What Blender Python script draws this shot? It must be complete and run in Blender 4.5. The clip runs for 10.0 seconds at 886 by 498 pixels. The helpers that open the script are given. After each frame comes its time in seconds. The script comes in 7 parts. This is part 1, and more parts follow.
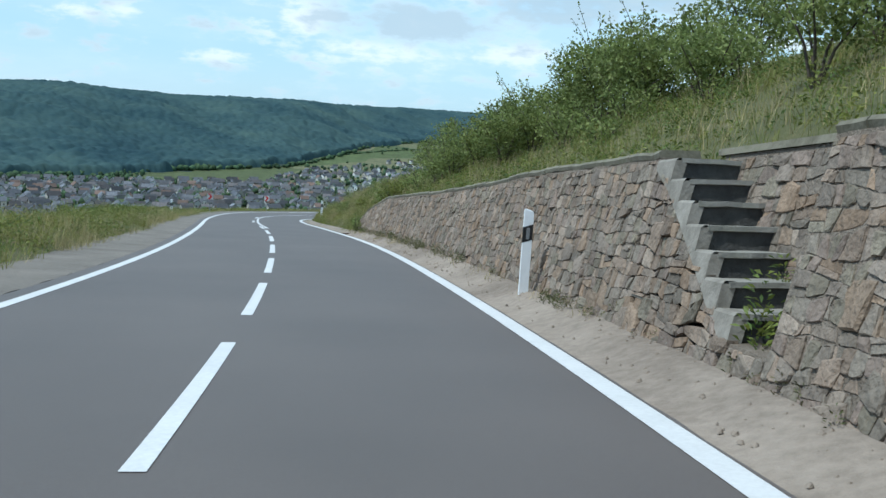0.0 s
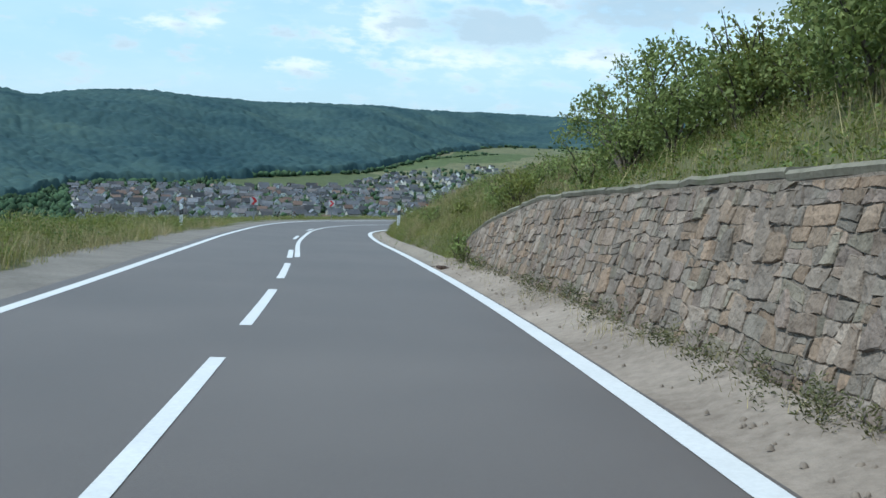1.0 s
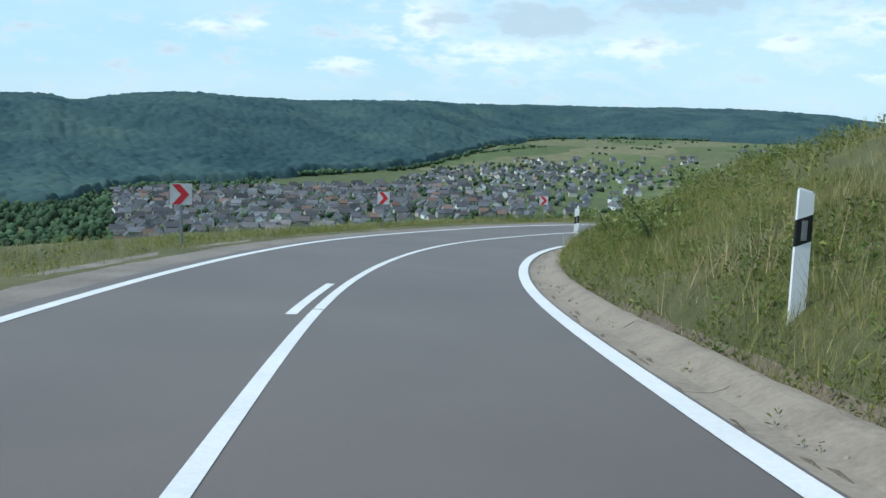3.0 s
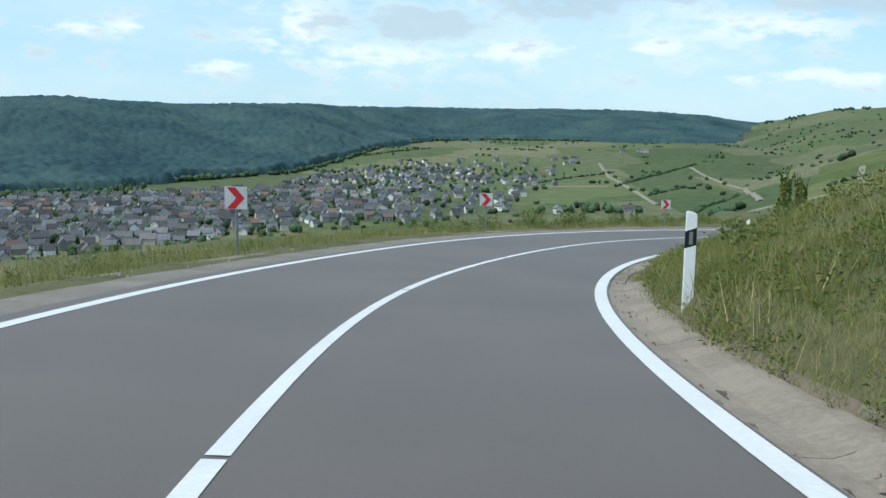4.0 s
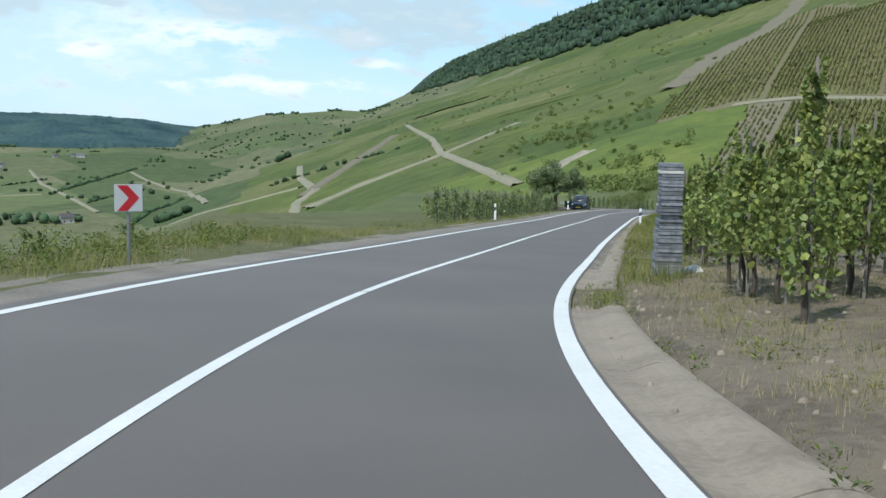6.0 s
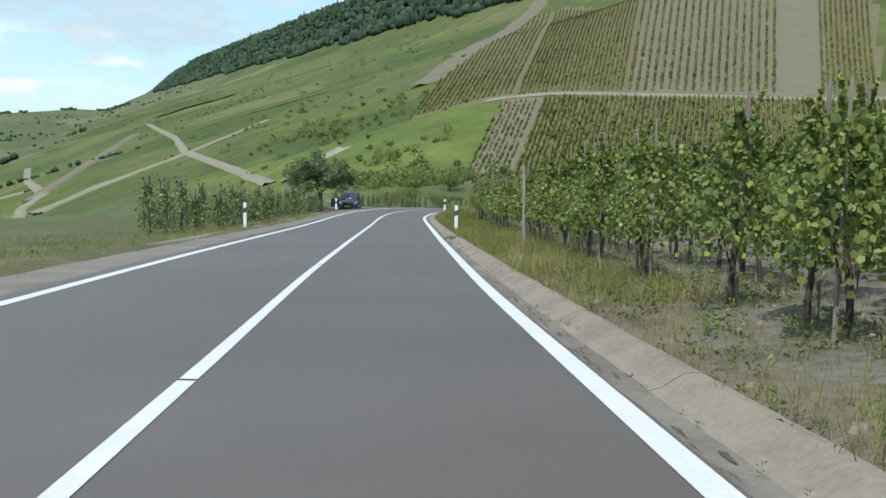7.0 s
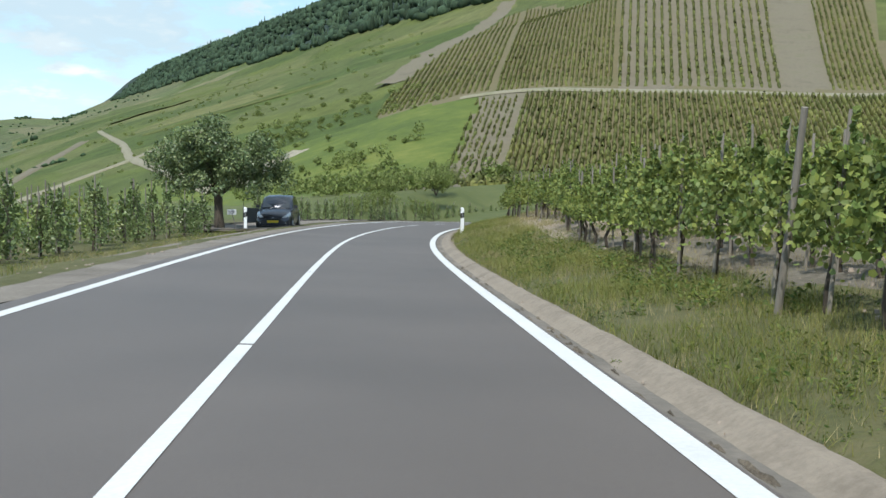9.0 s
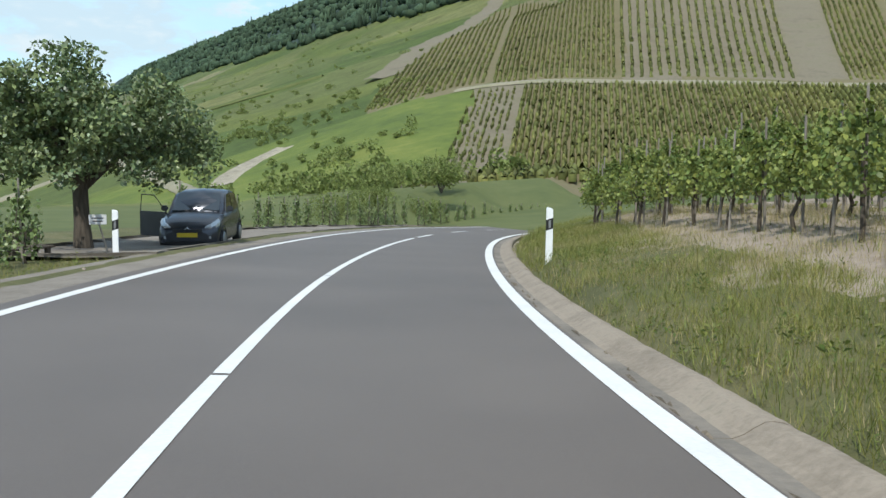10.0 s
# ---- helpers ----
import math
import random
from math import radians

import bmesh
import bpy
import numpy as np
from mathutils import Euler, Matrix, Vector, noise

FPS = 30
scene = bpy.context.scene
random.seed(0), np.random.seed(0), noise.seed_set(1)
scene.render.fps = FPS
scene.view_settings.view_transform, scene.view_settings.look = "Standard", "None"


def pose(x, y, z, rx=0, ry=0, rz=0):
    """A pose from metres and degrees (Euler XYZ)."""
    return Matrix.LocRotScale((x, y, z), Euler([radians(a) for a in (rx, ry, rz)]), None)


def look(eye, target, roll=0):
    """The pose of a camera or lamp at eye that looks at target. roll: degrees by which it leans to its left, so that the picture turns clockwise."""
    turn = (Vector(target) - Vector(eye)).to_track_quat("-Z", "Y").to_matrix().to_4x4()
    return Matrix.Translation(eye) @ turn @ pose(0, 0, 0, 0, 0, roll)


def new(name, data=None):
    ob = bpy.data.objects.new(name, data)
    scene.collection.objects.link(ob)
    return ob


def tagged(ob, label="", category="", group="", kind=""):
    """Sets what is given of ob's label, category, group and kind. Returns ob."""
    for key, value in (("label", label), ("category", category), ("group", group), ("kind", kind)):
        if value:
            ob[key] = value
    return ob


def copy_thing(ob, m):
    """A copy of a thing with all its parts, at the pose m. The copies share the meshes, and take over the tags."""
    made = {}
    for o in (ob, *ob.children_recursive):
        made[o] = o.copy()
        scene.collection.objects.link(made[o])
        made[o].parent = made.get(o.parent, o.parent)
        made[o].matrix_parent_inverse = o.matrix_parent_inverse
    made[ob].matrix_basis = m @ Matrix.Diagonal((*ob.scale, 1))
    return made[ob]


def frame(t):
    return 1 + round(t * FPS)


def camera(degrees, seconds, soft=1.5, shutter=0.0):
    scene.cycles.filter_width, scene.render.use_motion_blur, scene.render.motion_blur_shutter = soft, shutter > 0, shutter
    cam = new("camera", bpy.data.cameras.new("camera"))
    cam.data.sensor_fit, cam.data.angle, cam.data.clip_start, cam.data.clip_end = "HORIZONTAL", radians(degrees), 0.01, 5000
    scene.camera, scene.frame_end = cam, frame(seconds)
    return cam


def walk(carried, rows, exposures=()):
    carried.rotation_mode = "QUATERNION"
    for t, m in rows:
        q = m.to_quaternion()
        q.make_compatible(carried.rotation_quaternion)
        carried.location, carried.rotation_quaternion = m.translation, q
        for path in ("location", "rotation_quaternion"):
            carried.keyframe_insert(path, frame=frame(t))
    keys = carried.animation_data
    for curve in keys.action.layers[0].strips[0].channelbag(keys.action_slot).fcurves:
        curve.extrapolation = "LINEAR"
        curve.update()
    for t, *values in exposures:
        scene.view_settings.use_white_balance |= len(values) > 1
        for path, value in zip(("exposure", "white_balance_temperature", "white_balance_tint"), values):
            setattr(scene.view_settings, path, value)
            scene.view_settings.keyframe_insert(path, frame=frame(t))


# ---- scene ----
cam = camera(47.83, 10.0)
PATH = (
    (0, pose(-0.12, 0.08, 1.165, 82.265, -3.855, 16.267)),
    (0.25, pose(-1.79, 4.45, 0.716, 82.201, -3.649, 17.496)),
    (0.5, pose(-3.54, 8.79, 0.268, 82.166, -3.396, 18.59)),
    (0.75, pose(-5.38, 13.10, -0.173, 82.214, -3.212, 19.703)),
    (1, pose(-7.29, 17.33, -0.609, 82.288, -3.211, 20.735)),
    (1.25, pose(-9.28, 21.50, -1.045, 82.312, -3.395, 21.553)),
    (1.5, pose(-11.30, 25.62, -1.485, 82.245, -3.337, 22.156)),
    (1.75, pose(-13.31, 29.75, -1.929, 82.081, -2.702, 22.619)),
    (2, pose(-15.36, 33.84, -2.377, 81.928, -1.965, 23.205)),
    (2.25, pose(-17.47, 37.86, -2.826, 81.885, -1.636, 24.042)),
    (2.5, pose(-19.61, 41.78, -3.274, 81.897, -1.549, 24.497)),
    (2.75, pose(-21.72, 45.64, -3.717, 81.896, -1.455, 24.03)),
    (3, pose(-23.75, 49.47, -4.152, 81.914, -1.438, 23.231)),
    (3.25, pose(-25.70, 53.28, -4.577, 81.991, -1.583, 22.658)),
    (3.5, pose(-27.54, 57.07, -4.991, 82.094, -1.633, 21.613)),
    (3.75, pose(-29.23, 60.89, -5.397, 82.179, -1.362, 19.395)),
    (4, pose(-30.71, 64.77, -5.797, 82.22, -1.001, 16.546)),
    (4.25, pose(-31.97, 68.71, -6.194, 82.221, -0.841, 13.675)),
    (4.5, pose(-33.04, 72.73, -6.590, 82.269, -0.94, 10.419)),
    (4.75, pose(-33.89, 76.85, -6.986, 82.423, -1.243, 6.39)),
    (5, pose(-34.42, 81.05, -7.383, 82.535, -1.479, 2.079)),
    (5.25, pose(-34.61, 85.33, -7.775, 82.492, -1.424, -1.989)),
    (5.5, pose(-34.48, 89.66, -8.157, 82.528, -1.258, -6.031)),
    (5.75, pose(-34.04, 94.02, -8.533, 82.834, -1.19, -10.334)),
    (6, pose(-33.31, 98.42, -8.909, 83.089, -1.139, -14.686)),
    (6.25, pose(-32.32, 102.82, -9.284, 82.996, -1.007, -18.825)),
    (6.5, pose(-31.04, 107.20, -9.657, 82.855, -0.906, -22.769)),
    (6.75, pose(-29.48, 111.55, -10.023, 83.012, -0.95, -26.413)),
    (7, pose(-27.67, 115.87, -10.381, 83.372, -1.049, -28.879)),
    (7.25, pose(-25.72, 120.20, -10.728, 83.746, -1.081, -29.543)),
    (7.5, pose(-23.69, 124.55, -11.064, 84.003, -1.002, -29.553)),
    (7.75, pose(-21.59, 128.91, -11.390, 84.061, -0.806, -30.101)),
    (8, pose(-19.42, 133.26, -11.710, 83.978, -0.565, -30.781)),
    (8.25, pose(-17.22, 137.60, -12.028, 83.846, -0.38, -30.986)),
    (8.5, pose(-15.03, 141.96, -12.348, 83.776, -0.376, -30.923)),
    (8.75, pose(-12.85, 146.31, -12.672, 83.839, -0.615, -30.919)),
    (9, pose(-10.67, 150.67, -12.997, 83.919, -0.882, -30.963)),
    (9.25, pose(-8.49, 155.03, -13.318, 83.904, -0.953, -30.99)),
    (9.5, pose(-6.29, 159.40, -13.634, 83.854, -0.851, -31.066)),
    (9.75, pose(-4.07, 163.78, -13.947, 83.856, -0.662, -31.269)),
    (10, pose(-1.82, 168.15, -14.261, 83.926, -0.487, -31.602)),
)
walk(cam, PATH, exposures=((0, 0.04, 5650, 2), (2, 0.04, 5600, 2), (3.5, 0.05, 5850, 3), (5, 0.12, 6050, 4), (6, 0.14, 6100, 5), (7.5, 0.24, 6250, 6), (10, 0.3, 6350, 7)))

# ---- light ----
SUN_AZ, SUN_EL = -130.0, 58.0          # degrees from +y towards +x, and above the horizon
world = bpy.data.worlds.new("sky")
scene.world = world
world.use_nodes = True
wn, wl = world.node_tree.nodes, world.node_tree.links
wn.clear()
w_out = wn.new("ShaderNodeOutputWorld")
w_bg = wn.new("ShaderNodeBackground")
w_bg.inputs["Strength"].default_value = 0.115
w_sky = wn.new("ShaderNodeTexSky")
w_sky.sky_type = 'NISHITA'
w_sky.sun_disc = False
w_sky.sun_elevation = radians(SUN_EL)
w_sky.sun_rotation = radians(SUN_AZ)
w_sky.air_density, w_sky.dust_density, w_sky.ozone_density = 1.0, 0.25, 2.2
w_tc = wn.new("ShaderNodeTexCoord")
w_sep = wn.new("ShaderNodeSeparateXYZ")
wl.new(w_tc.outputs["Generated"], w_sep.inputs[0])


def wmath(op, a, b=None, clamp=False):
    n = wn.new("ShaderNodeMath")
    n.operation, n.use_clamp = op, clamp
    for i, v in enumerate((a, b)):
        if v is None:
            continue
        if isinstance(v, (int, float)):
            n.inputs[i].default_value = v
        else:
            wl.new(v, n.inputs[i])
    return n.outputs[0]


# clouds lie on a flat layer high above: the view's direction divided by its height
w_h = wmath('ADD', wmath('MAXIMUM', w_sep.outputs[2], 0.0), 0.22)
w_vec = wn.new("ShaderNodeCombineXYZ")
wl.new(wmath('DIVIDE', w_sep.outputs[0], w_h), w_vec.inputs[0])
wl.new(wmath('DIVIDE', w_sep.outputs[1], w_h), w_vec.inputs[1])


def wnoise(scale, detail, rough, off):
    m = wn.new("ShaderNodeMapping")
    m.inputs["Location"].default_value = off
    wl.new(w_vec.outputs[0], m.inputs[0])
    n = wn.new("ShaderNodeTexNoise")
    n.inputs["Scale"].default_value, n.inputs["Detail"].default_value = scale, detail
    n.inputs["Roughness"].default_value = rough
    wl.new(m.outputs[0], n.inputs["Vector"])
    return n.outputs[0]


def wramp(v, lo, hi):
    n = wn.new("ShaderNodeMapRange")
    n.interpolation_type = 'SMOOTHSTEP'
    n.inputs["From Min"].default_value, n.inputs["From Max"].default_value = lo, hi
    wl.new(v, n.inputs["Value"])
    return n.outputs[0]


def wmix(f, a, b):
    n = wn.new("ShaderNodeMix")
    n.data_type = 'RGBA'
    for sock, v in ((n.inputs[0], f), (n.inputs[6], a), (n.inputs[7], b)):
        if isinstance(v, tuple):
            sock.default_value = v
        elif isinstance(v, (int, float)):
            sock.default_value = v
        else:
            wl.new(v, sock)
    return n.outputs[2]


heap = wnoise(1.25, 8, 0.58, (4.2, 1.3, 0))
aloft = wramp(w_sep.outputs[2], 0.12, 0.24)
puffs = wmath('MULTIPLY', wramp(heap, 0.50, 0.575), aloft)
belly = wmath('MULTIPLY', wramp(heap, 0.555, 0.70), aloft)
veil = wramp(wnoise(0.7, 5, 0.6, (1.0, 7.7, 0)), 0.36, 0.66)

# the heaps low over the valley: bearing and height in degrees, half width, half height
w_az = wmath('MULTIPLY', wmath('ARCTAN2', w_sep.outputs[0], w_sep.outputs[1]), 57.296)
w_el = wmath('MULTIPLY', wmath('ARCSINE', w_sep.outputs[2]), 57.296)
w_sheet = wn.new("ShaderNodeCombineXYZ")
wl.new(wmath('MULTIPLY', w_az, 0.30), w_sheet.inputs[0])
wl.new(wmath('MULTIPLY', w_el, 0.75), w_sheet.inputs[1])
w_low = wn.new("ShaderNodeTexNoise")
w_low.inputs["Scale"].default_value, w_low.inputs["Detail"].default_value, w_low.inputs["Roughness"].default_value = 1.2, 8, 0.58
wl.new(w_sheet.outputs[0], w_low.inputs["Vector"])


def bank_of(spots, gain=1.0):
    total = None
    for az, el, wide, tall in spots:
        dx = wmath('DIVIDE', wmath('SUBTRACT', w_az, az), wide)
        dy = wmath('DIVIDE', wmath('SUBTRACT', w_el, el), tall)
        g = wmath('POWER', 2.718, wmath('MULTIPLY', wmath('ADD', wmath('MULTIPLY', dx, dx), wmath('MULTIPLY', dy, dy)), -1.0))
        total = g if total is None else wmath('MAXIMUM', total, g)
    return wmath('ADD', wmath('MULTIPLY', total, gain), wmath('MULTIPLY', wmath('SUBTRACT', w_low.outputs[0], 0.5), 4.2))


white = wramp(bank_of(((-25.0, 4.6, 2.2, 1.6), (-20.5, 3.1, 4.2, 0.8), (-13.0, 3.4, 3.6, 0.7), (-4.8, 3.8, 1.6, 0.5), (1.4, 5.0, 4.8, 0.9), (10.3, 4.9, 1.6, 0.5), (11.2, 3.5, 1.4, 0.4), (-36.6, 4.1, 1.4, 0.45), (-33.8, 4.2, 1.2, 0.5), (-18.0, 7.2, 9.0, 1.2), (-29.0, 2.4, 2.5, 0.5), (4.0, 2.2, 6.0, 0.5))), 0.25, 1.25)
haze = wramp(bank_of(((-18.5, 4.8, 8.0, 2.6), (-2.0, 5.5, 6.0, 2.4))), 0.0, 1.1)
grey = wramp(bank_of(((-18.0, 4.9, 4.2, 1.1), (5.0, 6.9, 8.0, 1.4), (10.0, 6.7, 4.0, 1.4), (13.0, 6.0, 5.0, 2.0), (-6.5, 7.0, 7.0, 0.9), (-10.0, 6.4, 4.0, 1.2)), 1.35), 0.15, 1.0)
w_blue = wmix(wramp(w_sep.outputs[2], 0.0, 0.45), (4.9, 7.1, 8.5, 1), (2.4, 4.8, 7.8, 1))
w_col = wmix(0.7, w_sky.outputs[0], w_blue)
w_col = wmix(wmath('MULTIPLY', veil, 0.42), w_col, (6.7, 7.8, 8.5, 1))
w_col = wmix(wmath('MULTIPLY', puffs, 0.72), w_col, (8.2, 8.5, 8.6, 1))
w_col = wmix(wmath('MULTIPLY', belly, 0.75), w_col, (5.6, 6.5, 7.2, 1))
w_col = wmix(wmath('MULTIPLY', haze, 0.5), w_col, (8.0, 8.5, 8.6, 1))
w_col = wmix(wmath('MULTIPLY', white, 0.85), w_col, (8.6, 8.75, 8.8, 1))
w_col = wmix(wmath('MULTIPLY', grey, 0.75), w_col, (4.7, 5.6, 6.2, 1))
wl.new(w_col, w_bg.inputs["Color"])
wl.new(w_bg.outputs[0], w_out.inputs["Surface"])

sun = new("sun", bpy.data.lights.new("sun", 'SUN'))
sun.data.energy, sun.data.angle, sun.data.color = 4.0, radians(0.6), (1.0, 0.96, 0.90)
_a, _e = radians(SUN_AZ), radians(SUN_EL)
sun.matrix_world = look((math.sin(_a) * math.cos(_e) * 300, math.cos(_a) * math.cos(_e) * 300, math.sin(_e) * 300), (0, 0, 0))
scene.view_settings.exposure = 0.0

# ---- materials ----
def material(name, colors, scale=6.0, rough=0.85, bump=0.25, bump_scale=None, metal=0.0, detail=6.0, big=0.0, big_scale=0.6,
             vary=0.0, space="POS", translucent=0.0, spec=0.3, stretch=(1, 1, 1), bump_dist=0.02, tints=()):
    """Mottled between the colours by noise at a fine scale and, by big, at a coarse one; vary: brightness from piece to piece."""
    m = bpy.data.materials.new(name)
    m.use_nodes = True
    nt = m.node_tree
    n, l = nt.nodes, nt.links
    b = n["Principled BSDF"]
    b.inputs["Roughness"].default_value, b.inputs["Metallic"].default_value = rough, metal
    b.inputs["Specular IOR Level"].default_value = spec
    if space == "POS":
        src = n.new("ShaderNodeNewGeometry").outputs["Position"]
    else:
        src = n.new("ShaderNodeTexCoord").outputs["Object"]
    mp = n.new("ShaderNodeMapping")
    mp.inputs["Scale"].default_value = stretch
    l.new(src, mp.inputs[0])
    src = mp.outputs[0]
    tex = n.new("ShaderNodeTexNoise")
    tex.inputs["Scale"].default_value, tex.inputs["Detail"].default_value, tex.inputs["Roughness"].default_value = scale, detail, 0.65
    l.new(src, tex.inputs["Vector"])
    fac = tex.outputs[0]
    if big:
        t2 = n.new("ShaderNodeTexNoise")
        t2.inputs["Scale"].default_value, t2.inputs["Detail"].default_value = big_scale, 4
        l.new(src, t2.inputs["Vector"])
        mx = n.new("ShaderNodeMix")
        mx.inputs[0].default_value = big
        l.new(fac, mx.inputs[2])
        l.new(t2.outputs[0], mx.inputs[3])
        fac = mx.outputs[0]
    ramp = n.new("ShaderNodeValToRGB")
    els = ramp.color_ramp.elements
    k = len(colors)
    for i, c in enumerate(colors):
        pos = 0.30 + 0.40 * i / max(1, k - 1)
        if i < 2:
            els[i].position = pos
            el = els[i]
        else:
            el = els.new(pos)
        el.color = (*c, 1)
    if k == 1:
        els[1].color = (*colors[0], 1)
    l.new(fac, ramp.inputs[0])
    col = ramp.outputs[0]
    if vary:
        oi = n.new("ShaderNodeObjectInfo")
        geo = n.new("ShaderNodeNewGeometry")
        ad = n.new("ShaderNodeMath")
        ad.operation = 'ADD'
        l.new(oi.outputs["Random"], ad.inputs[0])
        l.new(geo.outputs["Random Per Island"], ad.inputs[1])
        fr = n.new("ShaderNodeMath")
        fr.operation = 'FRACT'
        l.new(ad.outputs[0], fr.inputs[0])
        mr = n.new("ShaderNodeMapRange")
        mr.inputs["To Min"].default_value, mr.inputs["To Max"].default_value = 1 - vary, 1 + vary
        l.new(fr.outputs[0], mr.inputs["Value"])
        hs = n.new("ShaderNodeHueSaturation")
        l.new(mr.outputs[0], hs.inputs["Value"])
        l.new(col, hs.inputs["Color"])
        col = hs.outputs[0]
        if tints:
            tr_ = n.new("ShaderNodeValToRGB")
            tr_.color_ramp.interpolation = 'CONSTANT'
            te = tr_.color_ramp.elements
            mf = n.new("ShaderNodeMath")
            mf.operation = 'MULTIPLY'
            mf.inputs[1].default_value = 7.31
            l.new(fr.outputs[0], mf.inputs[0])
            m2 = n.new("ShaderNodeMath")
            m2.operation = 'FRACT'
            l.new(mf.outputs[0], m2.inputs[0])
            for i, c in enumerate(tints):
                el = te[i] if i < 2 else te.new(0.99)
                el.position = i / len(tints)
                el.color = (*c, 1)
            l.new(m2.outputs[0], tr_.inputs[0])
            mm = n.new("ShaderNodeMix")
            mm.data_type, mm.blend_type = 'RGBA', 'MULTIPLY'
            mm.inputs[0].default_value = 1.0
            l.new(col, mm.inputs[6])
            l.new(tr_.outputs[0], mm.inputs[7])
            col = mm.outputs[2]
    l.new(col, b.inputs["Base Color"])
    if bump:
        t3 = n.new("ShaderNodeTexNoise")
        t3.inputs["Scale"].default_value, t3.inputs["Detail"].default_value = bump_scale or scale * 2.5, 5
        l.new(src, t3.inputs["Vector"])
        bp = n.new("ShaderNodeBump")
        bp.inputs["Strength"].default_value, bp.inputs["Distance"].default_value = bump, bump_dist
        l.new(t3.outputs[0], bp.inputs["Height"])
        l.new(bp.outputs[0], b.inputs["Normal"])
    if translucent:
        tr = n.new("ShaderNodeBsdfTranslucent")
        l.new(col, tr.inputs["Color"])
        ms = n.new("ShaderNodeMixShader")
        ms.inputs[0].default_value = translucent
        l.new(b.outputs[0], ms.inputs[1])
        l.new(tr.outputs[0], ms.inputs[2])
        l.new(ms.outputs[0], n["Material Output"].inputs["Surface"])
    return m


def plots(name, greens, cell, stripe, angle):
    """Cultivated land: parcels of unequal green, fine rows along one heading, mottled."""
    m = bpy.data.materials.new(name)
    m.use_nodes = True
    n, l = m.node_tree.nodes, m.node_tree.links
    b = n["Principled BSDF"]
    b.inputs["Roughness"].default_value = 0.9
    b.inputs["Specular IOR Level"].default_value = 0.15
    pos = n.new("ShaderNodeNewGeometry").outputs["Position"]
    mp = n.new("ShaderNodeMapping")
    mp.inputs["Rotation"].default_value = (0, 0, radians(angle))
    mp.inputs["Scale"].default_value = (1.0 / cell, 0.45 / cell, 0)
    l.new(pos, mp.inputs[0])
    vo = n.new("ShaderNodeTexVoronoi")
    vo.distance = 'CHEBYCHEV'
    vo.inputs["Scale"].default_value = 1.0
    vo.inputs["Randomness"].default_value = 0.8
    l.new(mp.outputs[0], vo.inputs["Vector"])
    sp = n.new("ShaderNodeSeparateColor")
    l.new(vo.outputs["Color"], sp.inputs[0])
    ramp = n.new("ShaderNodeValToRGB")
    els = ramp.color_ramp.elements
    for i, c in enumerate(greens):
        el = els[i] if i < 2 else els.new(0.5)
        el.position = i / (len(greens) - 1)
        el.color = (*c, 1)
    l.new(sp.outputs[0], ramp.inputs[0])
    mp2 = n.new("ShaderNodeMapping")
    mp2.inputs["Rotation"].default_value = (0, 0, radians(angle))
    l.new(pos, mp2.inputs[0])
    wv = n.new("ShaderNodeTexWave")
    wv.inputs["Scale"].default_value = 0.314 / stripe * 1.0
    wv.inputs["Distortion"].default_value = 1.0
    wv.inputs["Detail"].default_value = 2
    l.new(mp2.outputs[0], wv.inputs["Vector"])
    no = n.new("ShaderNodeTexNoise")
    no.inputs["Scale"].default_value, no.inputs["Detail"].default_value = 0.05, 9
    no.inputs["Roughness"].default_value = 0.7
    l.new(pos, no.inputs["Vector"])
    mr = n.new("ShaderNodeMapRange")
    mr.inputs["To Min"].default_value, mr.inputs["To Max"].default_value = 0.68, 1.18
    l.new(wv.outputs[0], mr.inputs["Value"])
    mr2 = n.new("ShaderNodeMapRange")
    mr2.inputs["From Min"].default_value, mr2.inputs["From Max"].default_value = 0.3, 0.7
    mr2.inputs["To Min"].default_value, mr2.inputs["To Max"].default_value = 0.62, 1.35
    l.new(no.outputs[0], mr2.inputs["Value"])
    mu = n.new("ShaderNodeMath")
    mu.operation = 'MULTIPLY'
    l.new(mr.outputs[0], mu.inputs[0])
    l.new(mr2.outputs[0], mu.inputs[1])
    hs = n.new("ShaderNodeHueSaturation")
    l.new(mu.outputs[0], hs.inputs["Value"])
    l.new(ramp.outputs[0], hs.inputs["Color"])
    l.new(hs.outputs[0], b.inputs["Base Color"])
    return m


ASPHALT = material("asphalt", [(0.072, 0.059, 0.050), (0.091, 0.074, 0.063), (0.111, 0.091, 0.077)], 40, 0.60, 0.35, 160, big=0.6, big_scale=0.35, spec=0.5, bump_dist=0.004)
PAINT = material("road_paint", [(0.47, 0.465, 0.45), (0.60, 0.595, 0.58)], 25, 0.6, 0.15, 90, big=0.4, big_scale=1.5, bump_dist=0.004)
GRAVEL = material("gravel", [(0.10, 0.088, 0.074), (0.165, 0.145, 0.122), (0.225, 0.20, 0.17)], 14, 0.95, 0.6, 60, big=0.5, big_scale=0.9)
SAND = material("sandy_verge", [(0.130, 0.102, 0.079), (0.232, 0.190, 0.151), (0.322, 0.268, 0.217)], 9, 0.95, 0.5, 40, big=0.55, big_scale=0.7)
SCAR = material("pale_rocky_scar", [(0.13, 0.115, 0.082), (0.24, 0.215, 0.165), (0.33, 0.30, 0.24)], 0.7, 0.95, 0.5, 4, big=0.4, big_scale=0.15, bump_dist=0.2)
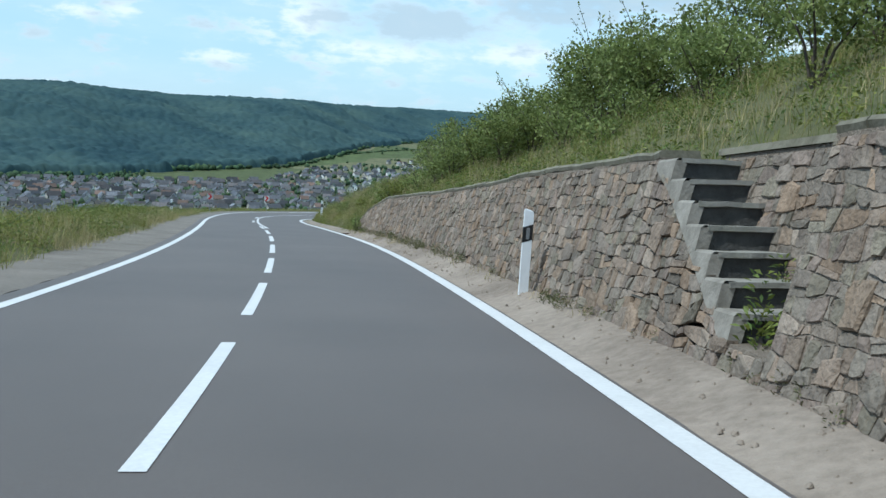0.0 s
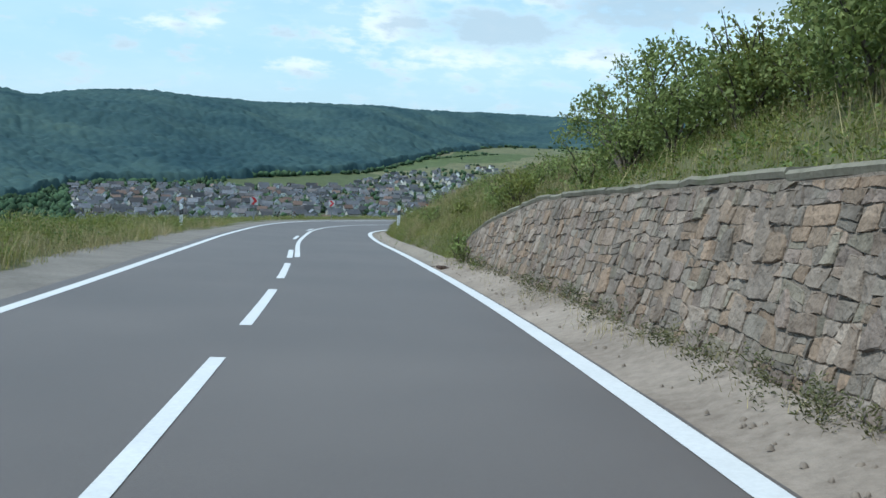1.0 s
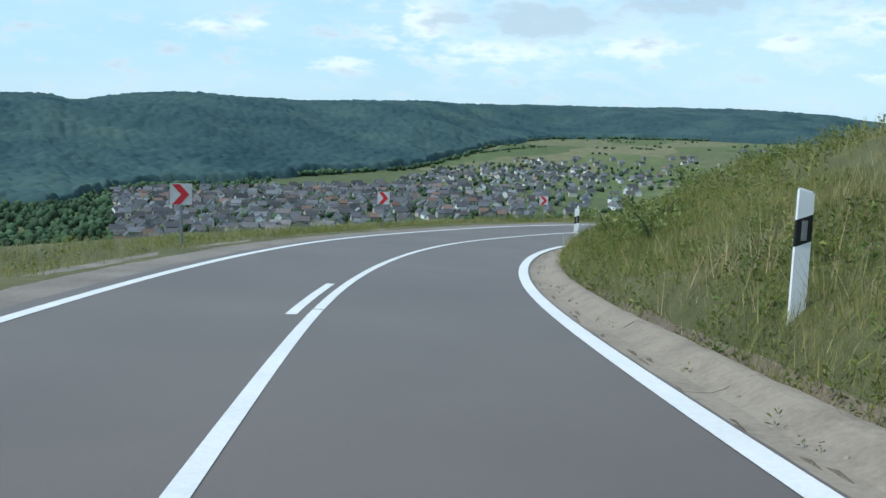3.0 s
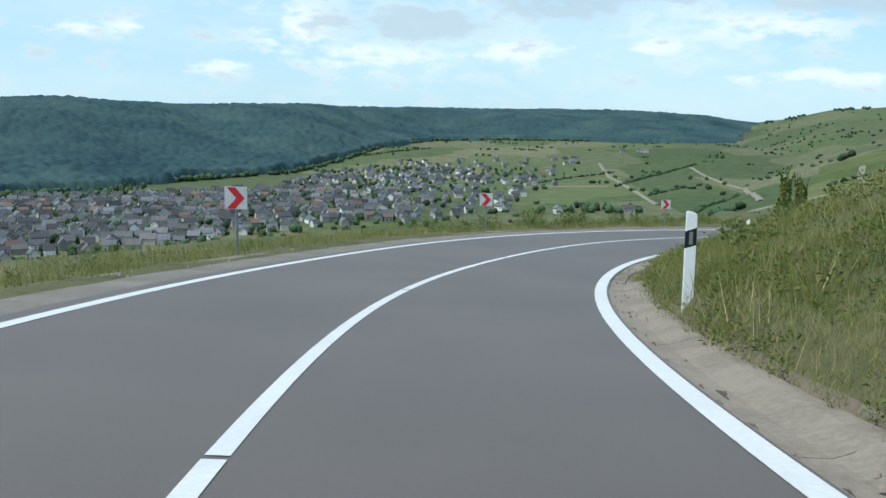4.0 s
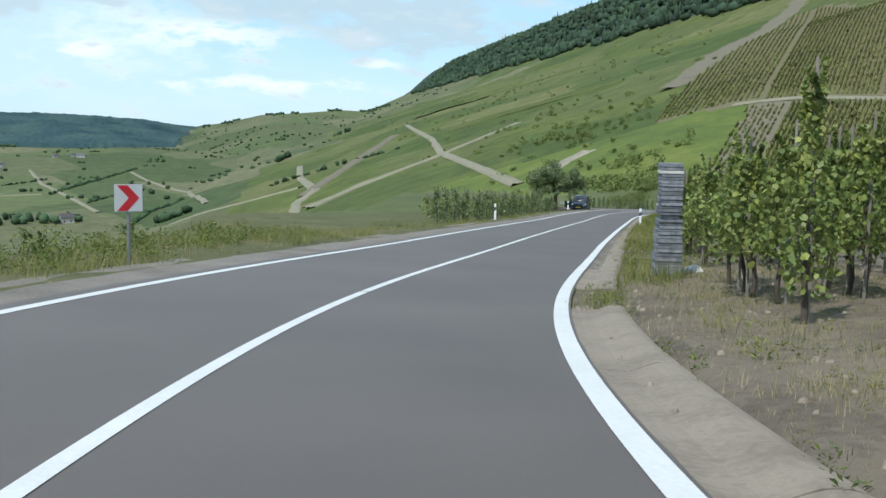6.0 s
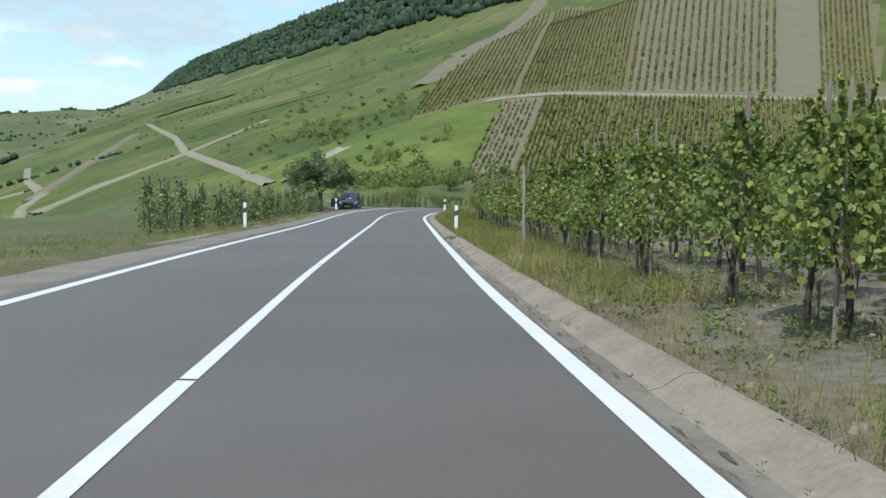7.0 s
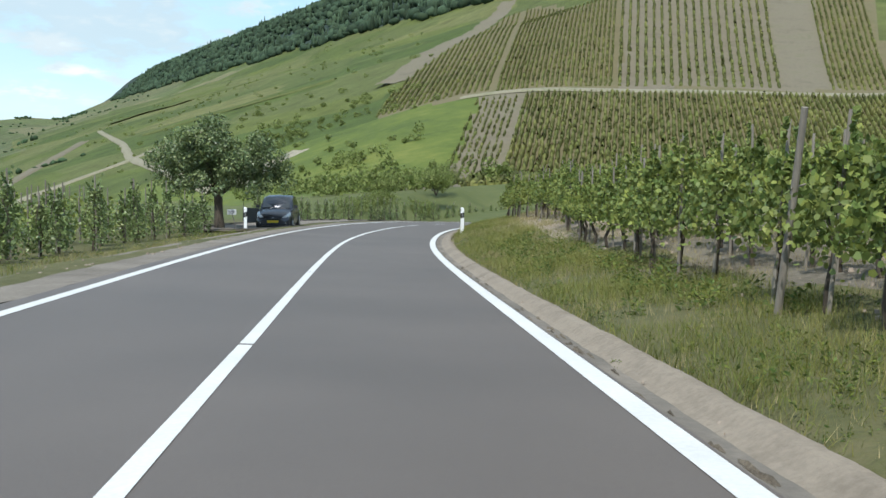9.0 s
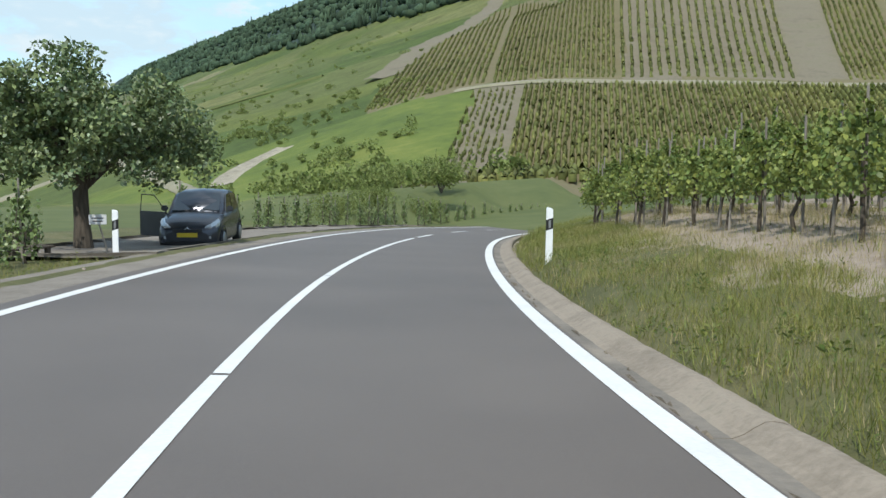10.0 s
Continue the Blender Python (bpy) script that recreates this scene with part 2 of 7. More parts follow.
CONCRETE = material("concrete", [(0.140, 0.116, 0.088), (0.185, 0.154, 0.120), (0.235, 0.197, 0.154), (0.165, 0.143, 0.108)], 16, 0.92, 0.6, 70, big=0.5, big_scale=1.6, bump_dist=0.008)
CHANNEL = material("dusty_channel", [(0.092, 0.082, 0.070), (0.145, 0.128, 0.108), (0.225, 0.192, 0.155)], 12, 0.95, 0.6, 60, big=0.65, big_scale=0.9, bump_dist=0.008)
TURF = material("turf", [(0.048, 0.052, 0.019), (0.080, 0.080, 0.031), (0.130, 0.112, 0.055)], 3.5, 0.95, 0.6, 18, big=0.5, big_scale=0.35, bump_dist=0.05)
SOIL = material("stony_soil", [(0.064, 0.049, 0.033), (0.113, 0.090, 0.064), (0.166, 0.133, 0.096), (0.098, 0.087, 0.044)], 7, 0.95, 0.7, 24, big=0.45, big_scale=0.5, bump_dist=0.05)
MEADOW = material("meadow", [(0.046, 0.062, 0.018), (0.074, 0.088, 0.026), (0.105, 0.112, 0.04)], 0.3, 0.95, 0.0, big=0.45, big_scale=0.02)
LAWN = material("steep_meadow", [(0.044, 0.068, 0.013), (0.085, 0.112, 0.018), (0.145, 0.155, 0.033)], 0.22, 0.95, 0.4, 2.0, big=0.5, big_scale=0.04, bump_dist=0.2)
VALLEY = plots("valley_fields", [(0.074, 0.098, 0.036), (0.104, 0.122, 0.048), (0.058, 0.080, 0.029), (0.128, 0.136, 0.062), (0.080, 0.105, 0.036), (0.15, 0.142, 0.076)], 170, 5, 60)
SLOPE = plots("vineyard_slope", [(0.063, 0.085, 0.018), (0.095, 0.111, 0.027), (0.052, 0.076, 0.018), (0.115, 0.124, 0.034), (0.073, 0.098, 0.022), (0.120, 0.124, 0.044)], 75, 2.2, -35)
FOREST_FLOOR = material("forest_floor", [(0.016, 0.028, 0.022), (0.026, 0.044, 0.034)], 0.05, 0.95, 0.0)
TRACK = material("farm_track", [(0.135, 0.128, 0.08), (0.215, 0.195, 0.14), (0.12, 0.135, 0.06)], 0.6, 0.95, 0.2, 4, big=0.5, big_scale=0.08)
BARE = material("bare_vineyard_soil", [(0.092, 0.079, 0.051), (0.145, 0.125, 0.088), (0.106, 0.103, 0.053)], 0.8, 0.95, 0.3, 4, big=0.5, big_scale=0.08, bump_dist=0.1)
VINE_SOIL = material("vineyard_ground", [(0.085, 0.076, 0.036), (0.128, 0.108, 0.058), (0.088, 0.092, 0.036)], 0.5, 0.95, 0.3, 4, big=0.5, big_scale=0.06, bump_dist=0.1)
STONE = material("rubble_stone", [(0.107, 0.086, 0.068), (0.165, 0.133, 0.105), (0.225, 0.185, 0.148), (0.146, 0.122, 0.097)], 6, 0.9, 1.0, 20, big=0.4, big_scale=1.3, vary=0.24, bump_dist=0.035, tints=((1, 1, 1), (1.05, 0.98, 0.92), (0.93, 0.96, 0.95), (1.08, 0.98, 0.87), (0.97, 0.92, 0.92), (0.82, 0.83, 0.82), (1.2, 1.18, 1.15), (0.92, 0.96, 0.89), (1.12, 0.98, 0.84)))
MORTAR = material("dark_mortar", [(0.095, 0.076, 0.058), (0.175, 0.142, 0.110), (0.25, 0.207, 0.163)], 14, 0.95, 1.0, 45, big=0.5, big_scale=2.5, bump_dist=0.03)
CEMENT = material("worn_cement", [(0.128, 0.114, 0.092), (0.224, 0.202, 0.169), (0.320, 0.293, 0.252)], 7, 0.92, 0.7, 30, big=0.45, big_scale=2.0, bump_dist=0.012)
COPING = material("weathered_coping", [(0.085, 0.078, 0.050), (0.19, 0.172, 0.128), (0.115, 0.120, 0.062)], 5, 0.92, 0.5, 25, big=0.5, big_scale=0.9, vary=0.15)
SLATE = material("stacked_slate", [(0.10, 0.105, 0.115), (0.20, 0.21, 0.225), (0.28, 0.28, 0.29)], 9, 0.75, 0.5, 40, vary=0.3, bump_dist=0.01)
LIMESTONE = material("pale_stone", [(0.45, 0.43, 0.39), (0.62, 0.60, 0.56)], 8, 0.9, 0.4, 30)
WHITE = material("white_plastic", [(0.70, 0.71, 0.71), (0.82, 0.83, 0.83)], 4, 0.45, 0.0, big=0.4, big_scale=1.5, spec=0.5)
BLACK = material("black_band", [(0.012, 0.012, 0.013), (0.02, 0.02, 0.02)], 5, 0.5, 0.0)
REFLECT = material("white_reflector", [(0.16, 0.165, 0.17), (0.24, 0.245, 0.25)], 60, 0.2, 0.0, spec=0.8)
SIGN_WHITE = material("sign_white", [(0.46, 0.46, 0.46), (0.56, 0.56, 0.56)], 3, 0.4, 0.0, spec=0.5)
SIGN_RED = material("sign_red", [(0.42, 0.012, 0.02), (0.52, 0.02, 0.03)], 3, 0.4, 0.0, spec=0.5)
STEEL = material("galvanised_steel", [(0.25, 0.26, 0.27), (0.36, 0.37, 0.38)], 12, 0.5, 0.0, metal=0.8)
WOOD_OLD = material("grey_wood", [(0.16, 0.14, 0.115), (0.28, 0.25, 0.21)], 9, 0.9, 0.4, 40, stretch=(1, 1, 0.15))
BARK = material("bark", [(0.045, 0.036, 0.028), (0.10, 0.082, 0.062)], 12, 0.95, 0.8, 40, stretch=(1, 1, 0.25))
VINE_LEAF = material("vine_leaf", [(0.112, 0.148, 0.041), (0.182, 0.222, 0.063), (0.279, 0.302, 0.093)], 1.7, 0.52, 0.0, vary=0.34, translucent=0.33, spec=0.32, tints=((1, 1, 1), (1.06, 1.03, 0.9), (0.72, 0.84, 0.8), (0.95, 1.0, 0.95), (1.18, 1.12, 0.95)))
LOW_VINE_LEAF = material("dark_vine_leaf", [(0.086, 0.132, 0.044), (0.158, 0.209, 0.073), (0.281, 0.310, 0.122)], 1.7, 0.42, 0.0, vary=0.45, translucent=0.28, spec=0.5)
BUSH_LEAF = material("bush_leaf", [(0.110, 0.145, 0.042), (0.176, 0.215, 0.062), (0.259, 0.281, 0.099)], 2.0, 0.6, 0.0, vary=0.4, translucent=0.42, spec=0.3)
TREE_LEAF = material("tree_leaf", [(0.078, 0.114, 0.047), (0.124, 0.166, 0.065), (0.195, 0.234, 0.101)], 1.4, 0.45, 0.0, vary=0.45, translucent=0.22, spec=0.5, tints=((1, 1, 1), (0.8, 0.9, 0.95), (1.25, 1.18, 1.1)))
WEED = material("weed_leaf", [(0.068, 0.098, 0.027), (0.122, 0.155, 0.041), (0.205, 0.222, 0.072)], 1.6, 0.6, 0.0, vary=0.35, translucent=0.35, spec=0.25, big=0.55, big_scale=0.5, tints=((1, 1, 1), (0.8, 0.95, 0.9), (1.2, 1.12, 0.8), (1.1, 1.0, 0.85)))
FOOT_WEED = material("half_dry_weed", [(0.060, 0.066, 0.030), (0.105, 0.108, 0.048), (0.18, 0.150, 0.078)], 3.0, 0.7, 0.0, vary=0.4, translucent=0.25, spec=0.15, big=0.5, big_scale=1.5)
BLOOM = material("yellow_green_herb", [(0.12, 0.145, 0.032), (0.185, 0.20, 0.05), (0.27, 0.26, 0.085)], 1.6, 0.6, 0.0, vary=0.3, translucent=0.35, spec=0.2)
GRASS = material("grass_blade", [(0.116, 0.134, 0.037), (0.198, 0.209, 0.062), (0.319, 0.293, 0.114)], 0.9, 0.7, 0.0, vary=0.26, translucent=0.42, big=0.5, big_scale=0.3, spec=0.2, tints=((1, 1, 1), (1.1, 1.0, 0.85), (0.88, 0.98, 0.9)))
DRY = material("dry_grass", [(0.24, 0.195, 0.095), (0.37, 0.31, 0.165), (0.20, 0.185, 0.075)], 1.2, 0.8, 0.0, vary=0.35, translucent=0.25, spec=0.15)
CROWN = material("forest_crown", [(0.027, 0.050, 0.027), (0.044, 0.073, 0.037), (0.069, 0.105, 0.051)], 0.35, 0.9, 0.0, vary=0.45, big=0.5, big_scale=0.012, spec=0.1)
# distance haze is mixed into this green as blue
HAZED_CROWN = material("hazed_wood_crown", [(0.017, 0.038, 0.048), (0.030, 0.058, 0.064), (0.047, 0.080, 0.078), (0.064, 0.098, 0.083)], 0.075, 0.95, 0.0, big=0.62, big_scale=0.0065, spec=0.05)
SPRUCE = material("spruce_crown", [(0.022, 0.042, 0.028), (0.038, 0.060, 0.036), (0.056, 0.080, 0.040)], 0.4, 0.9, 0.0, vary=0.45, big=0.4, big_scale=0.02, spec=0.1)
ROWS = material("far_vine_rows", [(0.047, 0.060, 0.019), (0.091, 0.101, 0.031), (0.167, 0.151, 0.053)], 1.3, 0.85, 0.0, vary=0.45, big=0.4, big_scale=0.05, spec=0.1)
RENDER_WALL = material("pale_render", [(0.60, 0.59, 0.56), (0.80, 0.79, 0.76)], 0.4, 0.9, 0.0, vary=0.35, big=0.3, big_scale=0.05, tints=((1, 1, 1), (0.75, 0.72, 0.66), (0.5, 0.48, 0.45), (0.65, 0.63, 0.60), (0.42, 0.41, 0.40)))
ROOF = material("slate_roof", [(0.036, 0.038, 0.043), (0.094, 0.096, 0.104)], 0.6, 0.5, 0.0, vary=0.55, tints=((1, 1, 1), (1.5, 1.5, 1.5), (0.75, 0.75, 0.75), (1.25, 1.1, 1.0)))
ROOF_RED = material("brown_roof", [(0.11, 0.075, 0.06), (0.17, 0.115, 0.09)], 0.6, 0.8, 0.0, vary=0.3)
PANE = material("dark_pane", [(0.02, 0.025, 0.03), (0.03, 0.035, 0.04)], 1, 0.15, 0.0, spec=0.6)
CAR_GLASS = material("car_glass", [(0.012, 0.014, 0.016), (0.02, 0.022, 0.025)], 1, 0.04, 0.0, spec=1.0)
RIVER = material("river", [(0.05, 0.075, 0.085), (0.07, 0.095, 0.10)], 0.05, 0.12, 0.1, 0.8, spec=0.6)
CAR_PAINT = material("dark_blue_grey_paint", [(0.062, 0.066, 0.078), (0.075, 0.080, 0.094)], 3, 0.26, 0.0, metal=0.6, spec=0.6, space="OBJ")
RUBBER = material("rubber", [(0.018, 0.018, 0.018), (0.03, 0.03, 0.03)], 20, 0.85, 0.2, space="OBJ")
TRIM = material("black_trim", [(0.02, 0.02, 0.022), (0.03, 0.03, 0.032)], 10, 0.6, 0.0, space="OBJ")
LAMP_GLASS = material("headlamp_glass", [(0.45, 0.48, 0.50), (0.62, 0.65, 0.68)], 12, 0.12, 0.0, spec=0.8, metal=0.3, space="OBJ")
PLATE = material("yellow_plate", [(0.55, 0.40, 0.03), (0.62, 0.46, 0.04)], 6, 0.5, 0.0, space="OBJ")
CHROME = material("chrome", [(0.55, 0.55, 0.56), (0.65, 0.65, 0.66)], 6, 0.2, 0.0, metal=1.0, space="OBJ")
LITTER = material("earth_and_litter", [(0.065, 0.052, 0.038), (0.115, 0.093, 0.068), (0.165, 0.135, 0.10)], 30, 0.95, 0.7, 80, vary=0.3)
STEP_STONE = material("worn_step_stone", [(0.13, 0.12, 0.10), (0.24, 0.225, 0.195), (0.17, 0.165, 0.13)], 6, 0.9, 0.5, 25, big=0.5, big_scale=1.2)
RISER = material("dark_riser", [(0.035, 0.034, 0.032), (0.075, 0.072, 0.066)], 7, 0.85, 0.6, 30)
RUST = material("rusty_iron", [(0.05, 0.03, 0.022), (0.11, 0.066, 0.045)], 30, 0.8, 0.4, 90, metal=0.3)
DIRT = material("dark_gritty_dirt", [(0.057, 0.045, 0.033), (0.093, 0.075, 0.055), (0.142, 0.115, 0.085), (0.080, 0.072, 0.039)], 8, 0.95, 0.7, 40, big=0.5, big_scale=0.8, bump_dist=0.02)
STONY = material("grey_stony_ground", [(0.058, 0.050, 0.036), (0.105, 0.090, 0.068), (0.17, 0.15, 0.12), (0.082, 0.088, 0.042)], 6, 0.95, 0.7, 24, big=0.45, big_scale=0.5, bump_dist=0.05)

# the road's middle of the lane: heading, grade and bank every 8 m
ROAD_START = (2.551, -7.543, 0.765)
HEADING = (17.29, 20.00, 22.04, 23.94, 25.41, 26.37, 27.63, 28.36, 27.05, 25.37, 20.51, 14.66, 6.79, -0.72, -8.41, -15.72, -22.23, -25.45, -25.63, -26.69, -26.87, -26.87, -26.96, -27.11, -27.59, -28.76, -31.63, -34.33, -36.79, -40.11, -43.74)
GRADE = (-5.50, -5.48, -5.44, -5.35, -5.43, -5.58, -5.67, -5.76, -5.71, -5.58, -5.50, -5.38, -5.31, -4.94, -4.77, -4.68, -4.47, -4.17, -3.88, -3.74, -3.76, -3.83, -3.75, -3.65, -3.64, -3.45, -3.41, -3.56, -3.78, -3.98, -4.15)
BANK = (-1.83, -1.79, -1.53, -1.32, -1.25, -0.50, 0.45, 0.61, 0.71, 0.86, 1.29, 1.46, 1.06, 1.22, 1.25, 1.16, 1.05, 0.99, 1.02, 1.06, 1.08, 1.02, 0.99, 1.18, 1.51, 1.58, 1.51, 1.63, 1.78, 1.72, 1.50)
# the painted lines' offsets from the lane's middle, every 8 m
OFF_LEFT = (-3.61, -3.60, -3.60, -3.60, -3.63, -3.67, -3.71, -3.74, -3.75, -3.76, -3.77, -3.77, -3.76, -3.77, -3.78, -3.78, -3.76, -3.73, -3.68, -3.63, -3.58, -3.56, -3.57, -3.60, -3.64, -3.67, -3.68, -3.70, -3.71, -3.71, -3.71)
OFF_MID = (-0.75, -0.80, -0.87, -0.95, -0.99, -1.01, -1.09, -1.15, -1.08, -1.05, -1.02, -0.98, -0.93, -0.90, -1.00, -1.01, -0.99, -0.97, -0.94, -0.92, -0.93, -0.93, -0.94, -0.97, -1.02, -1.06, -1.07, -1.07, -1.06, -1.05, -1.03)
OFF_RIGHT = (1.79, 1.72, 1.63, 1.59, 1.60, 1.59, 1.57, 1.61, 1.61, 1.62, 1.65, 1.72, 1.75, 1.77, 1.79, 1.70, 1.67, 1.73, 1.76, 1.77, 1.73, 1.71, 1.71, 1.68, 1.64, 1.64, 1.68, 1.68, 1.65, 1.64, 1.64)
LINE_LEFT, LINE_DASH, LINE_MID, LINE_RIGHT = -3.69, -1.14, -0.98, 1.68
DASH_START = 4.33

# ---- the lie of the land ----
HEADING = np.array(HEADING + (-50.0, -54.0, -58.5, -63.0, -67.5, -72.0, -76.0, -80.0))
GRADE = np.array(GRADE + (-4.2,) * 8)
BANK = np.array(BANK + (0.8,) * 8)
STEP = 8.0
OFF_LEFT, OFF_MID, OFF_RIGHT = (np.array(v + (v[-1],) * 8) for v in (OFF_LEFT, OFF_MID, OFF_RIGHT))


def smooth(v, s):
    """Natural cubic through the values at every 8 m, from s = -8; straight on outside."""
    k = len(v)
    a, b = np.zeros((k, k)), np.zeros((k, k))
    a[0, 0] = a[-1, -1] = 1
    for i in range(1, k - 1):
        a[i, i - 1] = a[i, i + 1] = 1
        a[i, i] = 4
        b[i, i - 1] = b[i, i + 1] = 6
        b[i, i] = -12
    m = np.linalg.solve(a, b) @ v
    x = np.clip((np.asarray(s, float) + 8) / STEP, 0, k - 1 - 1e-9)
    i = x.astype(int)
    q = x - i
    p = 1 - q
    return p * v[i] + q * v[i + 1] + ((p ** 3 - p) * m[i] + (q ** 3 - q) * m[i + 1]) / 6


S_MIN, S_MAX, DS = -60.0, 290.0, 0.25
RS = np.arange(S_MIN, S_MAX + DS / 2, DS)
_psi, _g, _b = (np.radians(smooth(v, RS)) for v in (HEADING, GRADE, BANK))
RF = np.stack([-np.sin(_psi) * np.cos(_g), np.cos(_psi) * np.cos(_g), np.sin(_g)], 1)
_r0 = np.stack([np.cos(_psi), np.sin(_psi), 0 * _psi], 1)
_u0 = np.cross(_r0, RF)
RR = _r0 * np.cos(_b)[:, None] - _u0 * np.sin(_b)[:, None]
RU = np.cross(RR, RF)
RP = np.zeros((len(RS), 3))
RP[1:] = np.cumsum((RF[1:] + RF[:-1]) / 2 * DS, 0)
_i8 = int(round((-8 - S_MIN) / DS))
RP += np.array(ROAD_START) - RP[_i8]


def at(s, lat, h=0.0):
    """The place at s metres along the road, lat metres to the right of the lane's middle, h above the road's plane."""
    x = min(max((s - S_MIN) / DS, 0), len(RS) - 1.001)
    i = int(x)
    w = x - i
    p = RP[i] * (1 - w) + RP[i + 1] * w
    return Vector(p + (RR[i] * (1 - w) + RR[i + 1] * w) * lat + (RU[i] * (1 - w) + RU[i + 1] * w) * h)


def heading(s):
    """The road's heading at s, in degrees, as a turn about z."""
    i = int(min(max((s - S_MIN) / DS, 0), len(RS) - 1))
    return math.degrees(_psi[i])


def ease(a, b, x):
    t = np.clip((x - a) / (b - a), 0, 1)
    return t * t * (3 - 2 * t)


def wall_top(s):
    return np.interp(s, [-60, 10, 15, 18, 24.6, 30, 34.2, 36, 38.1, 40.3, 41.2, 42.4], [1.77, 1.77, 1.75, 1.64, 1.51, 1.48, 1.45, 1.28, 1.08, 0.76, 0.52, 0.38])


def profile(s, lat):
    """Height of the ground above the road's plane beside the road."""
    s, lat = np.asarray(s, float), np.asarray(lat, float)
    r = np.maximum(lat - 2.35, 0)
    edge = np.where((s > 5.85) & (s < 9.25), 3.75, 3.26)
    up_wall = np.where(lat < edge, 0.13 * ease(1.92, 2.42, lat), wall_top(s) - 0.14 + 0.52 * np.clip(lat - 3.3, 0, 7) + 0.2 * np.clip(lat - 10.3, 0, 30))
    k = np.interp(s, [42, 48, 78, 88, 96, 105, 112, 150, 165, 185, 215, 240], [0.6, 0.6, 0.52, 0.45, 0.25, 0.10, 0.07, 0.07, 0.09, 0.17, 0.25, 0.25])
    bank = 0.28 * ease(2.46, 2.85, lat) * np.interp(s, [43, 49, 92, 104, 185, 200, 215], [0.3, 1, 1, 0.1, 0.1, 0.7, 0.7]) + 0.06 * np.minimum(r, 0.3) + k * np.clip(r - 0.15, 0, 4.0) + 0.3 * k * np.clip(r - 4.15, 0, 30)
    w = ease(40.7, 44.5, s)
    right = up_wall * (1 - w) + bank * w
    left = np.maximum(-4.9 - lat, 0)
    mound = np.interp(s, [0, 20, 50, 65, 85, 110, 130, 150, 170], [0.15, 0.28, 0.2, -0.02, -0.12, -0.1, 0.1, -0.1, -0.2])
    d0 = np.interp(s, [140, 156, 215, 260], [4.0, 15.0, 15.0, 24.0])
    lh = mound * ease(0, 1.6, left) - 0.46 * np.maximum(left - d0, 0)
    return np.where(lat > 0, right, lh)


# the terrain's own line: the road, then straight on along the foot of the hill
_n205 = int((212 - S_MIN) / DS)
_q = RP[:_n205:8].copy()
_ext = np.arange(4, 900, 8.0)[:, None]
_az = radians(14)
_q2 = RP[_n205] + _ext * np.array([math.sin(_az), math.cos(_az), -0.055])
QP = np.concatenate([_q, _q2])
QS = np.concatenate([RS[:_n205:8], 212 + _ext[:, 0]])
QD = np.gradient(QP[:, :2], axis=0)
QD /= np.linalg.norm(QD, axis=1)[:, None]
QRZ = np.concatenate([RR[:_n205:8, 2], np.zeros(len(_q2))])


def wobble(x, y, size, seed=0.0):
    """A smooth uneven field between about -1 and 1."""
    a = x / size
    b = y / size
    return (np.sin(a * 1.7 + 1.3 * np.sin(b * 0.9 + seed) + seed) + np.sin(b * 1.9 - 1.1 * np.sin(a * 1.1 - seed) + 2 * seed)
            + 0.6 * np.sin((a + b) * 2.7 + 3 * seed) + 0.5 * np.sin((a - 1.3 * b) * 3.9 + seed)) / 2.6


def slope_plane(x, y):
    """The long flank that faces the valley."""
    return 0.35 * x - 0.0385 * y - 37.9


def facing_slope(x, y):
    """The vineyard flank that faces the road."""
    t = (x + 24) * 0.588 + (y - 124) * 0.809 - 348
    return 3 + np.where(t > 0, 0.30 * t, 0.19 * t)


def hillside(x, y):
    a, b = slope_plane(x, y), facing_slope(x, y)
    k = 9.0
    h = np.clip(0.5 + 0.5 * (b - a) / k, 0, 1)
    return b * (1 - h) + a * h - k * h * (1 - h)


HILL_AZ = [-180, -60, -45, -41, -35, -25, -22.5, -20, -17, -11, 0, 1.6, 5, 40]
HILL_FOOT = [700, 810, 900, 1050, 1235, 1560, 1830, 2250, 2620, 2750, 2900, 2500, 1500, 1500]


def hill_parts(x, y):
    az = np.degrees(np.arctan2(x + 27, y - 57))
    d = np.hypot(x + 27, y - 57)
    foot = np.interp(az, HILL_AZ, HILL_FOOT) * (1 + 0.05 * wobble(x, y, 300, 2.0))
    return az, d, foot


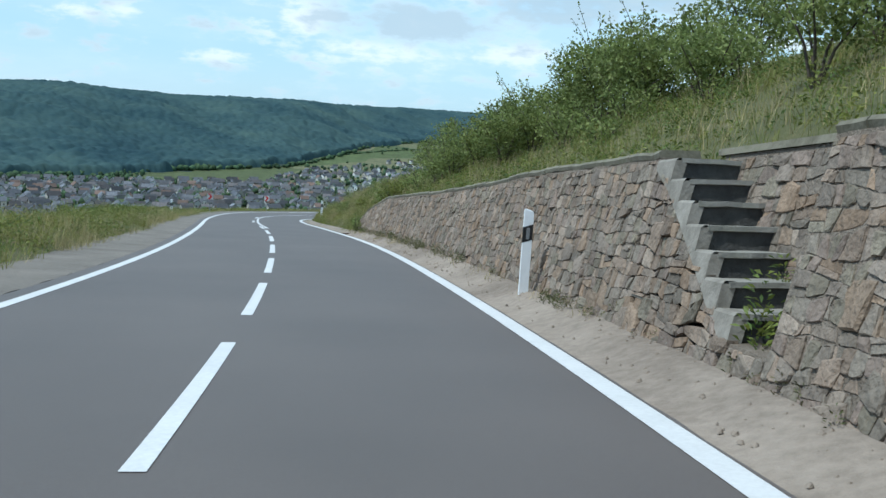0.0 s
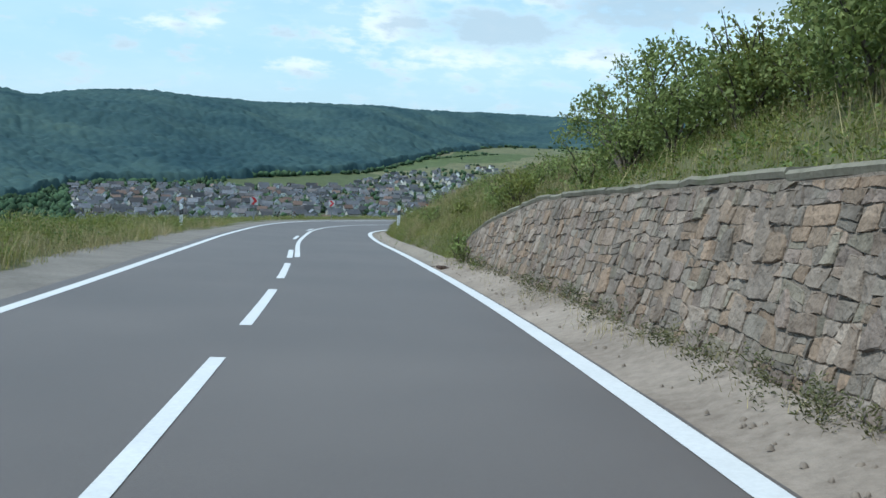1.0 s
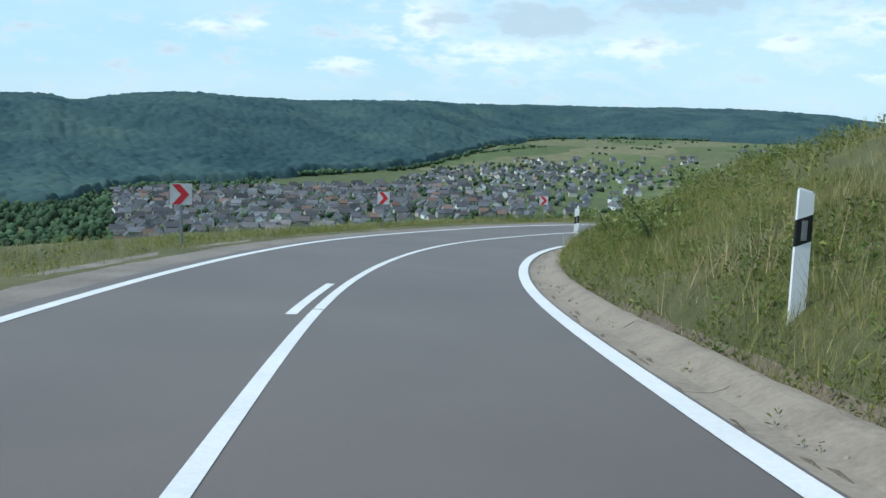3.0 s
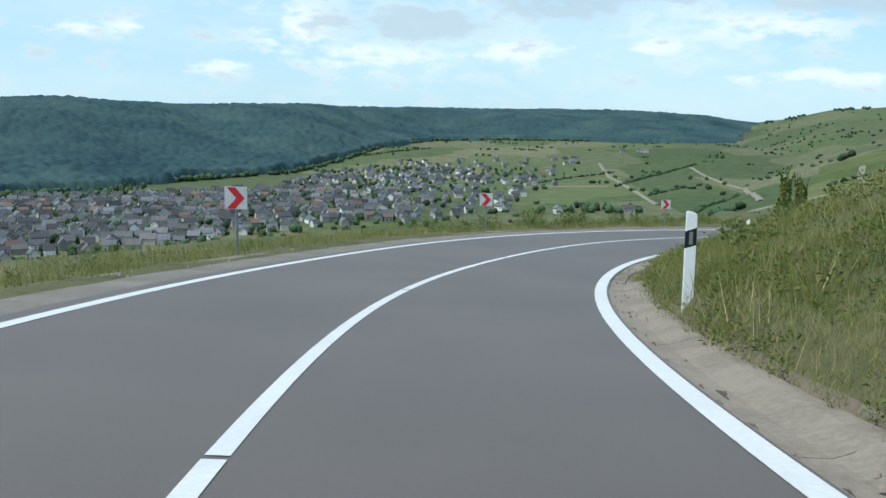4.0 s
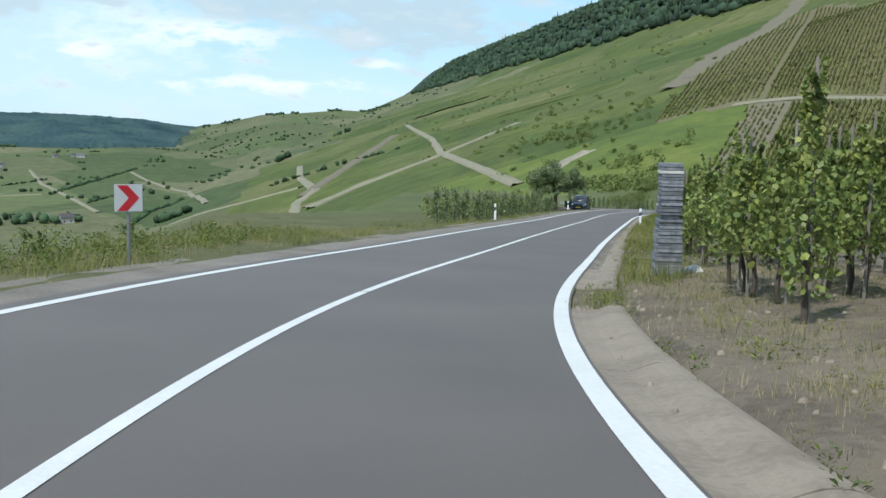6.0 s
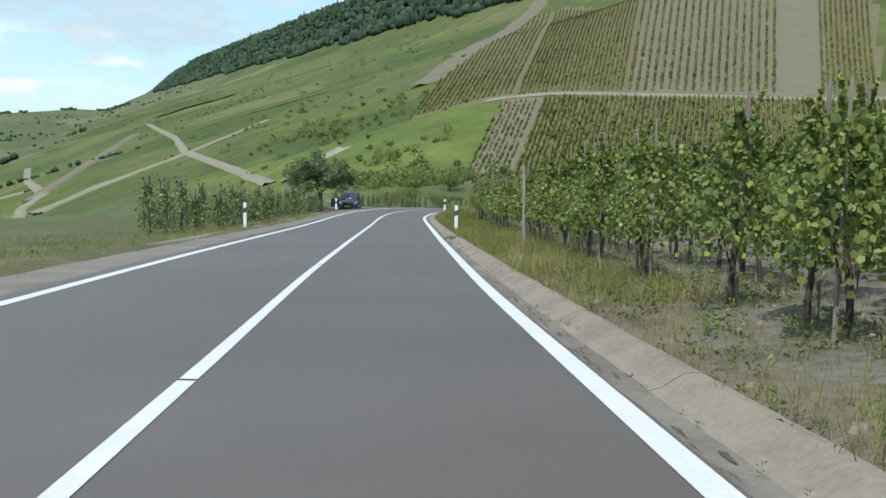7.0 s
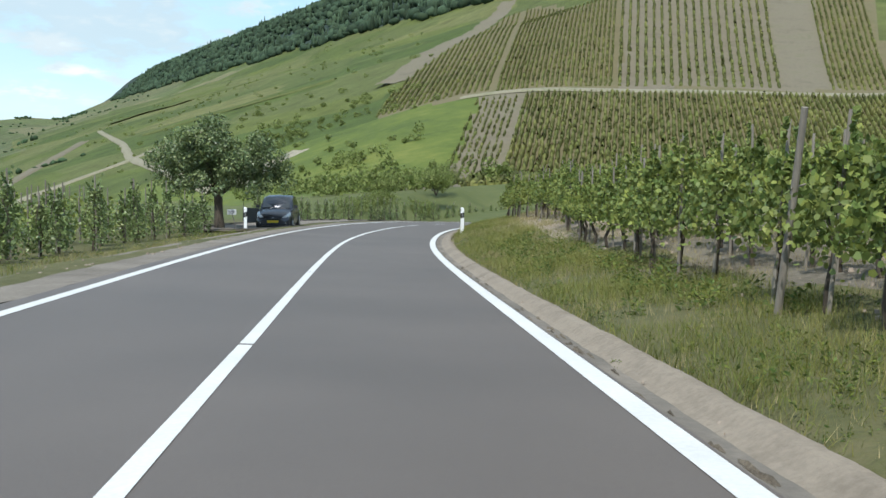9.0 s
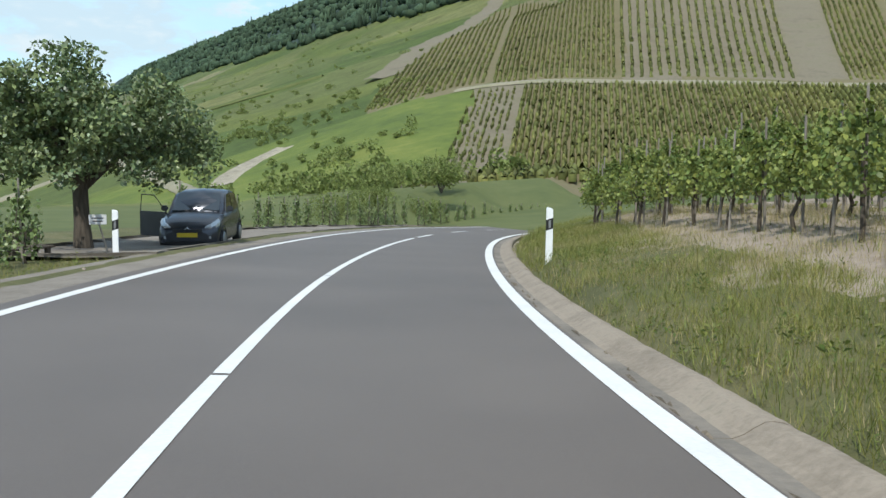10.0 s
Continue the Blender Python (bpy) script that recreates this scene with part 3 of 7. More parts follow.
def land(x, y):
    """Height of the ground at x, y (arrays)."""
    x, y = np.asarray(x, float), np.asarray(y, float)
    shape = x.shape
    x, y = x.ravel(), y.ravel()
    z = np.empty(len(x))
    for a in range(0, len(x), 20000):
        xs, ys = x[a:a + 20000], y[a:a + 20000]
        d2 = (xs[:, None] - QP[None, :, 0]) ** 2 + (ys[:, None] - QP[None, :, 1]) ** 2
        j = d2.argmin(1)
        vx, vy = xs - QP[j, 0], ys - QP[j, 1]
        lat = vx * QD[j, 1] - vy * QD[j, 0]
        s = QS[j] + vx * QD[j, 0] + vy * QD[j, 1]
        near = QP[j, 2] + QRZ[j] * np.clip(lat, -5, 3) + profile(s, lat)
        far_right = np.maximum(near, hillside(xs, ys) + 3 * wobble(xs, ys, 90, 1.0) * ease(60, 300, np.sqrt(d2.min(1))))
        az, d, foot = hill_parts(xs, ys)
        floor = -100 + 22 * ease(1500, 2600, d) + 1.5 * wobble(xs, ys, 200, 0.5)
        ridge = -14 + 5 * wobble(xs, ys, 420, 4.0) + 9 * np.exp(-((az + 37.5) / 3.2) ** 2) - 10 * np.exp(-((az + 43) / 1.4) ** 2) + 0.006 * np.minimum(foot, 2600) + np.interp(az, [-6, -2, 0.8, 2.4, 4.4, 8.8, 10, 14, 60], [0, -9, -27, -6, 30, 54, 50, 40, 40])
        rise = np.interp(az, [-1, 1.6, 5], [950, 1350, 2350])
        curve = np.interp(az, [-1, 4], [0.75, 0.25])
        hill = floor + (ridge - floor) * (ease(foot, foot + rise, d) * curve + (1 - curve) * np.clip((d - foot) / rise, 0, 1)) * (1 + 0.34 * wobble(xs, ys, 115, 6.0) * ease(foot, foot + 220, d) * (1 - ease(foot + 420, foot + 950, d)) * np.interp(az, [-1, 2], [1, 0.3]))
        hill = np.where(az > 60, floor, hill)
        c = slope_plane(xs, ys)
        top = 85 * ease(112, 185, c)
        z[a:a + 20000] = np.maximum(np.maximum(far_right, hill), floor) + np.where(c > 100, top, 0) + 10 * np.exp(-((c - 114) / 17) ** 2) * (c > 40)
    # the slope's crown is level far up
    z = np.minimum(z, 330)
    return z.reshape(shape)


def height(x, y):
    return float(land(np.array([x]), np.array([y]))[0])


def mesh_of(name, verts, faces, mats, index=None):
    me = bpy.data.meshes.new(name)
    me.from_pydata([tuple(v) for v in verts], [], [tuple(f) for f in faces])
    for m in mats:
        me.materials.append(m)
    if index is not None:
        me.polygons.foreach_set("material_index", np.asarray(index, np.int32))
    me.update()
    return me


def smooth_mesh(me):
    me.polygons.foreach_set("use_smooth", np.ones(len(me.polygons), bool))
    return me


def thing(name, label, category, group="", kind="", where=None):
    ob = new(name)
    tagged(ob, label, category, group, kind)
    if where is not None:
        ob.matrix_world = where
    return ob


def part(name, data, material=None, parent=None, label=""):
    """Links a bmesh or a mesh as one mesh object under a thing or a part."""
    if isinstance(data, bmesh.types.BMesh):
        me = bpy.data.meshes.new(name)
        data.to_mesh(me)
        data.free()
    else:
        me = data
    if material and not me.materials:
        me.materials.append(material)
    ob = new(name, me)
    if parent is not None:
        ob.parent = parent
    if label:
        ob["label"] = label
    return ob


# where the bare strip up the slope ends the vineyard
STRIP_A = [357, 489, 634, 776, 946]
STRIP_K = [-0.16, -0.128, -0.082, -0.038, -0.018]


# ---- ground: one sheet to the horizon ----
def build_ground():
    verts, faces, idx = [], [], []
    # far sheet: rings round the bend, finer ahead
    cx, cy = -24.0, 124.0
    az = np.concatenate([np.arange(-64, 66, 0.4), np.arange(66, 296, 4.0)])
    r = np.concatenate([np.arange(3, 60, 3.0), np.geomspace(60, 200, 16), np.arange(207, 640, 7.0), np.geomspace(650, 4700, 66)])
    A, R = np.meshgrid(np.radians(az), r)
    X, Y = cx + R * np.sin(A), cy + R * np.cos(A)
    Z = land(X, Y)
    # sink it under the finer strips along the road
    xs, ys = X.ravel(), Y.ravel()
    dmin = np.empty(len(xs))
    lat = np.empty(len(xs))
    pp = RP[::8]
    for a in range(0, len(xs), 20000):
        d2 = (xs[a:a + 20000, None] - pp[None, :, 0]) ** 2 + (ys[a:a + 20000, None] - pp[None, :, 1]) ** 2
        dmin[a:a + 20000] = np.sqrt(d2.min(1))
        j = d2.argmin(1)
        lat[a:a + 20000] = (xs[a:a + 20000] - pp[j, 0]) * RF[::8][j, 1] - (ys[a:a + 20000] - pp[j, 1]) * RF[::8][j, 0]
    Z = Z - (2.2 * (1 - ease(11, 14.5, dmin))).reshape(Z.shape)
    nr, na = X.shape
    verts += list(zip(X.ravel(), Y.ravel(), Z.ravel()))
    hz, hd, hf = hill_parts(X, Y)
    C = slope_plane(X, Y)
    W = wobble(X, Y, 120, 3.3)
    for i in range(nr - 1):
        for j in range(na):
            k = (j + 1) % na
            faces.append((i * na + j, i * na + k, (i + 1) * na + k, (i + 1) * na + j))
            x, y, z, d = X[i, j], Y[i, j], Z[i, j], hd[i, j]
            c = C[i, j]
            pa, pb = (x + 24) * 0.588 + (y - 124) * 0.809, (x + 24) * 0.809 - (y - 124) * 0.588
            pk = pb / max(pa, 1.0)
            pv = (pb - 0.045 * (pa - 350)) / (1 + 0.0019 * (pa - 350)) if pa > 100 else -999
            top = np.interp(pv, [-17, 10, 23, 72], [800, 680, 578, 545])
            if (145 < pa < 352 and -22 < pv < 117) or (352 <= pa < top and pv < 107 and pk > np.interp(pa, STRIP_A, STRIP_K)):
                m = 9 if (pa < 352 and pv < -7) or (pa > 352 and 21 < pv < 88) else 8
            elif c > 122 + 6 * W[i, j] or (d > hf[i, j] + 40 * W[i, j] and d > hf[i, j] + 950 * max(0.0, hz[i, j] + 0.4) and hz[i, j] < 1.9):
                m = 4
            elif c > -33 + 4 * W[i, j] and 230 < d < 2300 + 500 * W[i, j]:
                m = 5 if (150 < pa < 352 and -0.42 < pk < -0.0 and c > -33 + 4 * W[i, j]) else 3
            elif d > 1400:
                m = 2
            elif d < 100:
                m = 0
            elif z < -70:
                m = 2
            else:
                m = 3 if d > 330 else 1
            idx.append(m)
    # strips beside the road
    ss = np.sort(np.concatenate([np.arange(-40, 286, 0.8), [5.83, 5.87, 9.23, 9.27]]))
    for lats in ((1.8, 2.0, 2.1, 2.2, 2.3, 2.4, 2.46, 2.58, 2.72, 2.86, 3.0, 3.22, 3.30, 3.5, 3.72, 3.78, 4.2, 4.7, 5.4, 6.2, 7.2, 8.4, 9.8, 11.2, 12.6, 14.2), (-18.0, -15.5, -13.5, -11.8, -10.2, -9.0, -8.0, -7.1, -6.3, -5.7, -5.3, -4.9, -4.5)):
        base = len(verts)
        for s in ss:
            for k, lt in enumerate(lats):
                h = float(profile(s, lt))
                if lt > -4.7 and lt < 0:
                    h -= 0.08
                bare = s < 41.5 or 119.2 < s < 122.8 or 156 < s < 158.2
                if lt == 1.8:
                    h -= 0.05 if bare else 0.25
                if lt == 2.0:
                    h -= 0.012 if bare else 0.15
                if 2.05 <= lt < 2.5 and s > 42:
                    h -= 0.05
                if s < 41 and 1.95 < lt < 2.5:
                    h += 0.016 * noise.noise(Vector((s * 2.3, lt * 6, 5.0))) + 0.012 * noise.noise(Vector((s * 6.0, lt * 9, 8.0)))
                if 2.5 < abs(lt) and not (3.1 < lt < 3.4) and not (s < 12 and 3.6 < lt < 3.9):
                    h += (0.02 if -5.8 < lt < 0 else 0.05) * noise.noise(Vector((s * 0.9, lt * 0.9, 3.0))) + 0.10 * noise.noise(Vector((s * 0.25, lt * 0.3, 9.0))) * (abs(lt) > 5)
                if k == (len(lats) - 1 if lt > 0 else 0):
                    h -= 1.2
                p = at(s, lt)
                p = (p.x, p.y, at(s, min(max(lt, -5), 3)).z + h)
                verts.append(tuple(p))
        n = len(lats)
        for a in range(len(ss) - 1):
            for k in range(n - 1):
                faces.append((base + a * n + k, base + a * n + k + 1, base + (a + 1) * n + k + 1, base + (a + 1) * n + k))
                s = ss[a]
                if lats[k] > 0:
                    if s < 41.2 and lats[k] < 3.28:
                        idx.append(7)
                    elif lats[k] < 2.4 and not (119.2 < s < 122.8 or 156 < s < 158.2 or 90 < s < 94 and lats[k] > 2.1):
                        idx.append(7)
                    elif 187 + math.sin(lats[k] * 2.1) < s < 214 and lats[k] > 4.1 + 0.4 * math.sin(s * 0.9):
                        idx.append(7)
                    elif 128 <= s < 165 and lats[k] > 3.5 + 0.6 * math.sin(s * 0.7) or 165 <= s < 212 and lats[k] > 4.6 + 0.6 * math.sin(s * 0.7):
                        idx.append(10)
                    elif 97 < s < 126 and lats[k] < 3.0 + 0.35 * math.sin(s * 0.8):
                        idx.append(11)
                    elif 99 < s < 162 or 41 < s < 100 and lats[k] < 2.5:
                        idx.append(6)
                    else:
                        idx.append(0)
                else:
                    idx.append(0)
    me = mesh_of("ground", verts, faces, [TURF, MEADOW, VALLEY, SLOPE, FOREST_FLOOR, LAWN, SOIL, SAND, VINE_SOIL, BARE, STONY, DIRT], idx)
    smooth_mesh(me)
    ob = new("ground", me)
    tagged(ob, "grassy hillside and wide green river valley below the road", "ground", kind="structure")


build_ground()


def strip(name, s0, s1, lat0, lat1, h, mat, label, category, step=0.5, parent=None, thick=0.0, ragged=0.0, kind="structure", follow=False):
    """A band along the road between two offsets."""
    verts, faces = [], []
    if not callable(lat0):
        const0, const1 = lat0, lat1
        lat0, lat1 = (lambda s: const0), (lambda s: const1)
    ss = np.linspace(s0, s1, max(2, int(math.ceil((s1 - s0) / step)) + 1))
    for s in ss:
        e = ragged * noise.noise(Vector((s * 1.7, lat0(s), 0))) if ragged else 0
        f = ragged * noise.noise(Vector((s * 1.7, lat1(s), 5))) if ragged else 0
        n = 4 if abs(lat1(s0) - lat0(s0)) > 1.5 else 1
        for k in range(n + 1):
            lt = (lat0(s) + e) + ((lat1(s) + f) - (lat0(s) + e)) * k / n
            verts.append(at(s, lt, h + (float(profile(s, lt)) if follow else 0.0)))
    w = n + 1
    for a in range(len(ss) - 1):
        for k in range(n):
            faces.append((a * w + k, a * w + k + 1, (a + 1) * w + k + 1, (a + 1) * w + k))
    if thick:
        m = len(verts)
        for s in ss:
            verts.append(at(s, lat0(s), h - thick))
            verts.append(at(s, lat1(s), h - thick))
        for a in range(len(ss) - 1):
            faces.append((m + 2 * a, a * w, (a + 1) * w, m + 2 * a + 2))
            faces.append((a * w + n, m + 2 * a + 1, m + 2 * a + 3, (a + 1) * w + n))
        faces.append(tuple([m] + [k for k in range(w)] + [m + 1])[::-1])
        faces.append(tuple([m + 2 * len(ss) - 2] + [(len(ss) - 1) * w + k for k in range(w)] + [m + 2 * len(ss) - 1]))
    me = mesh_of(name, verts, faces, [mat])
    ob = new(name, me)
    if parent is not None:
        ob.parent = parent
        if label:
            ob["label"] = label
    else:
        tagged(ob, label, category, kind=kind)
    return ob


def line_at(off, a, b):
    """Two edges of a painted line: its smooth offset along the road, plus a and b."""
    return (lambda s: float(smooth(off, s)) + a), (lambda s: float(smooth(off, s)) + b)


road = strip("road", -45, 285, line_at(OFF_LEFT, -0.33, 0)[0], line_at(OFF_RIGHT, 0, 0.125)[1], 0.0, ASPHALT, "grey asphalt country road curving along the hillside", "road", thick=0.3, ragged=0.02)
strip("shoulder", -45, 285, -5.35, -3.95, -0.006, GRAVEL, "compacted grey gravel shoulder beside the road", "shoulder", thick=0.3, ragged=0.14, follow=True)
strip("edge_line", -45, 285, *line_at(OFF_LEFT, -0.08, 0.08), 0.005, PAINT, "white edge line", "road marking", parent=road)
strip("edge_line", -45, 285, *line_at(OFF_RIGHT, -0.09, 0.09), 0.005, PAINT, "white edge line", "road marking", parent=road)
for k in range(-5, 7):
    a = DASH_START + 6 * k
    strip("lane_dash", a, a + 4.0, *line_at(OFF_MID, -0.22, -0.10), 0.005, PAINT, "", "", parent=road)
for a, b in ((52.9, 56.9), (65.4, 69.25)):
    strip("lane_dash", a, b, *line_at(OFF_MID, -0.29, -0.17), 0.005, PAINT, "", "", parent=road)
_solid = [40.8, 53.5, 66.0, 76.5, 85.7, 94.9, 108.3, 119.9, 131.5, 143.0, 154.2, 163.2, 172.2, 181.2, 190.2, 199.2, 208.0, 217.0]
for a, b in zip(_solid[:-1], _solid[1:]):
    strip("lane_line", a, b - 0.07, *line_at(OFF_MID, -0.06, 0.06), 0.005, PAINT, "", "", parent=road)
for k in range(6):
    strip("lane_dash", 218 + 9 * k, 222 + 9 * k, *line_at(OFF_MID, -0.06, 0.06), 0.005, PAINT, "", "", parent=road)

# ---- concrete gutter with a raised lip, cast in lengths ----
gutter = tagged(new("gutter"), "concrete road gutter with a raised rounded lip, chipped and dusty", "gutter", kind="structure")
_prof = ((1.80, -0.10), (1.805, -0.006), (1.92, -0.024), (2.06, -0.026), (2.15, 0.0), (2.23, 0.055), (2.30, 0.095), (2.36, 0.105), (2.43, 0.10), (2.50, 0.065), (2.52, -0.15))
_rng = random.Random(11)
_s = 40.15
while _s < 283:
    _len = _rng.uniform(3.2, 6.0)
    _sec = _prof
    for _a, _b in ((89.8, 93.1), (119.3, 122.8), (156.0, 158.2)):
        if _s < _a < _s + _len:
            _len = _a - _s + 0.03
    broken = 89.8 <= _s < 93.0
    if broken:
        _len = 0.52
        _sec = ((1.80, -0.10), (1.805, -0.008), (1.95, -0.02), (2.06, -0.012), (2.08, -0.15))
    if not (119.25 < _s < 122.8 or 155.95 < _s < 158.15):
        verts, faces = [], []
        n = max(2, int(_len / (0.22 if _s < 124 else 0.11)))
        dip, shift = _rng.uniform(-0.004, 0.004), _rng.uniform(-0.012, 0.012)
        for a in range(n + 1):
            s = _s + (_len - (0.16 if broken else 0.008)) * a / n
            slim = float(np.interp(s, [140, 160], [1.0, 0.75]))
            for lt, h in _sec:
                lt = 1.80 + (lt - 1.80) * slim
                wob = 0.006 * noise.noise(Vector((s * 1.3, lt * 3, 1.0))) + (0.006 if lt > 2.2 else 0.003) * noise.noise(Vector((s * 5.5, lt * 9, 2.0))) - (0.05 * max(0.0, noise.noise(Vector((s * 2.9, 3.0, 7.0))) - 0.42) if 2.2 < lt < 2.5 else 0)
                wob *= float(np.interp(s, [90, 97, 124, 136], [1.0, 0.35, 0.35, 1.5]))
                h = h * float(ease(40.0, 41.3, s)) * float(np.interp(s, [70, 85, 112, 130, 158, 168], [1.0, 0.45, 0.55, 1.0, 1.0, 0.7])) if h > 0 else h
                if h > 0:
                    for g0, g1 in ((119.3, 122.8), (156.0, 158.2)):
                        h *= max(0.15, min(1.0, 0.15 + (g0 - s) / 0.8)) if s < g0 else min(1.0, 0.15 + max(0.0, s - g1) / 0.5) if s > g1 - 0.3 else 1.0
                verts.append(at(s, float(smooth(OFF_RIGHT, s)) - 1.70 + lt + (shift if lt > 2.2 else 0) + wob, h + (dip if lt > 1.9 else 0) + wob))
        m = len(_sec)
        for a in range(n):
            for k in range(m - 1):
                faces.append((a * m + k, a * m + k + 1, (a + 1) * m + k + 1, (a + 1) * m + k))
        faces.append(tuple(range(m))[::-1])
        faces.append(tuple(n * m + k for k in range(m)))
        tone = [1 if _s > 128 and f[0] % m < 3 and len(f) == 4 else 0 for f in faces]
        part("gutter_length", mesh_of("gutter_length", verts, faces, [CONCRETE, CHANNEL], tone), None, gutter)
        _s += _len
    else:
        _s += 0.25

# ---- retaining wall of rubble stone with a stair let into it ----
WALL_FACE, BATTER = 2.41, 0.27          # the face's offset at the road's level, and how far it leans back for each metre of height
RECESS = 0.62                           # the stair's depth behind the face
STAIR_S, STAIR_RUN, STAIR_H, STAIR_RISE = 6.56, 0.365, 0.508, 0.194
NEAR_END, FAR_START, WALL_END = 5.9, 9.2, 41.2
wall = tagged(new("retaining_wall"), "rough rubble stone retaining wall with a coping, leaning back against the hillside", "wall", kind="structure")


def wall_face(s):
    return WALL_FACE + 0.10 * float(ease(38.5, WALL_END, s))


def wall_core(s0, s1, f0, f1, low, top, step=0.6, mat=None):
    """A mortar body behind the stones, leaning with them; f0: the face's offset, f1: the thickness."""
    verts, faces = [], []
    n = max(1, int((s1 - s0) / step))
    for a in range(n + 1):
        s = s0 + (s1 - s0) * a / n
        b = f0(s)
        t = top(s)
        for lt, h in ((b + BATTER * low, low), (b + BATTER * t, t), (b + BATTER * t + f1, t), (b + BATTER * t + f1, low)):
            verts.append(at(s, lt, h))
    for a in range(n):
        for k in range(3):
            faces.append((a * 4 + k, a * 4 + k + 1, a * 4 + 5 + k, a * 4 + 4 + k))
    faces += [(0, 1, 2, 3), tuple(n * 4 + k for k in (3, 2, 1, 0))]
    return mesh_of("wall_core", verts, faces, [mat or MORTAR])


def step_line(s):
    """Height of the stair's side at s."""
    k = math.floor((s - STAIR_S) / STAIR_RUN)
    return STAIR_H + STAIR_RISE * min(k, 6) if k >= 0 else STAIR_H - STAIR_RISE


part("wall_core", wall_core(FAR_START, WALL_END, lambda s: wall_face(s), 0.34, -0.3, lambda s: float(wall_top(s)) - 0.07), None, wall)
part("wall_core", wall_core(-30, NEAR_END, lambda s: WALL_FACE, 0.34, -0.3, lambda s: float(wall_top(s)) - 0.07), None, wall)
part("wall_core", wall_core(NEAR_END, FAR_START, lambda s: WALL_FACE + RECESS, 0.25, -0.3, lambda s: 1.74), None, wall)
part("wall_core", wall_core(NEAR_END, STAIR_S, lambda s: WALL_FACE + 0.006, RECESS, -0.3, lambda s: STAIR_H - STAIR_RISE - 0.01), None, wall)


def stone_mesh(corners, depth, rng):
    """One stone: an uneven polygon of the wall's face, proud by depth, with a worn rim. corners: (s, h, offset) places."""
    c = [sum(v[i] for v in corners) / len(corners) for i in range(3)]
    verts, faces = [], []
    m = len(corners)
    for s, h, f in corners:
        verts.append(at(s, f + 0.06, h))
    for s, h, f in corners:
        verts.append(at(s, f - depth * 0.55, h))
    for s, h, f in corners:
        q = 0.93 + rng.uniform(-0.09, 0.04)
        verts.append(at(c[0] + (s - c[0]) * q, f - depth * rng.uniform(0.6, 1.3), c[1] + (h - c[1]) * q))
    for r in range(2):
        for k in range(m):
            j = (k + 1) % m
            faces.append((r * m + k, r * m + j, r * m + m + j, r * m + m + k))
    faces.append(tuple(2 * m + k for k in range(m)))
    return verts, faces


def clip(poly, nx, ny, c):
    """The part of a polygon on the side nx * x + ny * y <= c."""
    out = []
    for k, (x, y) in enumerate(poly):
        x2, y2 = poly[(k + 1) % len(poly)]
        a, b = nx * x + ny * y - c, nx * x2 + ny * y2 - c
        if a <= 0:
            out.append((x, y))
        if a * b < 0:
            t = a / (a - b)
            out.append((x + (x2 - x) * t, y + (y2 - y) * t))
    return out


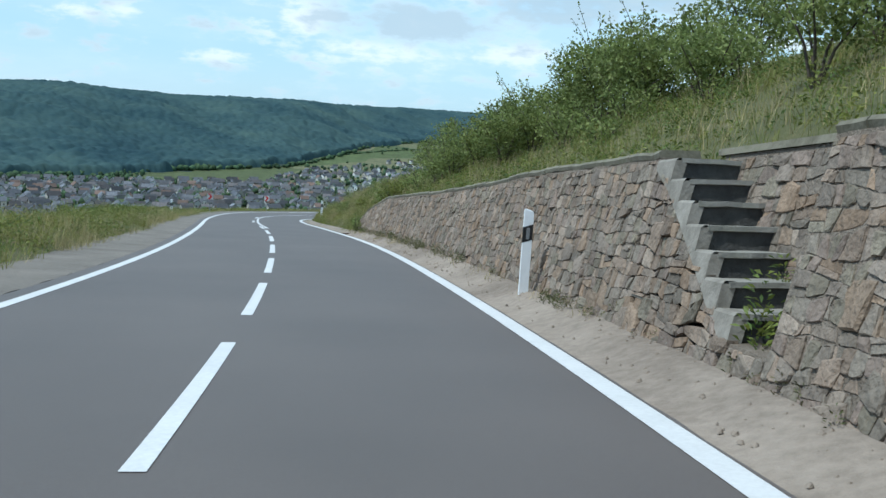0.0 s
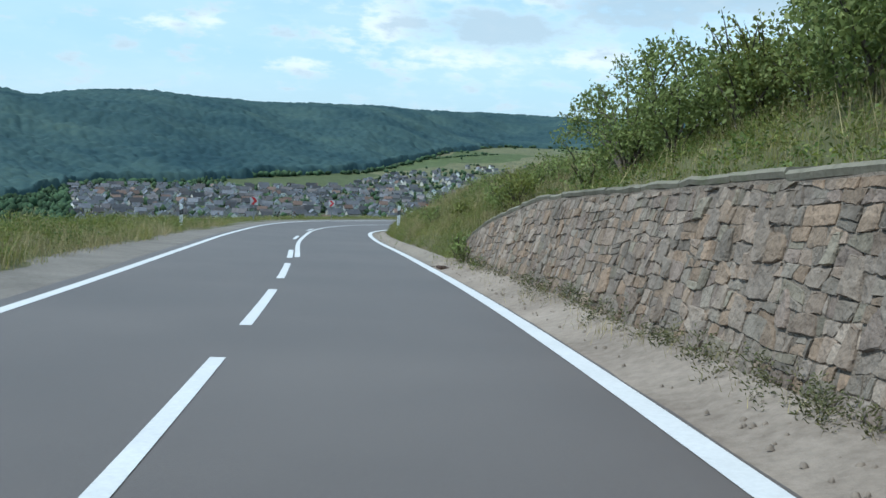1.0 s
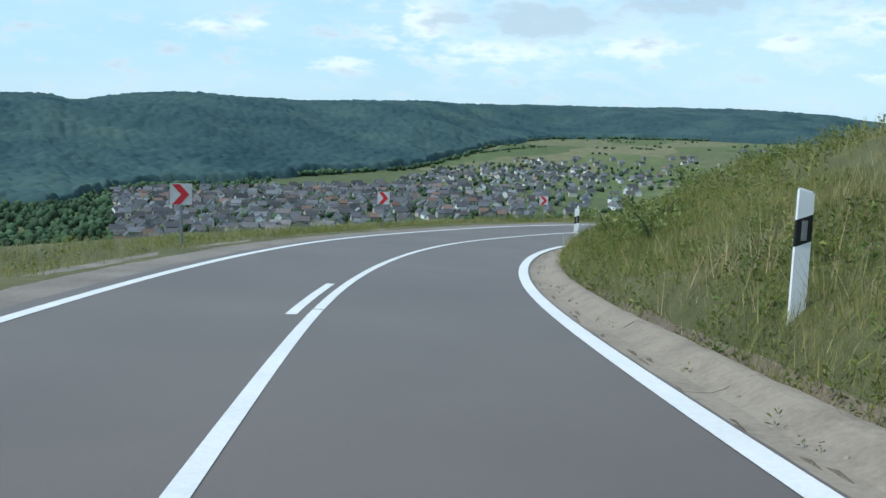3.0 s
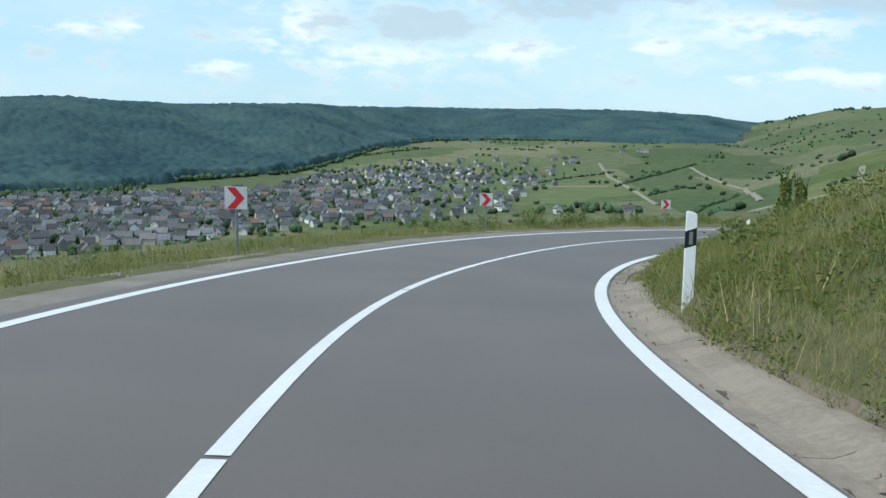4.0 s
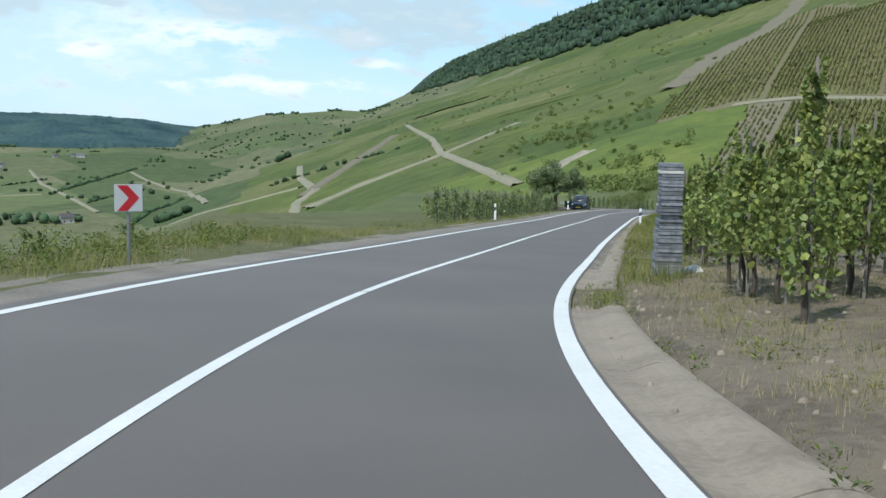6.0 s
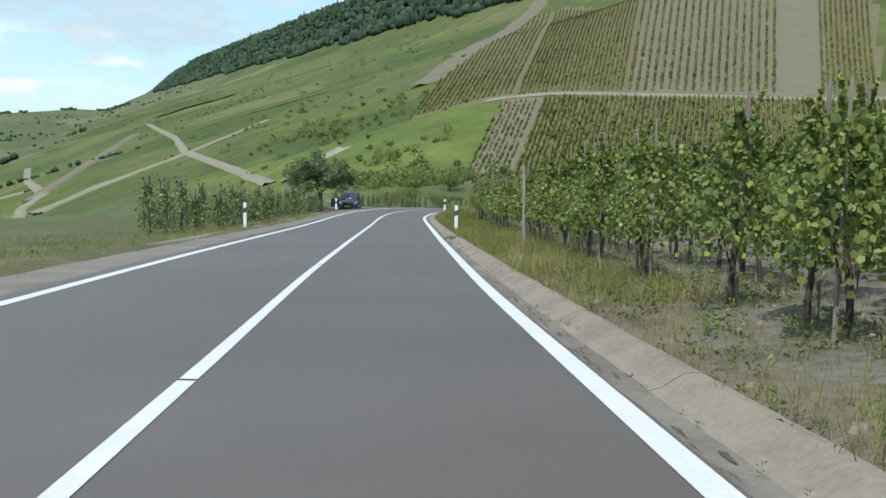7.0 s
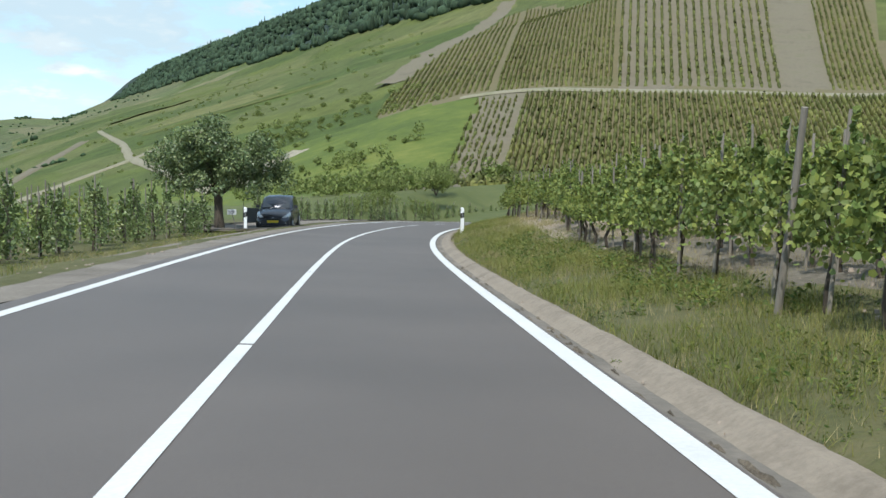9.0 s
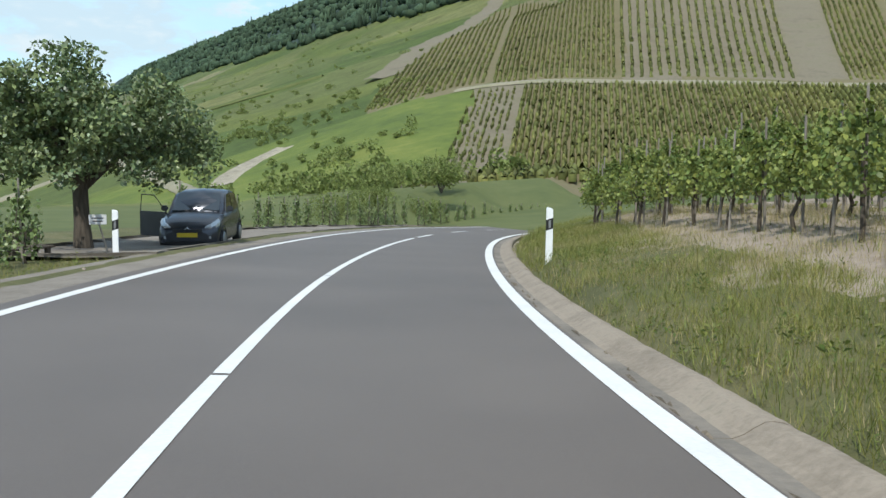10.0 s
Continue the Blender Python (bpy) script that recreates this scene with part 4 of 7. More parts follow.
def rubble(s0, s1, face, top, rng, near):
    """Roughly coursed rubble: wavering courses cut into uneven stones, some split, some reaching over into the next course."""
    rise = 0.125

    def bed(k, s):
        return -0.15 + rise * k + 0.085 * noise.noise(Vector((s * 1.1, k * 3.7, 2.0))) + 0.05 * noise.noise(Vector((s * 4.3, k * 1.9, 7.0)))

    quads = []
    for k in range(16):
        s = s0 - rng.uniform(0, 0.2)
        while s < s1:
            w = rng.choice((0.05, 0.08, 0.10, 0.13, 0.16, 0.20, 0.24, 0.31)) * rng.uniform(0.85, 1.2)
            e = s + w
            j0, j1 = rng.uniform(-0.07, 0.07), rng.uniform(-0.07, 0.07)
            q = [(s, bed(k, s)), (e, bed(k, e)), (e + j1, bed(k + 1, e)), (s + j0, bed(k + 1, s))]
            p = rng.random()
            if p < 0.22 and w > 0.15:
                quads.append(([q[0], q[1], (q[2][0], q[2][1] + rng.uniform(0.02, 0.14)), (q[3][0], q[3][1] + rng.uniform(0.02, 0.14))], 0.022))
            elif p < 0.40 and w > 0.2:
                f, g = rng.uniform(0.3, 0.7), rng.uniform(0.3, 0.7)
                a = (q[0][0] + (q[3][0] - q[0][0]) * f, q[0][1] + (q[3][1] - q[0][1]) * f)
                b = (q[1][0] + (q[2][0] - q[1][0]) * g, q[1][1] + (q[2][1] - q[1][1]) * g)
                quads += [([q[0], q[1], b, a], 0.0), ([a, b, q[2], q[3]], 0.0)]
            elif p < 0.50 and w > 0.26:
                f, g = rng.uniform(0.3, 0.7), rng.uniform(0.3, 0.7)
                a = (q[0][0] + (q[1][0] - q[0][0]) * f, q[0][1] + (q[1][1] - q[0][1]) * f)
                b = (q[3][0] + (q[2][0] - q[3][0]) * g, q[3][1] + (q[2][1] - q[3][1]) * g)
                quads += [([q[0], a, b, q[3]], 0.0), ([a, q[1], q[2], b], 0.0)]
            else:
                quads.append((q, 0.0))
            s = e
    loose_v, loose_f = [], []
    for q, lift in quads:
        cx = sum(p[0] for p in q) / 4
        if not s0 <= cx <= s1:
            continue
        poly = clip(clip(clip(clip(q, 0, 1, top(cx) - 0.10), 0, -1, 0.16), -1, 0, -s0), 1, 0, s1)
        if len(poly) < 3:
            continue
        poly = [p for k, p in enumerate(poly) if math.hypot(p[0] - poly[k - 1][0], p[1] - poly[k - 1][1]) > 0.02]
        if len(poly) < 3:
            continue
        cx, cy = sum(p[0] for p in poly) / len(poly), sum(p[1] for p in poly) / len(poly)
        rad = sum(math.hypot(p[0] - cx, p[1] - cy) for p in poly) / len(poly)
        if rad < 0.03:
            continue
        shrink = 1 - rng.uniform(0.0, 0.009) / rad
        cs = []
        for m in range(len(poly)):
            a, b = poly[m], poly[(m + 1) % len(poly)]
            n = 3 if math.hypot(b[0] - a[0], b[1] - a[1]) > 0.2 else 2 if math.hypot(b[0] - a[0], b[1] - a[1]) > 0.07 else 1
            for t in range(n):
                f = t / n
                x, y = a[0] + (b[0] - a[0]) * f, a[1] + (b[1] - a[1]) * f
                k = shrink * (0.93 if t == 0 else 1.0) + rng.uniform(-0.09, 0.08)
                x, y = cx + (x - cx) * k, cy + (y - cy) * k
                cs.append((x, y, face(x) + BATTER * y))
        v, f = stone_mesh(cs, 0.8 * lift + rng.uniform(0.004, 0.024), rng)
        if near[0] < cx < near[1]:
            part("stone", mesh_of("stone", v, f, [STONE]), None, wall)
        else:
            o = len(loose_v)
            loose_v += v
            loose_f += [tuple(m + o for m in g) for g in f]
    if loose_v:
        ob = part("stones", mesh_of("stones", loose_v, loose_f, [STONE]), None, wall)
        ob["kind"] = "stuff"


_rng = random.Random(5)
rubble(FAR_START, WALL_END - 0.05, wall_face, lambda s: float(wall_top(s)), _rng, (13.0, 15.6))
rubble(-4, NEAR_END, lambda s: WALL_FACE, lambda s: float(wall_top(s)), _rng, (99, 100))
rubble(NEAR_END, FAR_START, lambda s: WALL_FACE + RECESS, lambda s: 1.80, _rng, (99, 100))
rubble(NEAR_END, FAR_START - 0.01, lambda s: WALL_FACE + 0.004, lambda s: STAIR_H - STAIR_RISE + 0.07 + max(0.0, s - STAIR_S) * STAIR_RISE / STAIR_RUN, _rng, (99, 100))

# coping slabs
_s = -28.0
while _s < WALL_END - 0.1:
    e = min(_s + _rng.uniform(0.7, 1.5), WALL_END)
    if _s < NEAR_END < e:
        e = NEAR_END
    if e <= NEAR_END or _s >= FAR_START:
        verts, faces = [], []
        lift = _rng.uniform(-0.012, 0.012)
        n = max(2, int((e - _s) / 0.25))
        for a in range(n + 1):
            s = _s + 0.012 + (e - _s - 0.024) * a / n
            t, b = float(wall_top(s)), wall_face(s) + BATTER * float(wall_top(s))
            for lt, h in ((b - 0.025, t - 0.075), (b - 0.04, t - 0.03), (b - 0.015, t), (b + 0.36, t + 0.015), (b + 0.40, t - 0.13)):
                verts.append(at(s, lt + 0.022 * noise.noise(Vector((s * 5, h, 4))), h + lift + 0.022 * noise.noise(Vector((s * 4, lt * 2, 1)))))
        for a in range(n):
            for k in range(5):
                j = (k + 1) % 5
                faces.append((a * 5 + k, a * 5 + j, a * 5 + 5 + j, a * 5 + 5 + k))
        faces += [(0, 1, 2, 3, 4), tuple(n * 5 + k for k in (4, 3, 2, 1, 0))]
        part("coping_slab", mesh_of("coping_slab", verts, faces, [COPING]), None, wall)
        _s = e
    else:
        _s = FAR_START
part("coping_slab", wall_core(NEAR_END + 0.02, FAR_START + 0.15, lambda s: WALL_FACE + RECESS - 0.03, 0.34, 1.745, lambda s: 1.81, 0.5, COPING), None, wall)
# worn cement along the stair's open side
verts, faces = [], []
for k in range(7):
    a, e = STAIR_S + STAIR_RUN * k - 0.03, (STAIR_S + STAIR_RUN * (k + 1) - 0.03 if k < 6 else FAR_START + 0.02)
    h = STAIR_H + STAIR_RISE * k + 0.004
    low = h - STAIR_RISE
    o = len(verts)
    for s in (a, (a + e) / 2, e):
        lo = low - 0.10 + STAIR_RISE * (s - a) / (e - a) + 0.03 * noise.noise(Vector((s * 4, 0, 6)))
        for lt, z in ((WALL_FACE + BATTER * lo - 0.012, lo), (WALL_FACE + BATTER * h - 0.02, h - 0.02), (WALL_FACE + BATTER * h, h), (WALL_FACE + BATTER * h + 0.09, h)):
            verts.append(at(s, lt, z + 0.008 * noise.noise(Vector((s * 7, lt * 5, 2)))))
    for m in range(2):
        for q in range(3):
            faces.append((o + m * 4 + q, o + m * 4 + q + 1, o + m * 4 + 5 + q, o + m * 4 + 4 + q))
    v = [at(a, WALL_FACE + BATTER * z + d, z) for z, d in ((low - 0.1, -0.012), (h - 0.02, -0.02), (h - 0.02, 0.09), (low - 0.1, 0.09))]
    faces.append(tuple(len(verts) + q for q in range(4)))
    verts += v
part("stair_curb", mesh_of("stair_curb", verts, faces, [CEMENT]), None, wall, "worn pale cement edge of the stair")

# the stair climbs along the wall, open to the road
stair = tagged(new("stone_stair"), "worn stone steps let into the retaining wall, half overgrown", "stairs", kind="structure")
for k in range(7):
    a, h = STAIR_S + STAIR_RUN * k, STAIR_H + STAIR_RISE * k
    e = a + STAIR_RUN + 0.06 if k < 6 else FAR_START + 0.1
    f = WALL_FACE + BATTER * h
    verts, faces = [], []
    cols = np.linspace(f + 0.03, f + RECESS + 0.05, 6)
    for s in (a, e):
        for lt in cols:
            w = 0.012 * noise.noise(Vector((s * 3, lt * 6, k)))
            nose = 0.035 + 0.02 * noise.noise(Vector((lt * 9, k * 2.0, 3))) if s == a else 0
            verts += [at(s + w, lt, h - STAIR_RISE - 0.02), at(s + w, lt, h - 0.045 + w), at(s - nose + w, lt, h - 0.04 + w), at(s - nose + w, lt, h + w)]
    m = 4 * len(cols)
    for b in range(len(cols) - 1):
        for c in range(3):
            faces.append((b * 4 + c, b * 4 + 4 + c, b * 4 + 5 + c, b * 4 + 1 + c))
        faces.append((b * 4 + 3, b * 4 + 7, m + b * 4 + 7, m + b * 4 + 3))
    # step fronts take a darker colour than the treads
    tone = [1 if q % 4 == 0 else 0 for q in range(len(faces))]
    for c in range(3):
        faces.append((c, c + 1, m + c + 1, m + c))
        tone.append(0)
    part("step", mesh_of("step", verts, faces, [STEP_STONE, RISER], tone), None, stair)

# iron drain grate where the gutter begins
grate = tagged(new("drain_grate"), "rusty ribbed iron drain grate set in the verge beside the road", "drain grate")
grate.matrix_world = Matrix.Translation(at(39.45, 2.03, 0.012))
_inv = grate.matrix_world.inverted()


def slab(s0, s1, l0, l1, h0, h1):
    v = [_inv @ at(s, l, h) for h in (h0, h1) for s, l in ((s0, l0), (s1, l0), (s1, l1), (s0, l1))]
    return v, [(3, 2, 1, 0), (4, 5, 6, 7), (0, 1, 5, 4), (1, 2, 6, 5), (2, 3, 7, 6), (3, 0, 4, 7)]


for s0, s1, l0, l1 in ((39.08, 39.12, 1.84, 2.22), (39.78, 39.82, 1.84, 2.22), (39.12, 39.78, 1.84, 1.87), (39.12, 39.78, 2.19, 2.22)):
    part("frame", mesh_of("frame", *slab(s0, s1, l0, l1, -0.08, 0.012), [RUST]), None, grate)
for k in range(11):
    a = 39.15 + 0.057 * k
    part("bar", mesh_of("bar", *slab(a, a + 0.03, 1.87, 2.19, -0.03, 0.012), [RUST]), None, grate)
# black slab close under the bars: the shaft's shade as a colour
part("sump", mesh_of("sump", *slab(39.12, 39.78, 1.87, 2.19, -0.09, -0.004), [BLACK]), None, grate)

# ---- posts, signs, pillar ----
def box(bm, x0, x1, y0, y1, z0, z1, bevel=0.0, taper=None):
    v = bmesh.ops.create_cube(bm, size=1)["verts"]
    for p in v:
        p.co = Vector((x0 + (p.co.x + 0.5) * (x1 - x0), y0 + (p.co.y + 0.5) * (y1 - y0), z0 + (p.co.z + 0.5) * (z1 - z0)))
        if taper and p.co.z > (z0 + z1) / 2:
            p.co.x = (x0 + x1) / 2 + (p.co.x - (x0 + x1) / 2) * taper
            p.co.y = (y0 + y1) / 2 + (p.co.y - (y0 + y1) / 2) * taper
    if bevel:
        bmesh.ops.bevel(bm, geom=list({e for p in v for e in p.link_edges}), offset=bevel, segments=2, affect='EDGES')
    return v


def tube(bm, pts, radii, sides=7):
    """A tapered tube through points."""
    rings = []
    for i, (p, r) in enumerate(zip(pts, radii)):
        p = Vector(p)
        d = (Vector(pts[min(i + 1, len(pts) - 1)]) - Vector(pts[max(i - 1, 0)])).normalized()
        a = d.orthogonal().normalized()
        b = d.cross(a)
        rings.append([bm.verts.new(p + (a * math.cos(2 * math.pi * k / sides) + b * math.sin(2 * math.pi * k / sides)) * r) for k in range(sides)])
    for r0, r1 in zip(rings[:-1], rings[1:]):
        for k in range(sides):
            j = (k + 1) % sides
            bm.faces.new((r0[k], r0[j], r1[j], r1[k]))
    bm.faces.new(rings[0][::-1])
    bm.faces.new(rings[-1])


def level_z(s, lat):
    return at(s, max(-5, min(3, lat))).z + float(profile(s, lat))


def ground_z(s, lat):
    """The ground's height with its small unevenness."""
    z = level_z(s, lat)
    if abs(lat) > 2.5 and not 3.1 < lat < 3.4 and not (s < 12 and 3.6 < lat < 3.9):
        z += (0.02 if -5.8 < lat < 0 else 0.05) * noise.noise(Vector((s * 0.9, lat * 0.9, 3.0))) + 0.10 * noise.noise(Vector((s * 0.25, lat * 0.3, 9.0))) * (abs(lat) > 5)
    return z


def stand(s, lat, turn=0.0, dz=0.0, lean=0.0):
    p = at(s, lat)
    return pose(p.x, p.y, level_z(s, lat) + dz, lean, 0, heading(s) + turn)


def delineator():
    """A roadside marker post: rounded three-sided white shell with a slanted black band and a reflector."""
    ob = thing("delineator_post", "white plastic roadside delineator post with a slanted black band", "delineator post", "delineator posts along the road")

    def shell(z0, z1, slope0, slope1, grow, mat, name, cap=False):
        bm = bmesh.new()
        ring = [(-0.06, -0.035), (0.06, -0.035), (0.066, -0.015), (0.03, 0.05), (0.0, 0.06), (-0.03, 0.05), (-0.066, -0.015)]
        lo = [bm.verts.new((x * grow, y * grow, z0 + slope0 * x)) for x, y in ring]
        hi = [bm.verts.new((x * grow * (0.97 if cap else 1), y * grow, z1 + slope1 * x)) for x, y in ring]
        for k in range(7):
            bm.faces.new((lo[k], lo[(k + 1) % 7], hi[(k + 1) % 7], hi[k]))
        bm.faces.new(hi)
        bm.faces.new(lo[::-1])
        if cap:
            bmesh.ops.bevel(bm, geom=[e for e in bm.edges if all(v in hi for v in e.verts)], offset=0.012, segments=2, affect='EDGES')
        return part(name, bm, mat, ob)

    shell(-0.40, 0.60, 0, 0.35, 1.0, WHITE, "lower_shell")
    band = shell(0.60, 0.80, 0.35, 0.35, 1.02, BLACK, "black_band")
    shell(0.80, 1.0, 0.35, -0.28, 1.0, WHITE, "upper_shell", True)
    bm = bmesh.new()
    box(bm, -0.022, 0.022, -0.042, -0.034, 0.625, 0.775, 0.003)
    part("reflector", bm, REFLECT, band, "white rectangular reflector")
    return ob


_post = delineator()
_spots = [(12.55, 2.26, 0, 0.07), (62.4, 2.8, 1, -0.05), (83.8, 2.63, 0, 0.075), (110.6, 2.70, -1.5, 0.05), (164.7, 2.62, 0.5, 0.0), (202.0, 2.7, 1, 0.0), (165.8, -5.9, 0, 0.0), (203.9, -6.05, -1, 0.0), (58.7, -5.9, 1, -0.1)]
_post.matrix_world = stand(*_spots[0])
for s, lat, turn, dz in _spots[1:]:
    copy_thing(_post, stand(s, lat, turn * 2, dz, turn * 0.8))


def chevron_sign():
    """A square curve board with a red arrowhead, on a steel post."""
    ob = thing("chevron_sign", "white square curve board with a red arrowhead on a steel post", "chevron sign", "curve boards on the outer edge of the bend")
    bm = bmesh.new()
    tube(bm, [(0, 0, -0.3), (0, 0, 1.36)], [0.03, 0.03], 10)
    part("post", bm, STEEL, ob)
    bm = bmesh.new()
    box(bm, -0.23, 0.23, -0.045, -0.033, 0.90, 1.36, 0.004)
    panel = part("panel", bm, SIGN_WHITE, ob)
    bm = bmesh.new()
    pts = [(-0.185, 0.215), (-0.015, 0.215), (0.175, 0.0), (-0.015, -0.215), (-0.185, -0.215), (0.005, 0.0)]
    f = [bm.verts.new((x, -0.048, 1.13 + z)) for x, z in pts]
    g = [bm.verts.new((x, -0.045, 1.13 + z)) for x, z in pts]
    bm.faces.new((f[0], f[5], f[2], f[1]))
    bm.faces.new((f[5], f[4], f[3], f[2]))
    for k in range(6):
        bm.faces.new((f[k], f[(k + 1) % 6], g[(k + 1) % 6], g[k]))
    part("arrowhead", bm, SIGN_RED, panel, "red arrowhead pointing to the right")
    for z in (0.98, 1.24):
        bm = bmesh.new()
        box(bm, -0.06, 0.06, -0.035, 0.034, z - 0.015, z + 0.015, 0.003)
        part("clamp", bm, STEEL, ob)
    return ob


_sign = chevron_sign()
_boards = [(76.1, -5.7, 14), (91.1, -5.7, 12), (106.55, -5.7, 25), (122.55, -5.7, 36)]


def board_pose(s, lat, turn):
    m = stand(s, lat, turn)
    m.translation.z = at(s, lat, -0.05).z
    return m


_sign.matrix_world = board_pose(*_boards[0])
for b in _boards[1:]:
    copy_thing(_sign, board_pose(*b))

# stacked slate pillar
pillar = thing("slate_pillar", "square pillar of stacked grey slate with a pale band near its top", "pillar", where=stand(125.6, 3.38, 8))
_rng = random.Random(8)
z = -0.15
while z < 2.06:
    t = _rng.uniform(0.045, 0.085)
    low = z < 1.05
    w = 0.215 + 0.02 * max(0, (1.0 - z)) if low else 0.20
    if 1.03 < z < 1.12:
        w = 0.16
    bm = bmesh.new()
    j = _rng.uniform(-0.012, 0.012)
    v = box(bm, -w + j + _rng.uniform(-0.012, 0.012), w + j, -w + _rng.uniform(-0.012, 0.012), w + j, z, z + t - 0.006, 0.006)
    part("slate_slab", bm, LIMESTONE if 1.86 < z < 1.93 else SLATE, pillar, "pale band of stone" if 1.86 < z < 1.93 else "")
    z += t
_rock = thing("pale_rock", "pale angular stone lying beside the slate pillar", "rock", where=stand(126.4, 3.95, 30))
bm = bmesh.new()
bmesh.ops.create_icosphere(bm, subdivisions=2, radius=0.2)
for v in bm.verts:
    v.co *= 1 + 0.35 * noise.noise(v.co * 6)
    v.co.z *= 0.7
part("stone", bm, LIMESTONE, _rock)


# ---- parked car ----
def build_car():
    car = thing("parked_car", "dark blue-grey hatchback parked on gravel, a front door open", "car", where=stand(210.5, -6.2, 5))
    # x to the car's left... the nose points to -y (towards oncoming traffic)
    L, W = 3.6, 0.80

    def loft(sections, mat, name, parent, smooth_it=True, label=""):
        bm = bmesh.new()
        rings = [[bm.verts.new(p) for p in sec] for sec in sections]
        n = len(rings[0])
        for a, b in zip(rings[:-1], rings[1:]):
            for k in range(n - 1):
                bm.faces.new((a[k], a[k + 1], b[k + 1], b[k]))
        bm.faces.new(rings[0][::-1])
        bm.faces.new(rings[-1])
        bmesh.ops.recalc_face_normals(bm, faces=bm.faces)
        if smooth_it:
            for f in bm.faces:
                f.smooth = len(f.verts) == 4
        return part(name, bm, mat, parent, label)

    def ring(y, half, z0, z1, crown=0.04):
        return [(-half * 0.96, y, z0), (-half, y, z0 + 0.12), (-half, y, z0 + (z1 - z0) * 0.6), (-half * 0.93, y, z1 - 0.03), (-half * 0.6, y, z1 + crown * 0.6), (0, y, z1 + crown),
                (half * 0.6, y, z1 + crown * 0.6), (half * 0.93, y, z1 - 0.03), (half, y, z0 + (z1 - z0) * 0.6), (half, y, z0 + 0.12), (half * 0.96, y, z0)]

    body = loft([ring(-1.80, 0.52, 0.27, 0.52, 0.02), ring(-1.77, 0.62, 0.24, 0.58), ring(-1.71, 0.70, 0.22, 0.67), ring(-1.60, 0.755, 0.20, 0.75), ring(-1.38, 0.79, 0.20, 0.83, 0.055), ring(-1.1, W, 0.20, 0.89, 0.06), ring(-0.78, W, 0.20, 0.95, 0.05),
                 ring(0.2, W, 0.20, 0.95, 0.0), ring(1.2, W, 0.20, 0.97, 0.0), ring(1.62, 0.77, 0.24, 0.95, 0.0), ring(1.78, 0.70, 0.30, 0.85, 0.0)], CAR_PAINT, "body", car)

    def top(y, half, z):
        return [(-half, y, 0.93), (-half * 0.86, y, z - 0.06), (-half * 0.70, y, z), (0, y, z + 0.03), (half * 0.70, y, z), (half * 0.86, y, z - 0.06), (half, y, 0.93)]

    loft([top(-0.80, 0.74, 0.97), top(-0.45, 0.75, 1.25), top(-0.12, 0.75, 1.46), top(0.5, 0.75, 1.51), top(1.2, 0.74, 1.47), top(1.55, 0.72, 1.32), top(1.74, 0.70, 0.98)], CAR_PAINT, "cabin", car)

    def pane(pts, name, label=""):
        bm = bmesh.new()
        c = sum((Vector(p) for p in pts), Vector()) / len(pts)
        n = (Vector(pts[1]) - Vector(pts[0])).cross(Vector(pts[2]) - Vector(pts[0])).normalized()
        f = [bm.verts.new(Vector(p) + n * 0.012) for p in pts]
        g = [bm.verts.new(Vector(p) - n * 0.02) for p in pts]
        bm.faces.new(f)
        for k in range(len(pts)):
            j = (k + 1) % len(pts)
            bm.faces.new((f[j], f[k], g[k], g[j]))
        return part(name, bm, CAR_GLASS, car, label)

    bm = bmesh.new()
    box(bm, -0.62, 0.62, -1.80, -1.62, 0.17, 0.255, 0.03)
    part("front_lip", bm, TRIM, car, "black lower bumper lip")
    pane([(-0.62, -0.775, 1.0), (0.62, -0.775, 1.0), (0.56, -0.17, 1.44), (-0.56, -0.17, 1.44)], "windscreen", "dark windscreen with reflections")
    for sx in (1, -1):
        a = [(sx * 0.748, -0.55, 1.0), (sx * 0.75, 0.30, 1.0), (sx * 0.665, 0.30, 1.42), (sx * 0.665, -0.10, 1.40)]
        b = [(sx * 0.75, 0.38, 1.0), (sx * 0.745, 1.25, 1.02), (sx * 0.665, 1.15, 1.38), (sx * 0.665, 0.38, 1.42)]
        for q in (a, b):
            pane(q if sx > 0 else q[::-1], "side_window")
        # swept-back lamps that climb over the wing
        lamp = bmesh.new()
        low = [(0.40, -1.745, 0.585), (0.60, -1.735, 0.575), (0.715, -1.63, 0.60), (0.775, -1.43, 0.70)]
        high = [(0.44, -1.715, 0.665), (0.58, -1.675, 0.725), (0.675, -1.56, 0.785), (0.735, -1.38, 0.84)]
        rows = [[lamp.verts.new((sx * x, y, z)) for x, y, z in line] for line in (low, [((p[0] + q[0]) / 2 + 0.012, (p[1] + q[1]) / 2 - 0.03, (p[2] + q[2]) / 2) for p, q in zip(low, high)], high)]
        back = [[lamp.verts.new((sx * x * 0.9, y + 0.12, z)) for x, y, z in line] for line in (low, high)]
        for p, q in ((rows[0], rows[1]), (rows[1], rows[2]), (rows[2], back[1]), (back[0], rows[0])):
            for m in range(3):
                lamp.faces.new((p[m], p[m + 1], q[m + 1], q[m]))
        bmesh.ops.recalc_face_normals(lamp, faces=lamp.faces)
        part("headlight", lamp, LAMP_GLASS, car, "large clear swept-back headlight")
        fog = bmesh.new()
        box(fog, min(sx * 0.48, sx * 0.62), max(sx * 0.48, sx * 0.62), -1.79, -1.68, 0.33, 0.43, 0.02)
        part("fog_lamp", fog, LAMP_GLASS, car)
        mir = bmesh.new()
        box(mir, min(sx * 0.78, sx * 0.96), max(sx * 0.78, sx * 0.96), -0.62, -0.50, 0.98, 1.12, 0.03)
